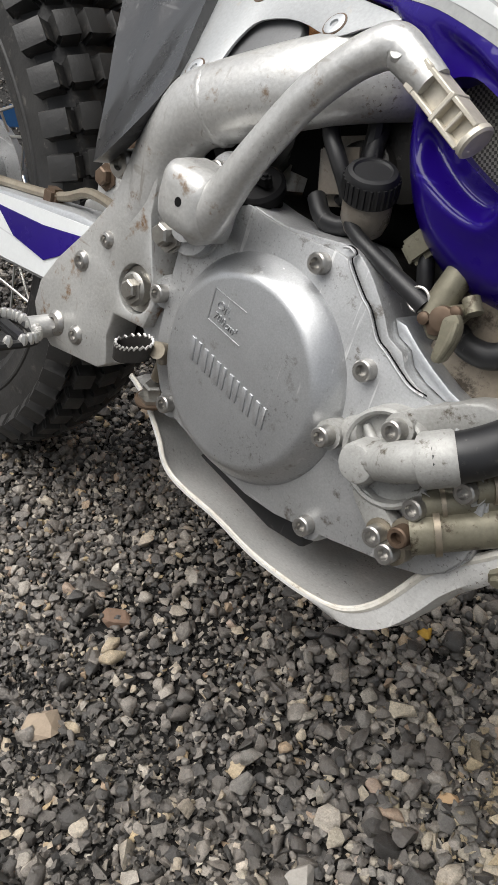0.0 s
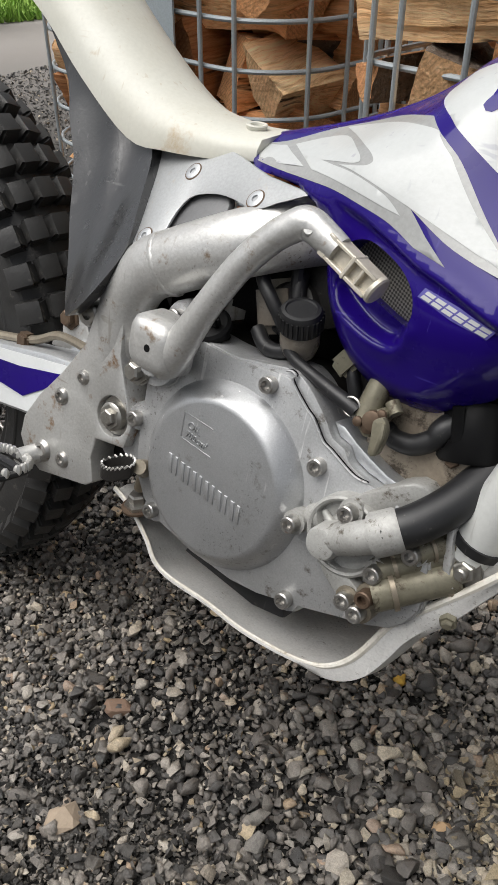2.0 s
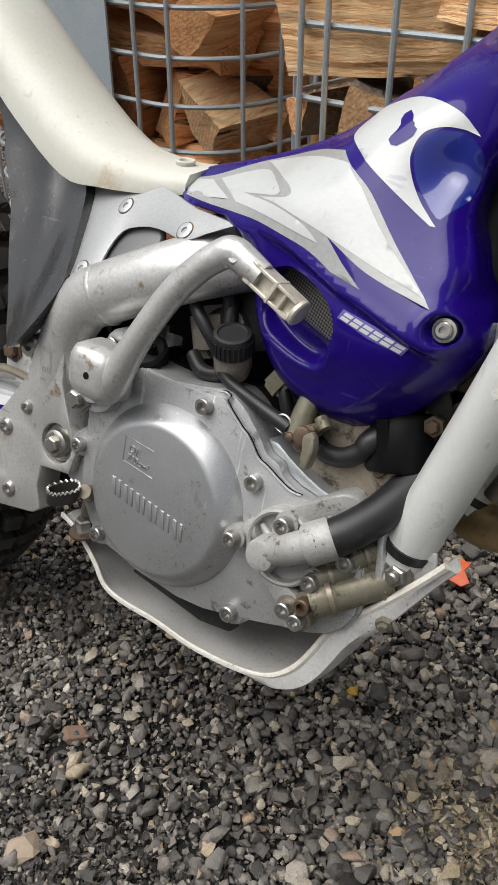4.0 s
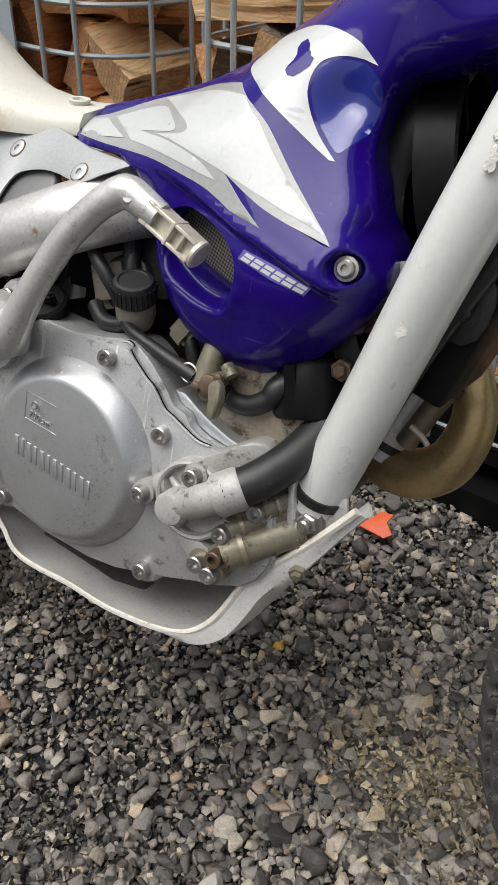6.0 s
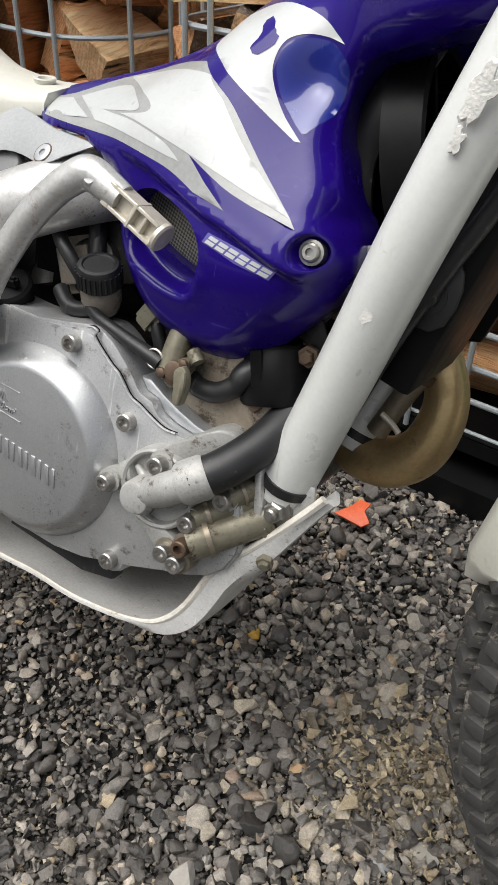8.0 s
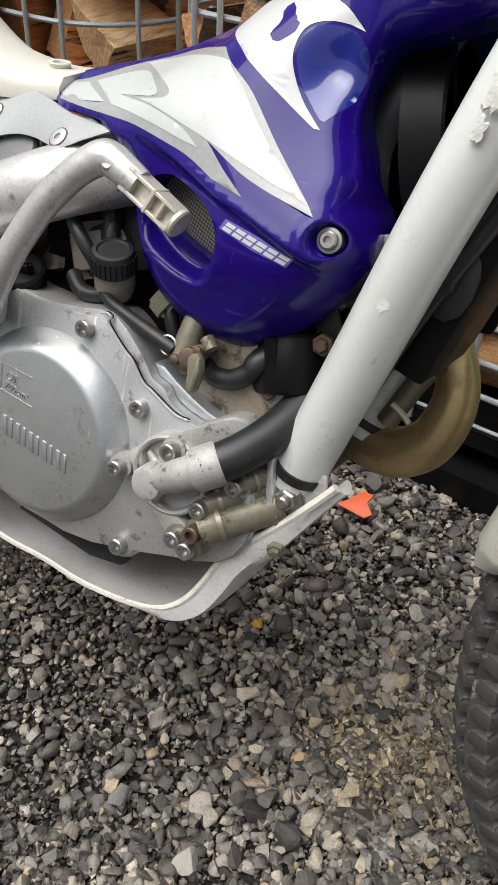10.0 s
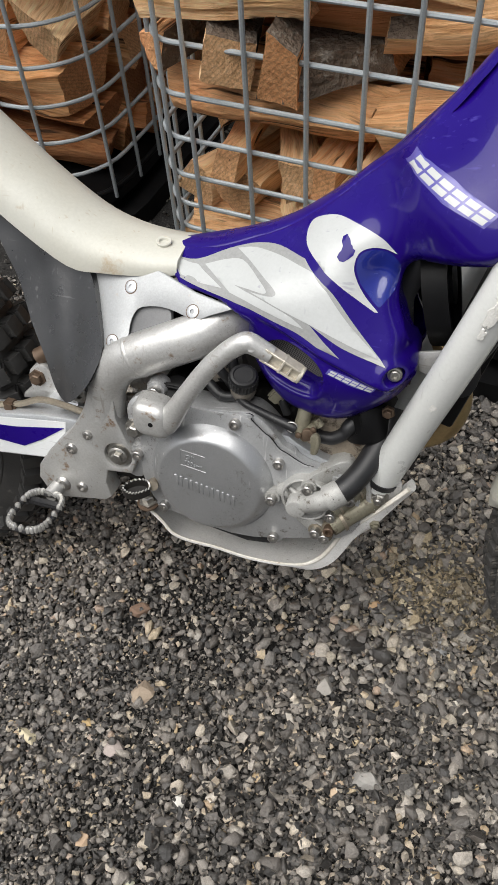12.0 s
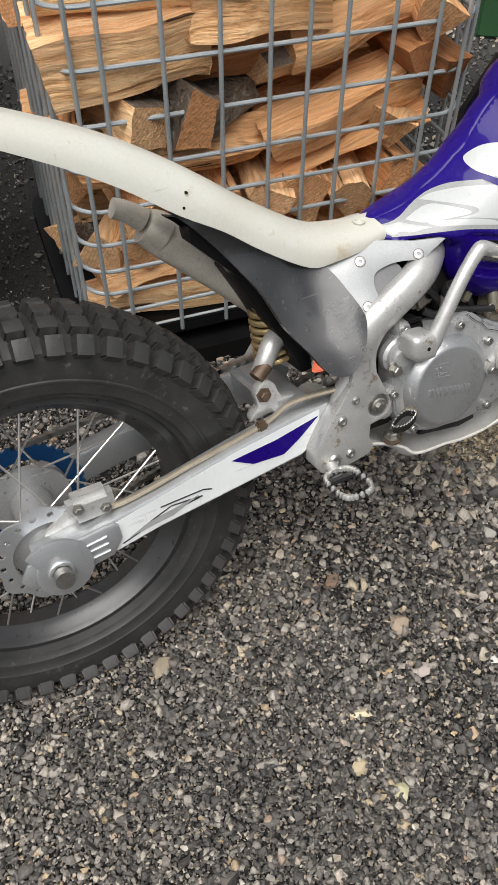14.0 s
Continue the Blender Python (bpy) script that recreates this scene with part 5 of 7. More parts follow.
# seat and tail in one yellowed white moulding
SEAT = [  # x, top z, bottom z, half width at top, half width at bottom
    (-0.128, 0.629, 0.605, 0.018, 0.044), (-0.16, 0.628, 0.600, 0.024, 0.048), (-0.21, 0.636, 0.597, 0.030, 0.052), (-0.25, 0.654, 0.600, 0.032, 0.054), (-0.31, 0.694, 0.637, 0.034, 0.054), (-0.36, 0.732, 0.675, 0.035, 0.053), (-0.41, 0.767, 0.706, 0.036, 0.052), (-0.47, 0.803, 0.750, 0.037, 0.051), (-0.54, 0.836, 0.792, 0.039, 0.051), (-0.64, 0.875, 0.840, 0.041, 0.052), (-0.76, 0.905, 0.878, 0.042, 0.052), (-0.86, 0.915, 0.895, 0.036, 0.044)]


def seat_ring(x, zt, zb, wt, wb):
    pts = [(-wb, zb), (-wb * 1.02, zb + (zt - zb) * 0.30), (-wb * 0.94, zb + (zt - zb) * 0.62), (-wt, zt - (zt - zb) * 0.10), (-wt * 0.55, zt - 0.001), (0, zt + 0.002)]
    pts = pts + [(-y, z) for y, z in pts[-2::-1]] + [(wb * 0.7, zb + 0.012), (0, zb + 0.016), (-wb * 0.7, zb + 0.012)]
    return [(x, MIDDLE + y, z) for y, z in pts]


rows_s = spline([Vector(r[:3]) for r in SEAT], 4)
rows_w = spline([Vector((r[0], r[3], r[4])) for r in SEAT], 4)
seat = part("seat", loft([seat_ring(a.x, a.y, a.z, b.y, b.z) for a, b in zip(rows_s, rows_w)]), M_WHITE, bike, "yellowed white seat and rear mudguard", sharp=50)
for x, z in ((-0.404, 0.714), (-0.398, 0.730)):
    part("fixing_hole", turned((x, MIDDLE - 0.0525, z), RIGHT, [(-0.003, 0.0017), (0.0008, 0.0017), (0.0008, 0.0001)], 12), M_BLACK, seat)

slot = turned((-0.152, MIDDLE - 0.018, 0.628), (0.05, -0.25, 1), [(-0.002, 0.0075), (0.0012, 0.0085), (0.0020, 0.0078), (0.0016, 0.0052), (-0.001, 0.0045), (-0.001, 0.0001)], 24)
part("seat_fixing", slot, M_WHITE, seat, "moulded round fixing at the seat nose")

# silencer under the seat
part("silencer", tube([(-0.262, 0.038, 0.500), (-0.287, 0.038, 0.540), (-0.337, 0.043, 0.594), (-0.387, 0.048, 0.640), (-0.412, 0.048, 0.664)], [0.015, 0.025, 0.028, 0.027, 0.023], 24, flat=0.85), M_MUFFLER, bike, "weathered tan-grey silencer")
part("tailpipe", tube([(-0.412, 0.048, 0.672), (-0.432, 0.048, 0.688), (-0.449, 0.048, 0.697)], [0.016, 0.014, 0.0135], 18), M_MUFFLER, bike)
part("silencer_clamp", tube([(-0.389, 0.048, 0.648), (-0.401, 0.048, 0.659), (-0.411, 0.048, 0.667)], [0.0277, 0.0257, 0.0206], 20, per=2), M_KICK, bike, "rough welded end of the silencer")

# ---------------------------------------------------------------- tank and shrouds
TANK_DEPTH = [(-.14, .622, -.060), (-.127, .604, -.096), (-.102, .623, -.085), (-.06, .598, -.124), (-.05, .650, -.066), (-.019, .665, -.066), (.004, .681, -.064), (-.022, .632, -.121), (-.055, .617, -.116), (.012, .653, -.114), (.026, .602, -.1445),
    (.03, .702, -.064), (.05, .721, -.062), (.074, .743, -.062), (.117, .791, -.060), (.15, .84, -.06), (-.034, .555, -.124), (0, .52, -.134), (.03, .488, -.128), (.06, .487, -.130), (.095, .505, -.134), (.05, .563, -.1545), (.0986, .553, -.158), (.112, .566, -.157),
    (.126, .555, -.142), (.104, .58, -.1495), (.06, .581, -.153), (.088, .621, -.131), (.101, .632, -.124), (.046, .664, -.121), (.052, .683, -.112), (.009, .669, -.096), (.016, .682, -.086), (.096, .675, -.116), (.098, .752, -.105), (.132, .727, -.145), (.17, .69, -.160), (.20, .76, -.13), (.20, .84, -.08)]
TD = np.array(TANK_DEPTH)


def thin_plate(r):
    return np.where(r > 0, r * r * np.log(r + 1e-12), 0)


TK = thin_plate(np.hypot(TD[:, None, 0] - TD[None, :, 0], TD[:, None, 1] - TD[None, :, 1])) + np.eye(len(TD)) * 1e-4
TQ = np.c_[np.ones(len(TD)), TD[:, :2]]
TW = np.linalg.solve(np.block([[TK, TQ], [TQ.T, np.zeros((3, 3))]]), np.r_[TD[:, 2], 0, 0, 0])


CREASE = [(-.030, .596), (-.001, .589), (.020, .5815), (.043, .5725), (.063, .5672), (.088, .5585), (.106, .5515), (.117, .5475)]
LEDGE_KNOTS = [(-.034, .551), (-.027, .541), (-.014, .532), (-.002, .5265), (.018, .520), (.034, .519), (.043, .525), (.047, .535)]
LEDGE = [(p.x, p.z) for p in spline([(x, 0, z) for x, z in LEDGE_KNOTS], 4)]
SCREW_AT = (0.1135, 0.5665)


def tank_y(x, z):
    """Depth of the tank's right flank."""
    y = float(thin_plate(np.hypot(TD[:, 0] - x, TD[:, 1] - z)) @ TW[:-3] + TW[-3] + TW[-2] * x + TW[-1] * z)
    r = math.hypot(x - SCREW_AT[0], z - SCREW_AT[1])  # screw well with its raised rim
    y += 0.011 * (1 - smoothstep(0.0070, 0.0098, r)) - 0.0022 * math.exp(-((r - 0.0125) / 0.0035) ** 2)
    y += 0.009 * math.exp(-((x - 0.084) / 0.017) ** 2 - ((z - 0.652) / 0.016) ** 2)  # scoop
    if -0.04 < x < 0.122:  # the upper body overhangs the pod along a crease
        s = float(np.interp(x, [p[0] for p in CREASE], [p[1] for p in CREASE])) - z
        fade = smoothstep(-0.04, 0.0, x) * (1 - smoothstep(0.106, 0.120, x))
        y += fade * 0.0050 * smoothstep(-0.0030, 0.0040, s) * math.exp(-max(0, s) / 0.014)
        y -= fade * 0.0014 * math.exp(-((s + 0.004) / 0.0035) ** 2)
    if inside((x, z), INTAKE_RIM):  # shelf running in from the pod's lower ridge to the intake
        y += 0.0150 * smoothstep(0.0, 0.013, line_distance((x, z), LEDGE)) * smoothstep(-0.030, -0.010, x)
    if -0.06 < x < 0.07 and 0.50 < z < 0.57:
        y -= 0.0014 * math.exp(-(line_distance((x, z), LEDGE) / 0.006) ** 2) * smoothstep(-0.045, -0.020, x)
    return y


def line_distance(p, curve):
    """Least distance from a point to a polyline in (x, z)."""
    best = 9.0
    for a, b in zip(curve[:-1], curve[1:]):
        ux, uz = b[0] - a[0], b[1] - a[1]
        t = min(1, max(0, ((p[0] - a[0]) * ux + (p[1] - a[1]) * uz) / (ux * ux + uz * uz + 1e-12)))
        best = min(best, math.hypot(p[0] - a[0] - t * ux, p[1] - a[1] - t * uz))
    return best


def flank(outline, holes=(), off=0.0, cell=0.007, lip=0.0, mirror=False, round_it=0, roll=(), depth_of=None, fine=None):
    """A skin over the flank inside an outline in (x, z)."""
    if round_it:
        outline = [(p.x, p.z) for p in spline([(x, 0, z) for x, z in outline], round_it, True)]
    loops, pts = [], []
    for poly in (outline, *holes):
        loops.append(range(len(pts), len(pts) + len(poly)))
        pts += [Vector(p) for p in poly]
    edges = [(q[i], q[(i + 1) % len(q)]) for q in loops for i in range(len(q))]
    xs, zs = [p[0] for p in outline], [p[1] for p in outline]
    for curve, radius, depth in roll:  # finer rows where the edge rolls over
        for a, b in zip(curve[:-1], curve[1:]):
            t = Vector((b[0] - a[0], b[1] - a[1])).normalized()
            for d in (0.10, 0.28, 0.55, 0.9):
                for sgn in (-1, 1):
                    p = ((a[0] + b[0]) / 2 - t.y * d * radius * sgn, (a[1] + b[1]) / 2 + t.x * d * radius * sgn)
                    if inside(p, outline) and not any(inside(p, h) for h in holes):
                        pts.append(Vector(p))
    near = np.array([p[:] for p in pts])
    for i in range(int((max(xs) - min(xs)) / cell) + 1):
        for j in range(int((max(zs) - min(zs)) / cell) + 1):
            p = (min(xs) + (i + 0.5 * (j % 2)) * cell, min(zs) + j * cell)
            if inside(p, outline) and not any(inside(p, h) for h in holes) and np.min(np.hypot(near[:, 0] - p[0], near[:, 1] - p[1])) > cell * 0.45:
                pts.append(Vector(p))
    if fine:  # a closer grid inside a box of x0, x1, z0, z1
        x0, x1, z0, z1, step = fine
        pts = [p for i, p in enumerate(pts) if i <= max(loops[-1]) or not (x0 < p.x < x1 and z0 < p.y < z1)]
        rim = np.array([p[:] for p in pts[:max(loops[-1]) + 1]])
        for i in range(int((x1 - x0) / step)):
            for j in range(int((z1 - z0) / step)):
                p = (x0 + (i + 0.5 * (j % 2)) * step, z0 + j * step)
                if inside(p, outline) and not any(inside(p, h) for h in holes) and np.min(np.hypot(rim[:, 0] - p[0], rim[:, 1] - p[1])) > step * 0.4:
                    pts.append(Vector(p))
    v2, _, f2, _, _, _ = delaunay(pts, edges, [], 1, 1e-7)
    bm, vs = bmesh.new(), []
    sg = -1 if mirror else 1
    for v in v2:
        y = (depth_of or tank_y)(v.x, v.y) - off
        for curve, radius, depth in roll:
            d = line_distance(v, curve)
            if d < radius:
                y += depth * (1 - d / radius) ** 2
        vs.append(bm.verts.new((v.x, MIDDLE + 0.6 * (MIDDLE - y) if mirror else y, v.y - (0.008 if mirror else 0))))
    for f in f2:
        c = sum((v2[i] for i in f), Vector((0, 0))) / len(f)
        if not any(inside(c, h) for h in holes):
            try:
                bm.faces.new([vs[i] for i in f])
            except ValueError:
                pass
    bmesh.ops.delete(bm, geom=[v for v in bm.verts if not v.link_faces], context="VERTS")
    if lip:
        rim = [e for e in bm.edges if len(e.link_faces) == 1]
        cx, cz = sum(xs) / len(xs), sum(zs) / len(zs)
        step = lip / 3
        for s, pull in ((0.35, 0.0), (1.0, 0.0), (2.0, 0.0)):
            r = bmesh.ops.extrude_edge_only(bm, edges=rim)
            moved = [g for g in r["geom"] if isinstance(g, bmesh.types.BMVert)]
            for v in moved:
                v.co.y += sg * step * s
            rim = [g for g in r["geom"] if isinstance(g, bmesh.types.BMEdge) and len(g.link_faces) == 1]
    return bm


for other in (False, True):
    part("airbox_panel", flank(PANEL, cell=0.010, lip=0.012, mirror=other, round_it=3, depth_of=panel_y), M_PANEL, bike, "scuffed dark grey airbox panel", sharp=60)
TOP_EDGE = [(-.14, .622), (-.088, .636), (-.05, .650), (-.019, .665), (.004, .681), (.03, .702), (.05, .721), (.074, .743), (.117, .791), (.145, .83), (.19, .89)]
TANK_LINE = TOP_EDGE + [(.25, .86), (.215, .735), (.190, .695), (.160, .682), (.131, .674), (.114, .669), (.105, .657), (.1025, .640), (.105, .625), (.112, .611), (.118, .598), (.124, .586), (.130, .575), (.132, .560), (.128, .548), (.117, .528), (.099, .508), (.081, .492), (.061, .481), (.027, .481), (-.005, .496), (-.030, .524), (-.042, .550), (-.044, .575), (-.050, .590), (-.070, .598), (-.10, .600), (-.127, .603)]
INTAKE = [(-.024, .558), (-.018, .567), (-.012, .5745), (-.001, .5790), (.010, .5785), (.031, .5705), (.0435, .560), (.0475, .548), (.0445, .5395), (.036, .536), (.018, .541), (-.004, .549)]
INTAKE_RIM = LEDGE + [(.0455, .543), (.041, .557), (.029, .568), (.010, .576), (-.001, .5765), (-.011, .572), (-.022, .561)]
line = [(p.x, p.z) for p in spline([(x, 0, z) for x, z in TANK_LINE], 4, True)]
intake_line = [(p.x, p.z) for p in spline([(x, 0, z) for x, z in INTAKE], 3, True)]
FRONT_EDGE = [(p.x, p.z) for p in spline([(x, 0, z) for x, z in ((.215, .735), (.190, .695), (.160, .682), (.131, .674), (.114, .669), (.105, .657), (.1025, .640), (.105, .625), (.112, .611), (.118, .598), (.124, .586), (.130, .575))], 3)]
POD_EDGE = [(p.x, p.z) for p in spline([(x, 0, z) for x, z in ((.124, .586), (.130, .575), (.132, .560), (.128, .548), (.117, .528), (.099, .508), (.081, .492), (.061, .481), (.027, .481), (-.005, .496), (-.030, .524), (-.042, .550), (-.044, .575))], 3)]
SKIRT = [(-.044, .575), (-.050, .590), (-.070, .598), (-.10, .600), (-.127, .603)]
EDGE_ROLL = [(POD_EDGE, 0.022, 0.022), (FRONT_EDGE, 0.014, 0.012), (SKIRT, 0.006, 0.005)]
FINE_ROWS = [([(p.x, p.z) for p in spline([(x, 0, z) for x, z in CREASE], 8)], 0.0045, 0.0), (ring2d(*SCREW_AT, 0.0085, 40) + ring2d(*SCREW_AT, 0.0085, 40)[:1], 0.003, 0.0)]
tank = part("fuel_tank", flank(line, [intake_line], lip=0.030, cell=0.0032, roll=EDGE_ROLL + FINE_ROWS, fine=(-0.05, 0.062, 0.495, 0.565, 0.0017)), M_PURPLE, bike, "glossy purple fuel tank with shrouds", sharp=60)
part("left_shroud", flank(line, (), lip=0.030, mirror=True, cell=0.012), M_PURPLE, bike, sharp=60)
sections = []
for p in spline([(x, 0, z) for x, z in TOP_EDGE], 5):
    y = tank_y(p.x, p.z)
    w = max(MIDDLE - y, 0.005)
    sections.append([(p.x, MIDDLE + w * a, p.z + b) for a, b in ((-0.97, -0.010), (-1.0, -0.0005), (-0.8, 0.0025), (-0.45, 0.0050), (0, 0.0058), (0.45, 0.0050), (0.8, 0.0020), (0.95, -0.004), (0.97, -0.012), (0, -0.016))])
part("tank_spine", loft(sections), M_PURPLE, bike, "purple ridge of the fuel tank", sharp=70)
part("intake_mesh", prism(ring2d(0.012, 0.558, 0.044, 24), -0.1175, -0.1165, 0.0, lambda x, z: -0.28 * (x - 0.012) - 0.12 * (z - 0.558)), M_MESH, tank, "woven grey intake mesh")

def tank_decal(outline, material, off, label="", smooth_line=2):
    return part("decal", flank(outline, off=off, cell=0.0034, round_it=smooth_line, roll=EDGE_ROLL + FINE_ROWS), material, tank, label, sharp=80)


def bow(*pts):
    """A smooth run through points of an outline."""
    return [(p.x, p.z) for p in spline([(x, 0, z) for x, z in pts], 4)]


tank_decal(bow((-.138, .6185), (-.108, .6235), (-.075, .638), (-.045, .648), (-.020, .6535), (.011, .6545)) + bow((.031, .642), (.046, .632), (.071, .607), (.105, .577)) + bow((.076, .5835), (.055, .590), (.027, .603)) + [(.043, .590), (.0605, .578)] + bow((.037, .5835), (.017, .592), (-.003, .597), (-.031, .602), (-.060, .6035), (-.090, .6045), (-.122, .6065)), M_DECALG, 0.0003, "grey border of the tank graphic", 0)
tank_decal([(-.136, .618), (-.105, .6205), (-.071, .6105), (-.095, .6085), (-.122, .609)], M_DECALW, 0.0006, "white tank graphic", 0)
tank_decal([(-.097, .6225)] + bow((-.077, .630), (-.056, .6345), (-.031, .628), (-.021, .623), (-.024, .620), (-.040, .6185), (-.058, .617)) + bow((-.044, .616), (-.020, .614), (.007, .607), (.022, .598)) + bow((.010, .600), (-.015, .605), (-.040, .6085), (-.061, .610)), M_DECALW, 0.0006, "white tank graphic", 0)
tank_decal(bow((-.066, .640), (-.045, .645), (-.015, .6485), (.012, .648), (.022, .647)) + bow((.039, .634), (.065, .608), (.100, .5815)) + bow((.074, .589), (.045, .598), (.008, .6085), (-.019, .615), (-.038, .6170)) + bow((-.024, .6185), (-.013, .6205), (-.011, .6245), (-.022, .630), (-.050, .6365)), M_DECALW, 0.0006, "white tank graphic", 0)
CRESCENT = bow((.022, .657), (.010, .664), (.006, .672), (.009, .680), (.020, .687), (.038, .692), (.060, .691), (.080, .685), (.091, .6775), (.0965, .673)) + bow((.087, .6755), (.077, .676), (.068, .674), (.0625, .670), (.060, .663), (.0605, .654), (.066, .643), (.074, .633), (.083, .625), (.0885, .6205)) + bow((.085, .6205), (.073, .627), (.054, .638), (.033, .650))
tank_decal(CRESCENT, M_DECALW, 0.0003, "white crescent on the scoop", 0)
tank_decal([(.048, .683), (.0445, .6805), (.0442, .677), (.0462, .6735), (.0455, .670), (.0432, .6665), (.0425, .664), (.0455, .6612), (.0495, .661), (.0535, .664), (.0575, .6678), (.0585, .6722), (.0560, .6735), (.0552, .6755), (.0535, .6765), (.0520, .6800)], M_PURPLE, 0.0006, "torn patch of the decal", 0)
tank_decal([(.0625, .654), (.0615, .663), (.064, .669), (.069, .6725), (.078, .6742), (.088, .6735), (.095, .6695), (.1005, .663), (.1010, .656), (.1000, .645), (.0985, .637), (.094, .6315), (.0905, .627), (.087, .625), (.076, .6345), (.068, .643)], M_BLUE, 0.0003, "blue scoop")


def badge(a, b, n, h):
    """A maker's badge as a pale strip under a row of plain slanted blocks."""
    (x0, z0), (x1, z1) = a, b
    L = math.hypot(x1 - x0, z1 - z0)
    ux, uz = (x1 - x0) / L, (z1 - z0) / L
    place = lambda s, t: (x0 + ux * s + uz * t, z0 + uz * s - ux * t)
    part("badge_strip", flank([place(-h * 0.1, -h * 0.12), place(L * 0.5, -h * 0.32), place(L + h * 0.5, -h * 0.12), place(L, h * 1.12), place(L * 0.5, h * 1.32), place(-h * 0.4, h * 1.12)], off=0.0003, cell=0.003, roll=EDGE_ROLL), M_BADGE, tank)
    for k in range(n):
        s0, s1 = L * (k + 0.05) / n, L * (k + 0.88) / n
        for t0, t1 in ((0.0, 0.42), (0.56, 1.0)):
            pts = [place(s + h * (0.35 - 0.45 * t), h * t) for s, t in ((s0, t0), (s1, t0), (s1, t1), (s0, t1))]
            part("badge_block", flank(pts, off=0.0006, cell=0.003, roll=EDGE_ROLL), M_DECALW, tank)


badge((.052, .5635), (.0965, .5528), 6, 0.0052)
badge((.097, .7595), (.170, .732), 6, 0.0115)
part("tank_screw", turned((*SCREW_AT[:1], tank_y(*SCREW_AT) - 0.001, SCREW_AT[1]), (0.1, -0.97, 0.1), [(-0.008, 0.0072), (0.0008, 0.0072), (0.001, 0.0056), (0.0042, 0.0052), (0.005, 0.0042), (0.005, 0.0024), (0.002, 0.0022), (0.002, 0.0001)], 18), M_STEEL, tank, "bright steel tank screw")

# ---------------------------------------------------------------- engine
CASE = [(-0.158, 0.432), (-0.158, 0.466), (-0.146, 0.486), (-0.119, 0.482), (-0.079, 0.478), (-0.038, 0.480), (-0.011, 0.459), (0.012, 0.436), (0.046, 0.432), (0.075, 0.425), (0.098, 0.400), (0.102, 0.365), (0.084, 0.341), (0.050, 0.330), (0.003, 0.317), (-0.045, 0.310), (-0.125, 0.324), (-0.152, 0.351), (-0.158, 0.388)]
CREST = [(-0.028, 0.477), (-0.014, 0.4642), (-0.0055, 0.4583), (0.0044, 0.4469), (0.0132, 0.4427), (0.0315, 0.4336)]  # joint of the two castings
WIDE = CASE[:5] + [(-0.038, 0.484), (-0.024, 0.482), (-0.010, 0.472), (0.0032, 0.4585), (0.0098, 0.4501), (0.0201, 0.4465), (0.0255, 0.4393), (0.0361, 0.4343), (0.0501, 0.4311), (0.0661, 0.4300), (0.086, 0.422)] + CASE[10:]
CASE[6:8] = CREST
engine = part("engine_case", prism(WIDE, -0.1345, -0.100, 0.004, round_it=2), M_CAST, bike, "cast silver engine case")
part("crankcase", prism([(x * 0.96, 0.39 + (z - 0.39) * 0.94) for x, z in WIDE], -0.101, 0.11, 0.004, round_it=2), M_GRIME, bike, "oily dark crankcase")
part("cylinder_flange", prism([(0.0032, 0.4585), (0.0098, 0.4501), (0.0201, 0.4465), (0.0255, 0.4393), (0.0361, 0.4343), (0.0501, 0.4311), (0.0661, 0.4305), (0.0746, 0.4340), (0.0643, 0.4348), (0.0507, 0.4381), (0.0359, 0.4443), (0.0242, 0.4504), (0.012, 0.458)], -0.126, -0.100, 0.002), M_PLATE, bike, "bright machined cylinder flange")
side_cover = part("side_cover", prism([(x * 0.985, 0.4 + (z - 0.4) * 0.985) for x, z in CASE], -0.137, -0.127, 0.003, round_it=2), M_CAST, bike, "cast silver engine side cover")
cover = part("clutch_cover", turned((-0.070, -0.120, 0.388), RIGHT, [(-0.02, 0.085), (0.002, 0.084), (0.0065, 0.0815), (0.0085, 0.0765), (0.010, 0.074), (0.0170, 0.0725), (0.0192, 0.0712), (0.0205, 0.0706), (0.0290, 0.0632), (0.0308, 0.0611), (0.0320, 0.0590), (0.0325, 0.0565), (0.0325, 0.0001)], 96), M_COVER, bike, "round silver clutch cover with scuffs", sharp=24)
for x, z in ((-0.0447, 0.4694), (0.0064, 0.4291), (0.0062, 0.3225), (-0.129, 0.332), (-0.136, 0.490), (-0.160, 0.400)):
    part("bolt_boss", turned((x, -0.120, z), RIGHT, [(0, 0.013), (0.012, 0.012), (0.0165, 0.010), (0.0165, 0.0001)], 18), M_CAST, side_cover)
    socket_bolt((x, -0.1365, z), RIGHT, 0.0062, 0.006, side_cover)
SEAM = [(x, -0.1375, z) for x, z in [(-0.0347, 0.4829), (-0.0306, 0.484), (-0.0266, 0.4821)] + CREST + [(0.0431, 0.4325)]]
part("cover_seam", tube(SEAM, 0.0009, 8), M_CAST, side_cover)
part("seam_gap", tube([(x + 0.0012, y + 0.0004, z + 0.0010) for x, y, z in SEAM], 0.0005, 6), M_BLACK, side_cover, "black joint line beside the seam")


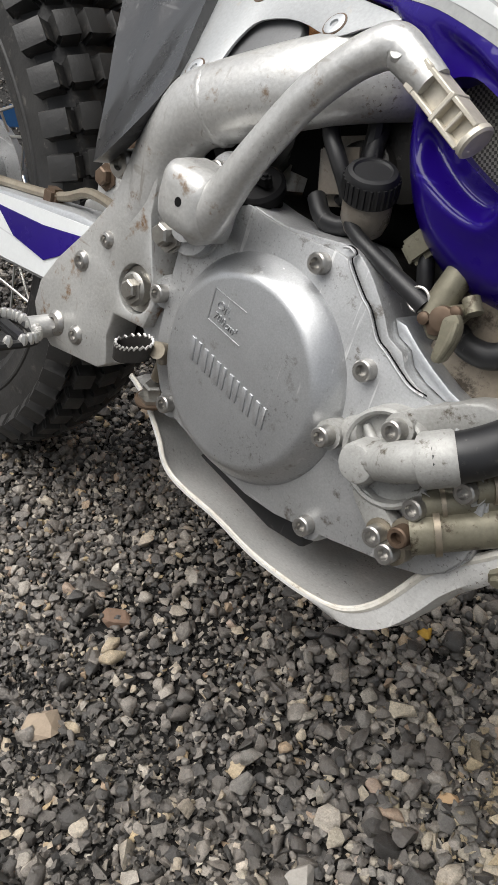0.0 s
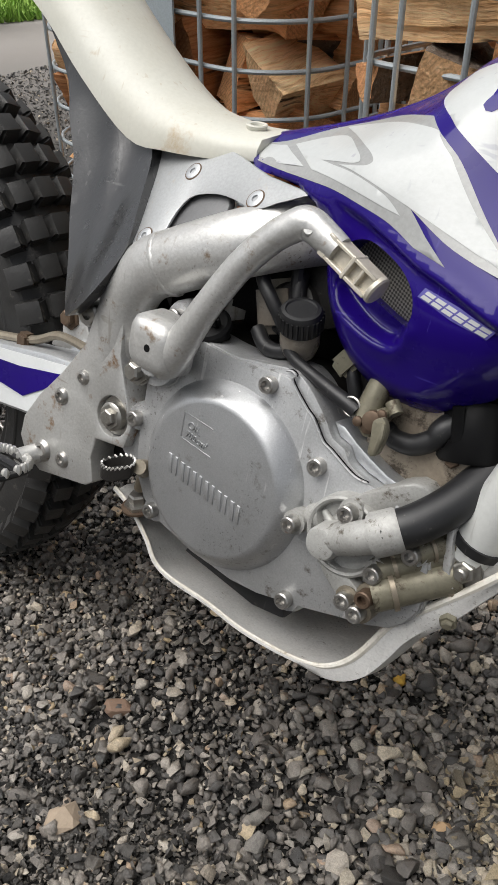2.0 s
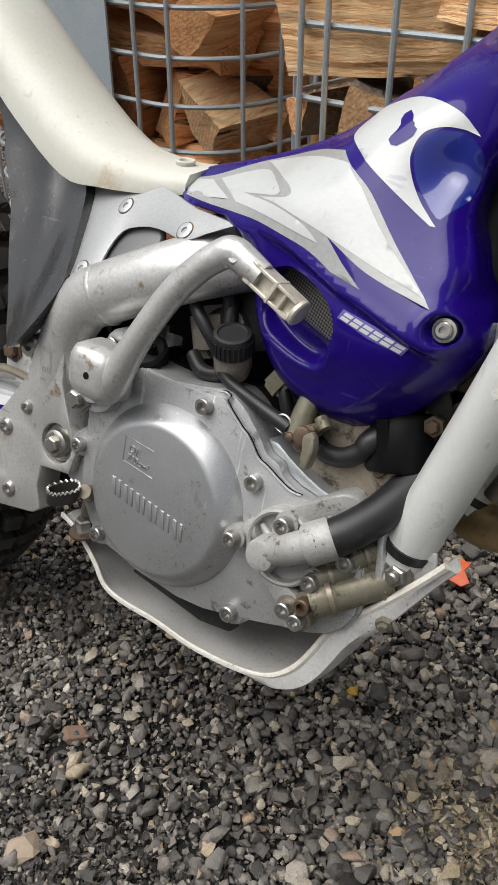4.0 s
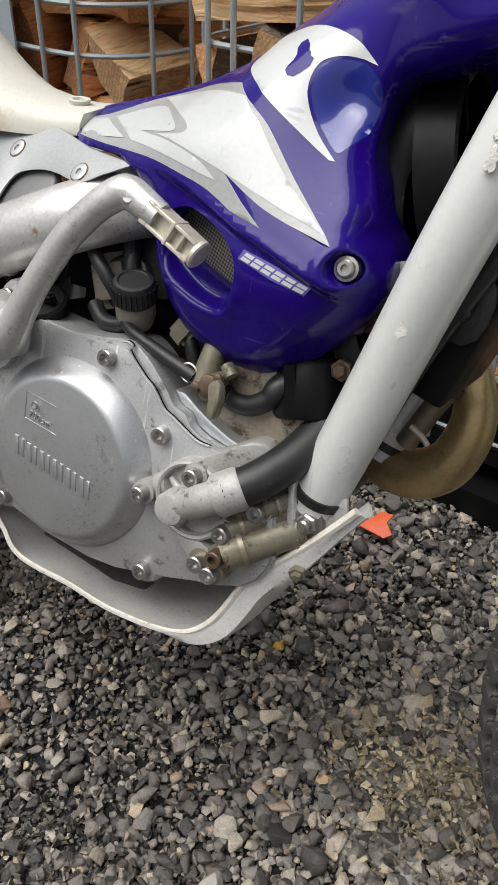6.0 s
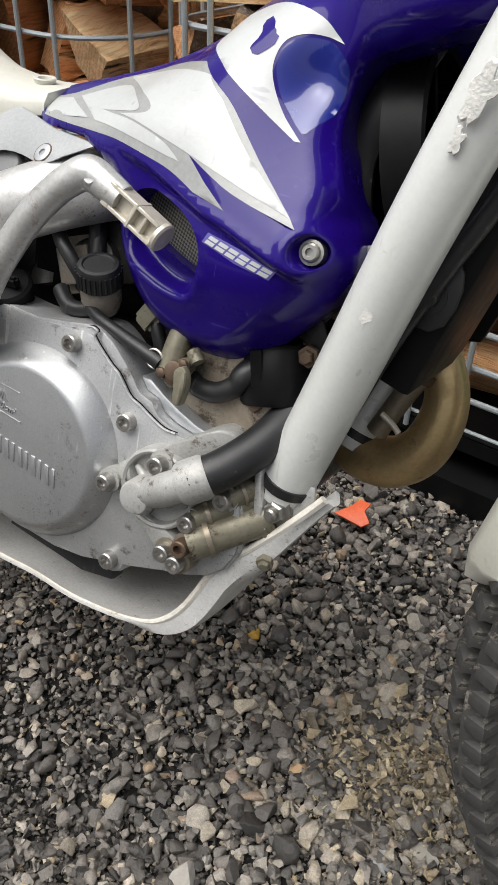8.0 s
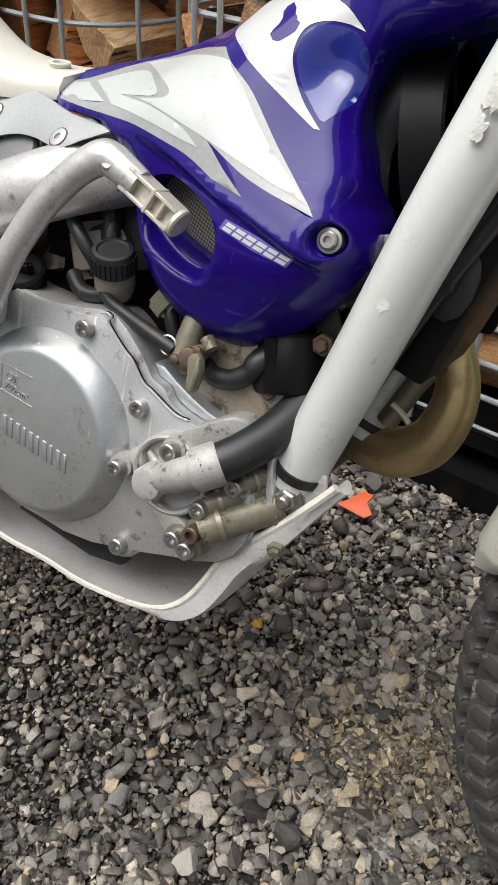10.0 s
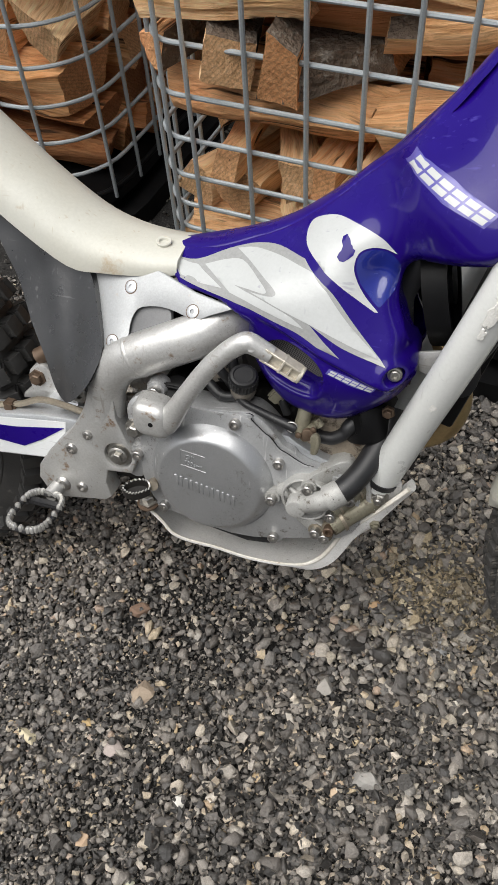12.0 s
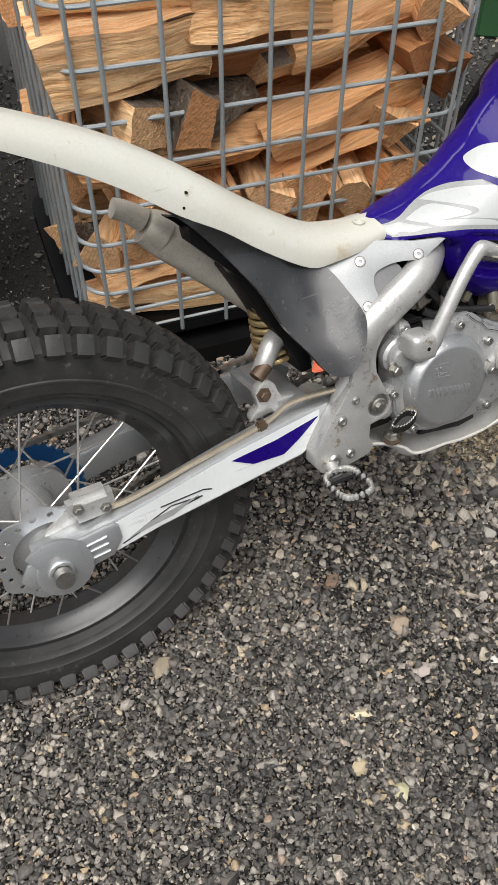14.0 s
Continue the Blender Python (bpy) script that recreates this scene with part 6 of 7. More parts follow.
def raised_text(body, origin, size, slope, height, parent):
    """Cast lettering standing out of the cover's face."""
    cu = bpy.data.curves.new("lettering", "FONT")
    cu.body, cu.size, cu.extrude, cu.resolution_u = body, size, height, 2
    tmp = bpy.data.objects.new("lettering", cu)
    scene.collection.objects.link(tmp)
    me = bpy.data.meshes.new_from_object(tmp.evaluated_get(bpy.context.evaluated_depsgraph_get()))
    bpy.data.objects.remove(tmp)
    me.materials.clear()
    me.materials.append(M_COVER)
    ob = new("lettering", me)
    ob.parent = parent
    ob.matrix_local = Matrix.Translation(origin) @ Matrix.Rotation(radians(slope), 4, "Y") @ Matrix.Rotation(radians(90), 4, "X")
    return ob


FACE = -0.1525
raised_text("OIL", (-0.098, FACE, 0.4195), 0.0085, 9, 0.0007, cover)
raised_text("700cm\u00b3", (-0.0985, FACE, 0.4125), 0.0072, 9, 0.0007, cover)
for a, b in (((-0.102, 0.410), (-0.102, 0.430)), ((-0.102, 0.430), (-0.074, 0.4265)), ((-0.102, 0.410), (-0.072, 0.4055))):
    part("cast_border", sweep(bmesh.new(), [(a[0], FACE, a[1]), (b[0], FACE, b[1])], 0.0006, 6), M_COVER, cover)
for k in range(6):  # maker's name as plain raised bars
    x, z = -0.110 + 0.0125 * k, 0.3945 - 0.0024 * k
    bm = prism([(x, z), (x + 0.0035, z - 0.0006), (x + 0.0055, z - 0.0150), (x + 0.0020, z - 0.0144)], FACE - 0.0009, FACE + 0.002, 0.0004)
    part("cast_bar", bm, M_COVER, cover)
    bm = prism([(x + 0.0065, z - 0.001), (x + 0.0092, z - 0.0015), (x + 0.0102, z - 0.0155), (x + 0.0072, z - 0.0148)], FACE - 0.0009, FACE + 0.002, 0.0004)
    part("cast_bar", bm, M_COVER, cover)
M_PUMP = worn("grimy_pump_casting", (0.42, 0.42, 0.405), (0.29, 0.285, 0.265), 0.58, 0.3, spot=(0.10, 0.085, 0.065), spot_at=0.63, fine=600, coarse=34, lump=3.0, bumpy=0.2, pit=(0.06, 0.05, 0.04))
# water pump
pump = part("water_pump", turned((0.0415, -0.136, 0.395), RIGHT, [(-0.01, 0.0285), (0.009, 0.0285), (0.0125, 0.0278), (0.0135, 0.0262), (0.0125, 0.0246), (0.0070, 0.0236), (0.0065, 0.0150), (0.0090, 0.0120), (0.0090, 0.0001)], 48), M_PUMP, bike, "silver water pump cover with a raised rim")
part("pump_boss", turned((0.0335, -0.140, 0.390), RIGHT, [(0, 0.0125), (0.020, 0.0118), (0.0225, 0.0105), (0.0232, 0.0085), (0.0232, 0.0001)], 28), M_PUMP, pump)
part("pump_outlet", tube([(0.036, -0.151, 0.392), (0.046, -0.155, 0.398), (0.058, -0.159, 0.406), (0.070, -0.158, 0.414)], [0.0105, 0.0112, 0.0112, 0.0112], 18), M_PUMP, pump)
part("pump_web", prism([(0.030, 0.372), (0.052, 0.370), (0.074, 0.356), (0.066, 0.347), (0.052, 0.350), (0.034, 0.362)], -0.148, -0.136, 0.003, round_it=2), M_PUMP, pump)
for a, b, r in (((0.010, -0.137, 0.392), (0.022, -0.138, 0.398), 0.0085), ((0.022, -0.1435, 0.404), (0.030, -0.1455, 0.399), 0.0024), ((0.034, -0.1435, 0.372), (0.037, -0.1455, 0.380), 0.0024)):
    part("cast_rib", tube([a, Vector(a).lerp(Vector(b), 0.5), b], [r, r * 1.15, r * 1.4], 18, per=2), M_PUMP, pump)
part("cast_wedge", prism([(0.0400, 0.4230), (0.0480, 0.4100), (0.0620, 0.4120), (0.0860, 0.4220), (0.0840, 0.4400), (0.0720, 0.4440), (0.0560, 0.4350)], -0.1480, -0.120, 0.004, lambda x, z: 0.50 * (x - 0.044), 2), M_PUMP, pump, sharp=50)
for x, z, y in ((0.0036, 0.3875, -0.149), (0.0436, 0.4155, -0.152), (0.0562, 0.3556, -0.150), (0.0718, 0.3678, -0.155), (0.0669, 0.3514, -0.150), (0.0879, 0.4029, -0.140), (0.0707, 0.3835, -0.150)):
    part("bolt_boss", turned((x, y + 0.035, z), RIGHT, [(0, 0.0095), (0.034, 0.0088), (0.035, 0.0001)], 14), M_PUMP if z > 0.38 else M_BRASS, pump)
    socket_bolt((x, y, z), RIGHT, 0.006, 0.006, pump, M_RUST if 0.36 < z < 0.37 else M_BOLT)
part("hose_clamp", tube([(0.0655, -0.1595, 0.4115), (0.0670, -0.1590, 0.4125), (0.0775, -0.1535, 0.4195), (0.0790, -0.1525, 0.4205)], [0.0136, 0.0146, 0.0146, 0.0136], 24, per=1), M_PUMP, bike, "steel hose clamp")
part("water_hose", tube([(0.070, -0.159, 0.415), (0.085, -0.147, 0.425), (0.099, -0.125, 0.441), (0.108, -0.100, 0.463), (0.112, -0.08, 0.49)], 0.0132, 20), M_HOSE, bike, "thick black rubber water hose")
for p, q, r in (((0.0718, -0.150, 0.3678), (0.112, -0.118, 0.392), 0.0125), ((0.0707, -0.146, 0.3835), (0.100, -0.122, 0.402), 0.0085), ((0.0879, -0.136, 0.4029), (0.112, -0.110, 0.418), 0.0085)):
    p, q = Vector(p), Vector(q)
    pipe = part("coolant_pipe", tube([p, p.lerp(q, 0.5), q], [r, r * 0.95, r * 0.95], 18, per=2), M_OLIVE, bike, "oily olive-stained casting")
    part("pipe_collar", tube([p.lerp(q, 0.22), p.lerp(q, 0.28)], r * 1.14, 18, per=1), M_BRASS, pipe)
part("overflow_hose", tube([(0.112, -0.118, 0.402), (0.104, -0.120, 0.380), (0.101, -0.112, 0.364)], 0.0035, 10), M_HOSE, bike, "thin black overflow hose")
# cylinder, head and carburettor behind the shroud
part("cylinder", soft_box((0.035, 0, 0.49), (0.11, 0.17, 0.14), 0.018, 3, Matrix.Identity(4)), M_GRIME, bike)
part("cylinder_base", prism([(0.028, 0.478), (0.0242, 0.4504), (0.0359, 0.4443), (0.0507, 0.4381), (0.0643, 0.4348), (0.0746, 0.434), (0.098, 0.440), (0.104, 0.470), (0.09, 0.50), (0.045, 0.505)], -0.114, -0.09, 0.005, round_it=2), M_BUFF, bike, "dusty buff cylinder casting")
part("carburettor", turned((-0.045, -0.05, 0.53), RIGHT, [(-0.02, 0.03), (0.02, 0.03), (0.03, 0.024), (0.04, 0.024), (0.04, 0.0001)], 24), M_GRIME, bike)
# plain black block fills the bay, standing in for its shade
part("bay_shade_block", soft_box((-0.06, -0.02, 0.525), (0.19, 0.11, 0.10), 0.02, 2), M_BLACK, bike)
cup_at, cup_up = Vector((-0.043, -0.118, 0.508)), Vector((0.10, -0.42, 0.90)).normalized()
cap = part("breather_cap", turned(cup_at, cup_up, [(0.0, 0.0125), (0.001, 0.0150), (0.014, 0.0150), (0.0165, 0.0135), (0.0170, 0.0110), (0.0160, 0.0100), (0.0160, 0.0001)], 36), M_HOSE, bike, "black ribbed screw cap")
side_a = cup_up.orthogonal().normalized()
side_b = cup_up.cross(side_a)
for k in range(26):
    d = side_a * math.cos(2 * math.pi * k / 26) + side_b * math.sin(2 * math.pi * k / 26)
    part("rib", sweep(bmesh.new(), [cup_at + d * 0.0150 + cup_up * 0.002, cup_at + d * 0.0150 + cup_up * 0.0135], 0.0011, 5), M_HOSE, cap)
part("fluid_cup", turned(cup_at, -cup_up, [(-0.002, 0.0125), (0.002, 0.0140), (0.012, 0.0140), (0.020, 0.0115), (0.024, 0.006), (0.024, 0.0001)], 28), M_CLEARCUP, bike, "murky plastic fluid cup")
part("control_cable", tube([(-0.046, -0.122, 0.492), (-0.0357, -0.127, 0.4885), (-0.0184, -0.128, 0.4832), (-0.0018, -0.129, 0.4786), (0.0146, -0.130, 0.4745), (0.0200, -0.130, 0.4725)], [0.0042, 0.0042, 0.0044, 0.0050, 0.0056, 0.0056], 12), M_HOSE, bike, "black fuel hose running to the tap")
part("carburettor_bowl", soft_box((0, 0, 0), (0.040, 0.030, 0.040), 0.007, 2, Matrix.Translation((-0.078, -0.088, 0.512)) @ Matrix.Rotation(radians(-18), 4, "Y")), M_CLEARCUP, bike, "dull grey carburettor bowl")
for pts, r in (([(-0.092, -0.106, 0.548), (-0.086, -0.112, 0.532), (-0.074, -0.114, 0.520), (-0.064, -0.112, 0.508), (-0.060, -0.104, 0.494)], 0.0052), ([(-0.084, -0.108, 0.494), (-0.070, -0.114, 0.486), (-0.055, -0.114, 0.487), (-0.042, -0.108, 0.498)], 0.0058), ([(-0.010, -0.100, 0.500), (-0.002, -0.104, 0.486), (0.004, -0.104, 0.472)], 0.0050)):
    part("vent_hose", tube(pts, r, 12), M_HOSE, bike, "black rubber vent hose in the engine bay")
part("choke_knob", soft_box((0, 0, 0), (0.016, 0.012, 0.020), 0.003, 2, Matrix.Translation((-0.008, -0.105, 0.494)) @ Matrix.Rotation(radians(35), 4, "Y")), M_OLIVE, bike, "small tarnished fitting below the tank")
part("breather_hose", tube([(-0.075, -0.06, 0.56), (-0.068, -0.09, 0.545), (-0.060, -0.10, 0.515), (-0.055, -0.095, 0.49)], 0.006, 12), M_HOSE, bike)
tap = part("fuel_tap", prism([(0.0192, 0.4684), (0.0204, 0.4726), (0.0289, 0.4765), (0.0382, 0.4822), (0.0422, 0.4801), (0.0417, 0.4756), (0.0337, 0.4599), (0.0292, 0.4588), (0.0216, 0.4656)], -0.133, -0.118, 0.0022), M_OLIVE, bike, "tarnished metal fuel tap under the tank")
part("tap_pipe", tube([(0.0255, -0.126, 0.470), (0.0258, -0.124, 0.481), (0.0275, -0.120, 0.496)], [0.0090, 0.0082, 0.0078], 16), M_OLIVE, tap)
part("tap_plate", prism([(0.0228, 0.4694), (0.0300, 0.4742), (0.0396, 0.4809), (0.0415, 0.4788), (0.0409, 0.4756), (0.0347, 0.4629), (0.0295, 0.4616)], -0.1348, -0.132, 0.0008), M_RUST, tap, "rusty face of the tap")
part("tap_boss", turned((0.0345, -0.134, 0.4725), (0.1, -1, 0.1), [(0, 0.0070), (0.004, 0.0066), (0.0045, 0.0055), (0.0045, 0.0001)], 18), M_RUST, tap)
part("lever", prism([(0.0395, 0.4765), (0.0445, 0.4800), (0.0484, 0.4758), (0.0497, 0.4691), (0.0479, 0.4567), (0.0442, 0.4537), (0.0406, 0.4552), (0.0401, 0.4652), (0.0390, 0.4728)], -0.1445, -0.1395, 0.0020, round_it=2), M_OLIVE, tap, "dull ribbed tap lever")
part("lever_rib", tube([(0.0465, -0.1450, 0.4770), (0.0475, -0.1462, 0.4680), (0.0452, -0.1450, 0.4560)], [0.0016, 0.0022, 0.0014], 8), M_OLIVE, tap)
for x, z in ((0.0245, 0.4685), (0.0395, 0.4785)):
    part("screw_head", turned((x, -0.1345, z), RIGHT, [(0, 0.0036), (0.002, 0.0034), (0.003, 0.0018), (0.003, 0.0001)], 12), M_RUST, tap)
part("tank_nipple", tube([(0.040, -0.126, 0.486), (0.046, -0.128, 0.480)], 0.0048, 12, per=1), M_OLIVE, bike, "tarnished fuel nipple under the tank")
coil_axis = Vector((-0.25, 0.15, 1)).normalized()
coil = part("ignition_coil", turned((0.093, -0.098, 0.459), coil_axis, [(0, 0.014), (0.001, 0.0235), (0.004, 0.0255), (0.036, 0.0255), (0.040, 0.023), (0.041, 0.012), (0.041, 0.0001)], 32), M_BLACK, bike, "black ignition coil under the shroud")
part("coil_nose", tube([(0.080, -0.108, 0.484), (0.0739, -0.115, 0.4775), (0.0700, -0.117, 0.4700), (0.0602, -0.118, 0.4625), (0.0514, -0.118, 0.4605), (0.0433, -0.117, 0.4610), (0.036, -0.114, 0.464)], [0.0105, 0.0085, 0.0074, 0.0072, 0.0070, 0.0068, 0.0066], 14), M_HOSE, coil)
part("coil_plate", prism([(0.092, 0.522), (0.110, 0.527), (0.118, 0.512), (0.110, 0.480), (0.102, 0.478), (0.105, 0.505), (0.090, 0.512)], -0.100, -0.097, 0.001), M_GRIME, coil, "dull coil bracket")
part("coil_label", soft_box((0, 0, 0), (0.008, 0.002, 0.024), 0.0008, 1, Matrix.Translation((0.083, -0.120, 0.486)) @ Matrix.Rotation(radians(-14), 4, "Y")), M_BLACK, coil)
hex_bolt((0.111, -0.108, 0.500), RIGHT, 0.0048, 0.006, coil, M_RUST)
hex_bolt((0.085, -0.112, 0.461), RIGHT, 0.005, 0.005, coil, M_RUST)
part("oil_filler_cap", turned((-0.118, -0.118, 0.480), (0.1, -0.6, 0.8), [(-0.01, 0.0145), (0.006, 0.0145), (0.006, 0.0175), (0.012, 0.0175), (0.014, 0.0150), (0.014, 0.0001)], 28), M_BLACK, bike, "black oil filler cap")
part("cap_grip", soft_box((0, 0, 0), (0.026, 0.006, 0.010), 0.002, 2, Matrix.Translation((-0.1165, -0.129, 0.4945)) @ Matrix.Rotation(radians(37), 4, "X")), M_BLACK, bike)
part("rusty_bracket", soft_box((0.116, -0.085, 0.535), (0.022, 0.01, 0.026), 0.003), M_RUST, bike)

for pts, r in (([(-0.09, -0.085, 0.575), (-0.07, -0.095, 0.55), (-0.065, -0.098, 0.52), (-0.075, -0.095, 0.495)], 0.0055), ([(-0.06, -0.07, 0.57), (-0.045, -0.085, 0.555), (-0.03, -0.09, 0.54)], 0.0035)):
    part("cable", tube(pts, r, 10), M_HOSE, bike)
part("inlet_stub", turned((-0.070, -0.075, 0.512), (0.2, -0.9, 0.3), [(0, 0.02), (0.02, 0.02), (0.026, 0.014), (0.026, 0.0001)], 24), M_GRIME, bike)
part("spring_clip", sweep(bmesh.new(), [(0.016 + 0.0062 * math.cos(a), -0.132, 0.475 + 0.0062 * math.sin(a)) for a in np.linspace(0, 6.2, 24)], 0.0009, 6), M_SPOKE, bike)

# kick starter
kick = part("kick_lever", tube([(-0.127, -0.158, 0.462), (-0.118, -0.160, 0.467), (-0.110, -0.163, 0.476), (-0.099, -0.165, 0.495), (-0.087, -0.166, 0.516), (-0.067, -0.166, 0.547), (-0.049, -0.164, 0.568), (-0.037, -0.162, 0.578), (-0.030, -0.161, 0.5815), (-0.023, -0.160, 0.5805), (-0.004, -0.159, 0.5715)], [0.0145, 0.0150, 0.0135, 0.0112, 0.0102, 0.0100, 0.0100, 0.0104, 0.0108, 0.0104, 0.0090], 20, flat=0.9), M_FRAME, bike, "polished silver kick start lever")
boss = loft([[(-0.1285 + w * math.copysign(abs(math.cos(a)) ** 0.55, math.cos(a)) + sh, y, 0.4735 + h * math.copysign(abs(math.sin(a)) ** 0.55, math.sin(a)) - 0.15 * w * math.cos(a)) for a in (2 * math.pi * k / 32 for k in range(32))] for y, w, h, sh in ((-0.144, 0.0200, 0.0195, -0.001), (-0.146, 0.0215, 0.0210, -0.001), (-0.160, 0.0215, 0.0205, 0.0), (-0.169, 0.0205, 0.0195, 0.0), (-0.1735, 0.0180, 0.0172, 0.0), (-0.1760, 0.0145, 0.0140, 0.0), (-0.1768, 0.0090, 0.0085, 0.0))])
part("kick_boss", boss, M_FRAME, kick)
part("pin_hole", turned((-0.126, -0.1766, 0.473), RIGHT, [(-0.001, 0.0028), (0.0004, 0.0028), (0.0004, 0.0001)], 12), M_BLACK, kick)
FOOT = Matrix.Translation((-0.006, -0.159, 0.5715)) @ Matrix.Rotation(radians(26), 4, "Y")
foot_bm = turned((0.0335, 0, 0), (1, 0, 0), [(0, 0.0084), (0.0008, 0.0092), (0.0030, 0.0092), (0.0040, 0.0080), (0.0040, 0.0001)], 20)
for c, size in (((0.016, 0, 0), (0.036, 0.0045, 0.013)), ((0.016, 0, 0.0062), (0.036, 0.0140, 0.0026)), ((0.016, 0, -0.0062), (0.036, 0.0140, 0.0026)), ((-0.0035, 0, 0), (0.006, 0.0145, 0.0155)), ((0.0155, 0, 0), (0.0028, 0.0150, 0.0160)), ((0.0245, 0, 0), (0.0022, 0.0135, 0.0130))):
    box(foot_bm, c, size)
bmesh.ops.bevel(foot_bm, geom=[e for e in foot_bm.edges if len(e.link_faces) == 2 and e.calc_face_angle(0) > 1.2 and e.calc_length() > 0.002], offset=0.0006, segments=1, affect="EDGES", clamp_overlap=True)
kick_foot = part("kick_foot", foot_bm, M_KICK, kick, "ribbed pale folding foot piece", sharp=40)
kick_foot.matrix_local = FOOT
part("pivot_lug", turned((-0.022, -0.1675, 0.5795), (0.1, -1, 0.25), [(-0.004, 0.0050), (0.0, 0.0046), (0.0016, 0.0032), (0.0018, 0.0001)], 14), M_FRAME, kick)
part("kick_shaft", turned((-0.146, -0.125, 0.455), RIGHT, [(0, 0.026), (0.010, 0.026), (0.013, 0.022), (0.019, 0.021), (0.019, 0.013), (0.024, 0.013), (0.024, 0.0001)], 28), M_CAST, bike)
part("washer", turned((-0.159, -0.143, 0.441), RIGHT, [(0, 0.0115), (0.0025, 0.0115), (0.0025, 0.0001)], 20), M_STEEL, bike)
hex_bolt((-0.159, -0.146, 0.441), RIGHT, 0.0075, 0.009, bike)

# skid plate: a dished tray
SKID = [(-.192, .318), (-.160, .308), (-.138, .297), (-.124, .283), (-.105, .277), (-.06, .274), (-.02, .271), (.015, .2735), (.040, .279), (.055, .289), (.067, .304), (.076, .322), (.083, .338), (.093, .352), (.108, .368), (.125, .388), (.140, .408), (.148, .419)]
rings, skid_edge = [], []
skid_line = spline([(x, 0, z) for x, z in SKID], 4)
for i, p in enumerate(skid_line):
    t = (p.x + 0.192) / 0.340
    d = (skid_line[min(i + 1, len(skid_line) - 1)] - skid_line[max(i - 1, 0)]).normalized()
    up = Vector((-d.z, 0, d.x))
    wide = 0.129 * (0.90 + 0.10 * smoothstep(0, 0.2, t)) * (1 - 0.05 * smoothstep(0.75, 1, t))
    wave = 0.0016 * noise.noise(Vector((p.x * 22, 3.0, 1.0)))
    tall = 0.0035 + 0.0100 * smoothstep(0.62, 0.76, t) - 0.0115 * smoothstep(0.80, 1, t)  # side wall, fading out at the tip
    low = 0.003 + 0.005 * smoothstep(0, 0.2, t) + 0.006 * smoothstep(0.6, 0.8, t) - 0.011 * smoothstep(0.82, 1, t)
    far = wide * (1 - 1.84 * smoothstep(0.62, 0.90, t))  # the floor narrows to a strip along the wall
    e = min(0.03, (far + wide) * 0.38)
    sec = [(-wide, 0.0018), (-wide - 0.0024, 0.0006), (-wide - 0.0022, -0.0016), (-wide + 0.0005, -tall), (-wide + 0.4 * e, -low - 0.003), (-wide + e, -low - 0.004), (far - e, -low - 0.004), (far - e / 3, -low * 0.7 - 0.002), (far, -0.002), (far - 0.001, 0.001), (far - e / 3, -low * 0.7 + 0.002), (far - e, -low), (-wide + e, -low), (-wide + 0.46 * e, -low + 0.0025), (-wide + 0.16 * e, -min(0.0045, tall)), (-wide + 0.0018, 0.0008)]
    rings.append([p + up * (n + wave) + Vector((0, y, 0)) for y, n in sec])
    skid_edge.append(p + up * (0.0012 + wave) + Vector((0, -wide - 0.0010, 0)))
part("skid_plate", loft(rings), M_SKID, bike, "scratched alloy skid plate under the engine", sharp=40)
part("worn_edge", sweep(bmesh.new(), skid_edge, [0.0014 + 0.0014 * smoothstep(0.02, 0.07, p.x) for p in skid_edge], 8), M_FLAKE, bike, "worn pale rim of the skid plate")
hex_bolt((0.118, -0.126, 0.362), (0.3, -1, -0.4), 0.0040, 0.004, bike, M_OLIVE)
part("rubber_pad", prism([(-0.105, 0.300), (-0.03, 0.288), (0.0, 0.292), (-0.005, 0.312), (-0.09, 0.318)], -0.120, -0.104, 0.003), M_HOSE, bike)

# footrest and brake pedal
peg = []
for k in range(32):
    a = 2 * math.pi * k / 32
    cx, cy = math.cos(a), math.sin(a)
    peg.append(Vector((-0.272 + 0.024 * math.copysign(abs(cx) ** 0.6, cx), -0.190 + 0.034 * math.copysign(abs(cy) ** 0.6, cy), 0.322)))
footpeg = part("footpeg", sweep(bmesh.new(), peg + peg[:1], 0.0034, 8), M_HOSE, bike, "toothed steel footpeg")
for k, p in enumerate(peg):
    part("tooth", turned(p, (0, 0, 1), [(0, 0.0038), (0.005, 0.0036), (0.0075, 0.002), (0.0075, 0.0001)], 7), M_PEG, footpeg)
part("peg_mount", tube([(-0.268, -0.135, 0.325), (-0.272, -0.158, 0.322)], 0.009, 12, per=1), M_FRAME, bike)
part("peg_bar", soft_box((-0.272, -0.170, 0.320), (0.040, 0.012, 0.006), 0.002), M_HOSE, footpeg)
loop = spline([(-0.1685, -0.164, 0.3585), (-0.156, -0.167, 0.3610), (-0.144, -0.166, 0.3665), (-0.134, -0.161, 0.3725), (-0.140, -0.151, 0.3740), (-0.150, -0.148, 0.3735), (-0.166, -0.148, 0.3665), (-0.178, -0.154, 0.3580)], 5, True)
mid = sum(loop, Vector()) / len(loop)
loop, tray = [mid + (p - mid) * 0.82 for p in loop], bmesh.new()
walls = [[tray.verts.new(mid + (p - mid) * k + Vector((0, 0, dz + (0.0016 if dz > -0.001 and i % 2 else 0)))) for i, p in enumerate(loop)] for k, dz in ((1.0, -0.009), (1.06, 0.0), (0.93, 0.0), (0.90, -0.007))]
for low, high in zip(walls[:-1], walls[1:]):
    for k in range(len(loop)):
        tray.faces.new((low[k], low[(k + 1) % len(loop)], high[(k + 1) % len(loop)], high[k]))
tray.faces.new(walls[-1])
tray.faces.new(list(reversed(walls[0])))
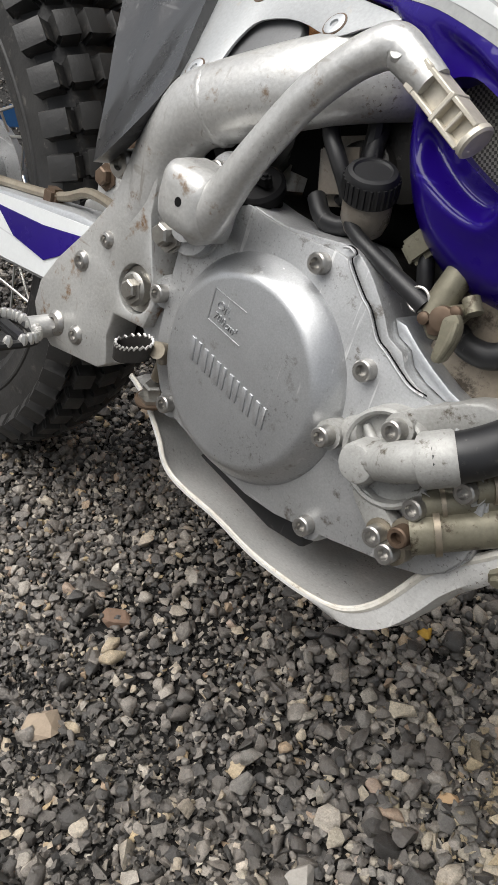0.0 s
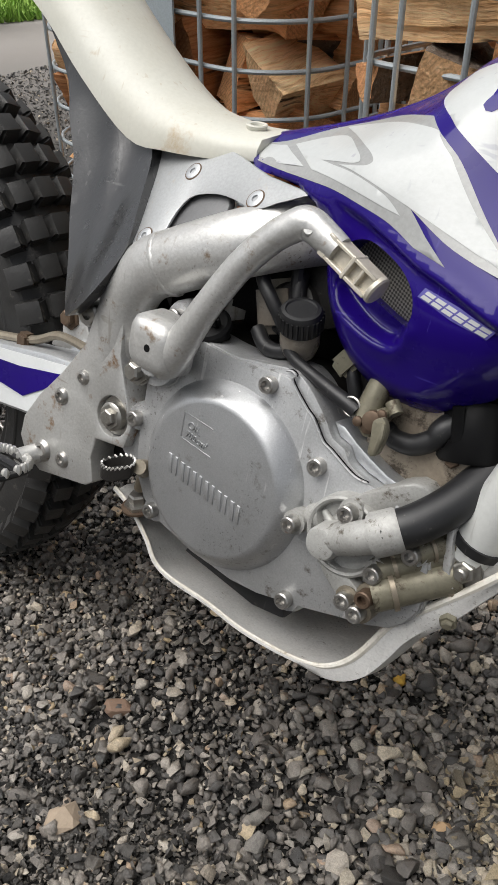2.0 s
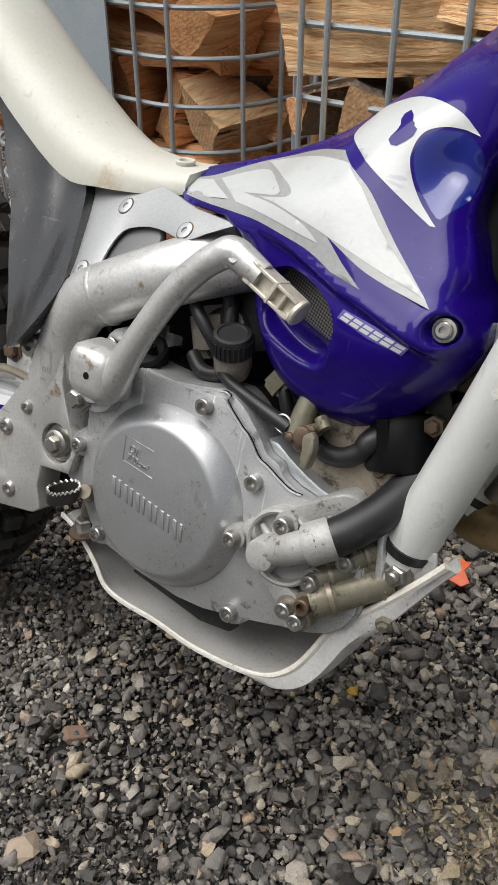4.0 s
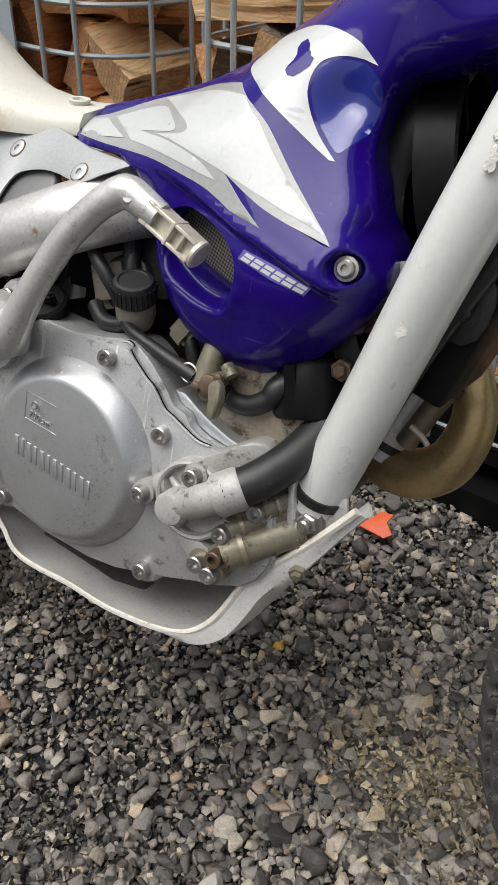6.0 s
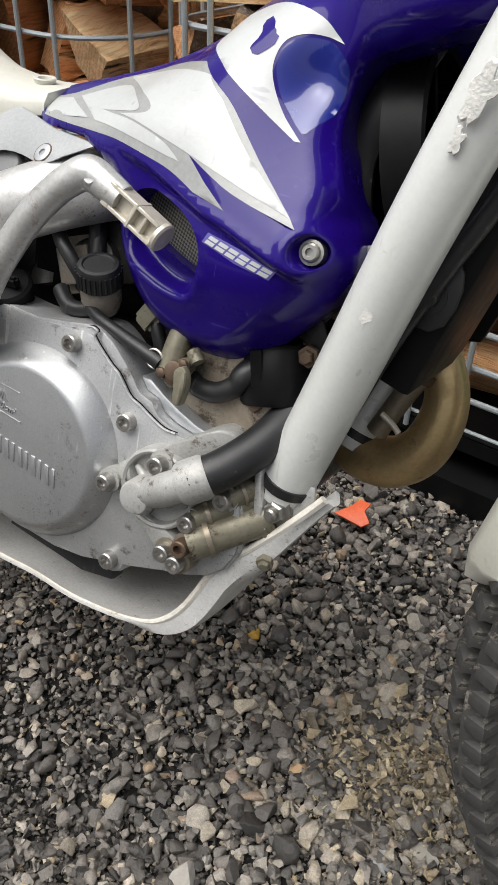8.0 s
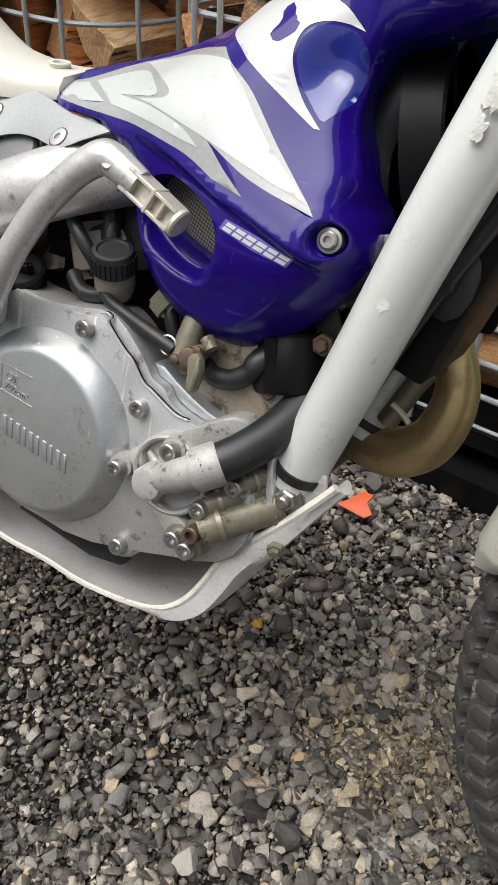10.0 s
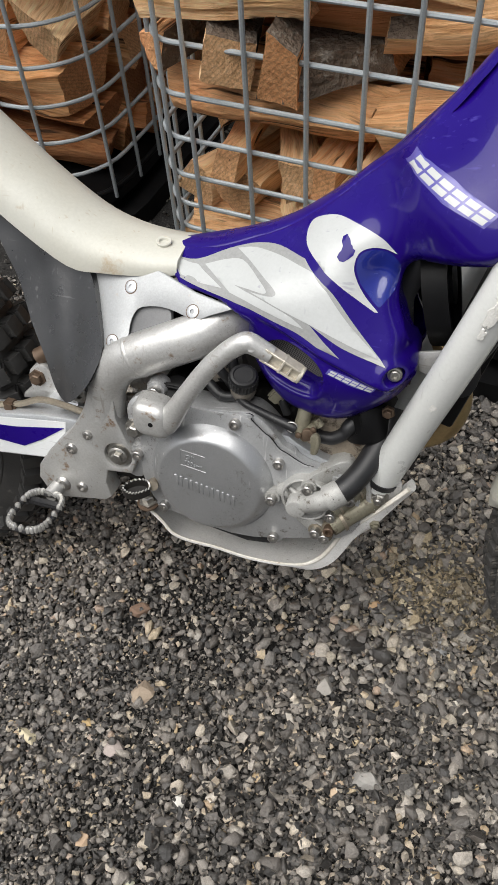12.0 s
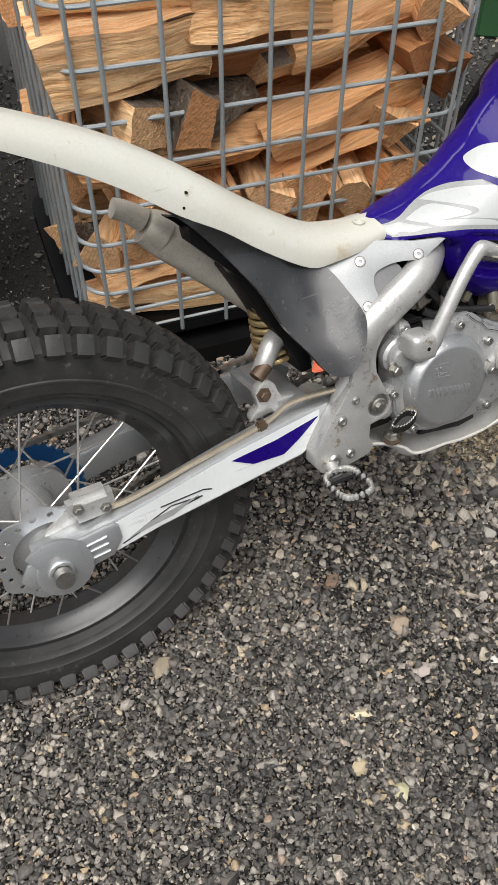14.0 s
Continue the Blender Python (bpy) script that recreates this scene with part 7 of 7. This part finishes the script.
pedal = part("brake_pedal", tray, M_GRIME, bike, "worn brake pedal tip with sawn teeth", sharp=30)
for k in range(0, len(loop), 2):
    a, b = loop[k], loop[(k + 1) % len(loop)]
    part("tooth", sweep(bmesh.new(), [a + Vector((0, 0, 0.0004)), b + Vector((0, 0, 0.0026))], 0.0010, 6), M_PEG, pedal)
part("pedal_arm", tube([(-0.136, -0.154, 0.371), (-0.140, -0.142, 0.366), (-0.150, -0.130, 0.352), (-0.156, -0.126, 0.336)], [0.0060, 0.0062, 0.0055, 0.0050], 12), M_BRASS, pedal)
# dark block put in for the shaded recess in the plate's notch
part("recess_block", soft_box((-0.178, -0.088, 0.357), (0.080, 0.046, 0.050), 0.008), M_GRIME, bike, "dark block standing for the shaded recess behind the frame plate")
part("mount_spacer", turned((-0.168, -0.118, 0.372), RIGHT, [(-0.02, 0.014), (0.010, 0.014), (0.012, 0.012), (0.012, 0.0001)], 20), M_CAST, bike)
part("rusty_washer", turned((-0.1555, -0.124, 0.318), (-0.1, -0.3, 1), [(0, 0.0145), (0.002, 0.0145), (0.002, 0.0001)], 20), M_RUST, bike)
hex_bolt((-0.1555, -0.124, 0.322), (-0.1, -0.3, 1), 0.0085, 0.010, bike, M_STEEL, "skid_bolt")

# exhaust header loop
part("exhaust_header", tube([(0.085, 0.03, 0.44), (0.096, 0.03, 0.420), (0.112, 0.025, 0.407), (0.131, 0.02, 0.4015), (0.152, 0.018, 0.405), (0.170, 0.016, 0.421), (0.1785, 0.015, 0.446), (0.1775, 0.015, 0.470), (0.168, 0.015, 0.492), (0.150, 0.03, 0.52)], [0.0205, 0.0205, 0.0205, 0.0205, 0.0205, 0.0195, 0.018, 0.0165, 0.0155, 0.015], 26), M_BRONZE, bike, "heat-tinted bronze exhaust header loop")
part("sensor_tube", tube([(0.163, 0.0, 0.495), (0.150, 0.0, 0.463), (0.137, 0.0, 0.430)], [0.0105, 0.0085, 0.0085], 14, per=3), M_BRASS, bike, "tarnished tube inside the header loop")
part("sensor_ring", tube([(0.160, 0.0, 0.487), (0.157, 0.0, 0.480)], 0.0115, 18, per=1), M_RUST, bike)
part("cable_tie", tube([(0.140, -0.010, 0.448), (0.150, -0.011, 0.443), (0.156, -0.011, 0.438)], 0.0025, 8), M_KICK, bike, "pale cable tie")
part("tank_tab", prism([(0.128, 0.572), (0.152, 0.578), (0.156, 0.566), (0.148, 0.548), (0.134, 0.552)], -0.104, -0.100, 0.001), M_FRAME, bike, "pale metal tab between tank and tube")
# radiator and fan
rad = part("radiator", prism([(0.148, 0.50), (0.176, 0.492), (0.232, 0.70), (0.204, 0.712)], -0.105, 0.02, 0.004), M_BLACK, bike, "black radiator behind the frame tube")
FAN = Matrix.Translation((0.150, -0.045, 0.628)) @ Matrix.Rotation(radians(-15), 4, "Y")
for name, prof in (("fan_ring", [(0, 0.058), (0.022, 0.058), (0.024, 0.064), (0, 0.066), (0, 0.058)]), ("fan_hub", [(0, 0.024), (0.03, 0.024), (0.034, 0.018), (0.034, 0.0001)])):
    ob = part(name, turned((0, 0, 0), (-1, 0, 0), prof, 36, name == "fan_hub"), M_BLACK, rad)
    ob.matrix_local = FAN
for k in range(6):
    ob = part("fan_blade", soft_box((0, 0, 0.040), (0.003, 0.024, 0.036), 0.001, 1), M_BLACK, rad)
    ob.matrix_local = FAN @ Matrix.Translation((-0.012, 0, 0)) @ Matrix.Rotation(radians(60 * k), 4, "X") @ Matrix.Rotation(radians(30), 4, "Z")
# added black sheet, hides the far tube and keeps this gap dark
part("dark_backing", prism([(0.095, 0.560), (0.150, 0.495), (0.180, 0.500), (0.240, 0.700), (0.205, 0.770), (0.135, 0.700)], 0.080, 0.092, 0.002), M_BLACK, rad, "black backing sheet added to darken the gap behind the radiator")
part("fan_strut", tube([(0.108, -0.075, 0.585), (0.105, -0.080, 0.62), (0.118, -0.082, 0.655), (0.130, -0.07, 0.69)], 0.006, 10, flat=2.0), M_HOSE, rad)
part("radiator_ear", prism([(0.158, 0.562), (0.166, 0.578), (0.186, 0.577), (0.192, 0.562), (0.187, 0.540), (0.172, 0.536)], -0.112, -0.107, 0.001, round_it=2), M_HOSE, rad, "dark radiator bracket")
part("ear_bolt", turned((0.175, -0.112, 0.555), RIGHT, [(0, 0.0105), (0.0012, 0.0105), (0.0012, 0.0068), (0.008, 0.0064), (0.009, 0.0052), (0.009, 0.0001)], 20), M_HOSE, rad)
part("radiator_hose", tube([(0.225, -0.118, 0.68), (0.200, -0.118, 0.615), (0.179, -0.118, 0.567), (0.160, -0.114, 0.521), (0.139, -0.105, 0.459), (0.13, -0.09, 0.43)], 0.0062, 12), M_HOSE, bike, "black hose beside the frame tube")

# front mudguard tip
guard = []
for k in range(14):
    a = radians(173 - 1.2 * min(k, 3) - 7.5 * max(0, k - 3))
    r, w = 0.346 + 0.002 * k, 0.050 * min(1, 0.05 + 0.16 * k if k < 4 else 0.53 + (k - 3) * 0.12)
    nx, nz = math.cos(a), math.sin(a)
    sag = 0.024 * min(1, w / 0.03)
    pts = [(-w, -sag), (-w * 0.8, -0.17 * sag), (-w * 0.4, 0.006), (0, 0.008), (w * 0.4, 0.006), (w * 0.8, -0.17 * sag), (w, -sag)]
    guard.append([(nx * (r + h), y, nz * (r + h)) for y, h in pts] + [(nx * (r + h - 0.003), y * 0.97, nz * (r + h - 0.003)) for y, h in reversed(pts)])
mudguard = part("front_mudguard", loft(guard), M_WHITE, bike, "white front mudguard tip")
mudguard.matrix_local = FRONT

# ---------------------------------------------------------------- marked stones
for label, x, y, size, flat, col, turn, seed in (
    ("brown flat stone on the gravel", -0.228, 0.013, (0.020, 0.014), 0.007, (0.20, 0.13, 0.09), 20, 1),
    ("yellow ochre stone on the gravel", 0.011, 0.238, (0.013, 0.012), 0.008, (0.55, 0.33, 0.05), 10, 2),
    ("large buff stone on the gravel", -0.177, -0.112, (0.024, 0.018), 0.013, (0.34, 0.27, 0.20), 40, 3),
    ("white chalky stone on the gravel", -0.080, -0.244, (0.014, 0.011), 0.008, (0.62, 0.60, 0.55), 70, 4),
    ("pale angular stone on the gravel", 0.190, 0.213, (0.014, 0.010), 0.008, (0.48, 0.42, 0.34), 15, 5),
    ("pale yellow stone on the gravel", -0.338, -0.336, (0.022, 0.014), 0.008, (0.46, 0.43, 0.28), 30, 6),
    ("buff rounded stone on the gravel", -0.370, -0.277, (0.016, 0.013), 0.009, (0.48, 0.40, 0.26), 5, 7),
    ("grey-brown stone beside the rear tyre", -0.556, 0.012, (0.022, 0.016), 0.012, (0.30, 0.25, 0.18), 25, 8),
    ("cream elongated stone on the gravel", -0.320, -0.209, (0.020, 0.010), 0.007, (0.62, 0.55, 0.38), -25, 11),
    ("tan stone on the gravel", -0.190, -0.317, (0.014, 0.012), 0.008, (0.46, 0.33, 0.22), 50, 12),
    ("pale greenish stone on the gravel", -0.113, -0.358, (0.010, 0.016), 0.006, (0.54, 0.54, 0.42), 10, 13),
    ("pale cream stone on the gravel", 0.042, -0.441, (0.014, 0.020), 0.007, (0.66, 0.58, 0.40), -10, 14),
    ("light tan stone on the gravel", 0.124, -0.176, (0.010, 0.014), 0.007, (0.60, 0.46, 0.32), -15, 15),
    ("speckled grey stone on the gravel", 0.083, -0.039, (0.018, 0.017), 0.011, (0.33, 0.31, 0.28), 30, 16),
    ("large grey stone on the gravel", 0.159, -0.158, (0.024, 0.017), 0.012, (0.34, 0.325, 0.30), 5, 17),
    ("pinkish grey stone on the gravel", -0.191, -0.200, (0.018, 0.016), 0.010, (0.40, 0.34, 0.31), 15, 18),
    ("small ochre stone on the gravel", -0.243, -0.171, (0.009, 0.008), 0.005, (0.55, 0.40, 0.20), 0, 19),
    ("orange-tan stone on the gravel", 0.130, 0.105, (0.014, 0.010), 0.008, (0.56, 0.38, 0.22), 35, 20),
    ("blue-grey slate stone on the gravel", 0.237, 0.060, (0.011, 0.018), 0.007, (0.36, 0.37, 0.37), 25, 21),
    ("buff flat stone on the gravel", 0.092, 0.061, (0.014, 0.015), 0.007, (0.36, 0.31, 0.21), 10, 22),
    ("grey angular stone beside the front tyre", 0.268, 0.080, (0.018, 0.014), 0.009, (0.40, 0.375, 0.33), -20, 23),
    ("grey pebble on the gravel", 0.038, 0.198, (0.011, 0.009), 0.007, (0.36, 0.35, 0.33), 0, 9),
):
    loose_stone(label, x, y, size, flat, col, turn, seed)
shard = part("plastic_shard", prism([(0, 0), (0.045, 0.008), (0.05, 0.02), (0.03, 0.03), (0.028, 0.045), (0.012, 0.04), (0.008, 0.02)], -0.0015, 0.0015, 0.0005), M_ORANGE)
shard.matrix_world = Matrix.Translation((0.02, 0.475, 0.016)) @ Matrix.Rotation(radians(-25), 4, "Z") @ Matrix.Rotation(radians(-72), 4, "X")
tagged(shard, "broken orange plastic shard lying on the gravel", "plastic shard")
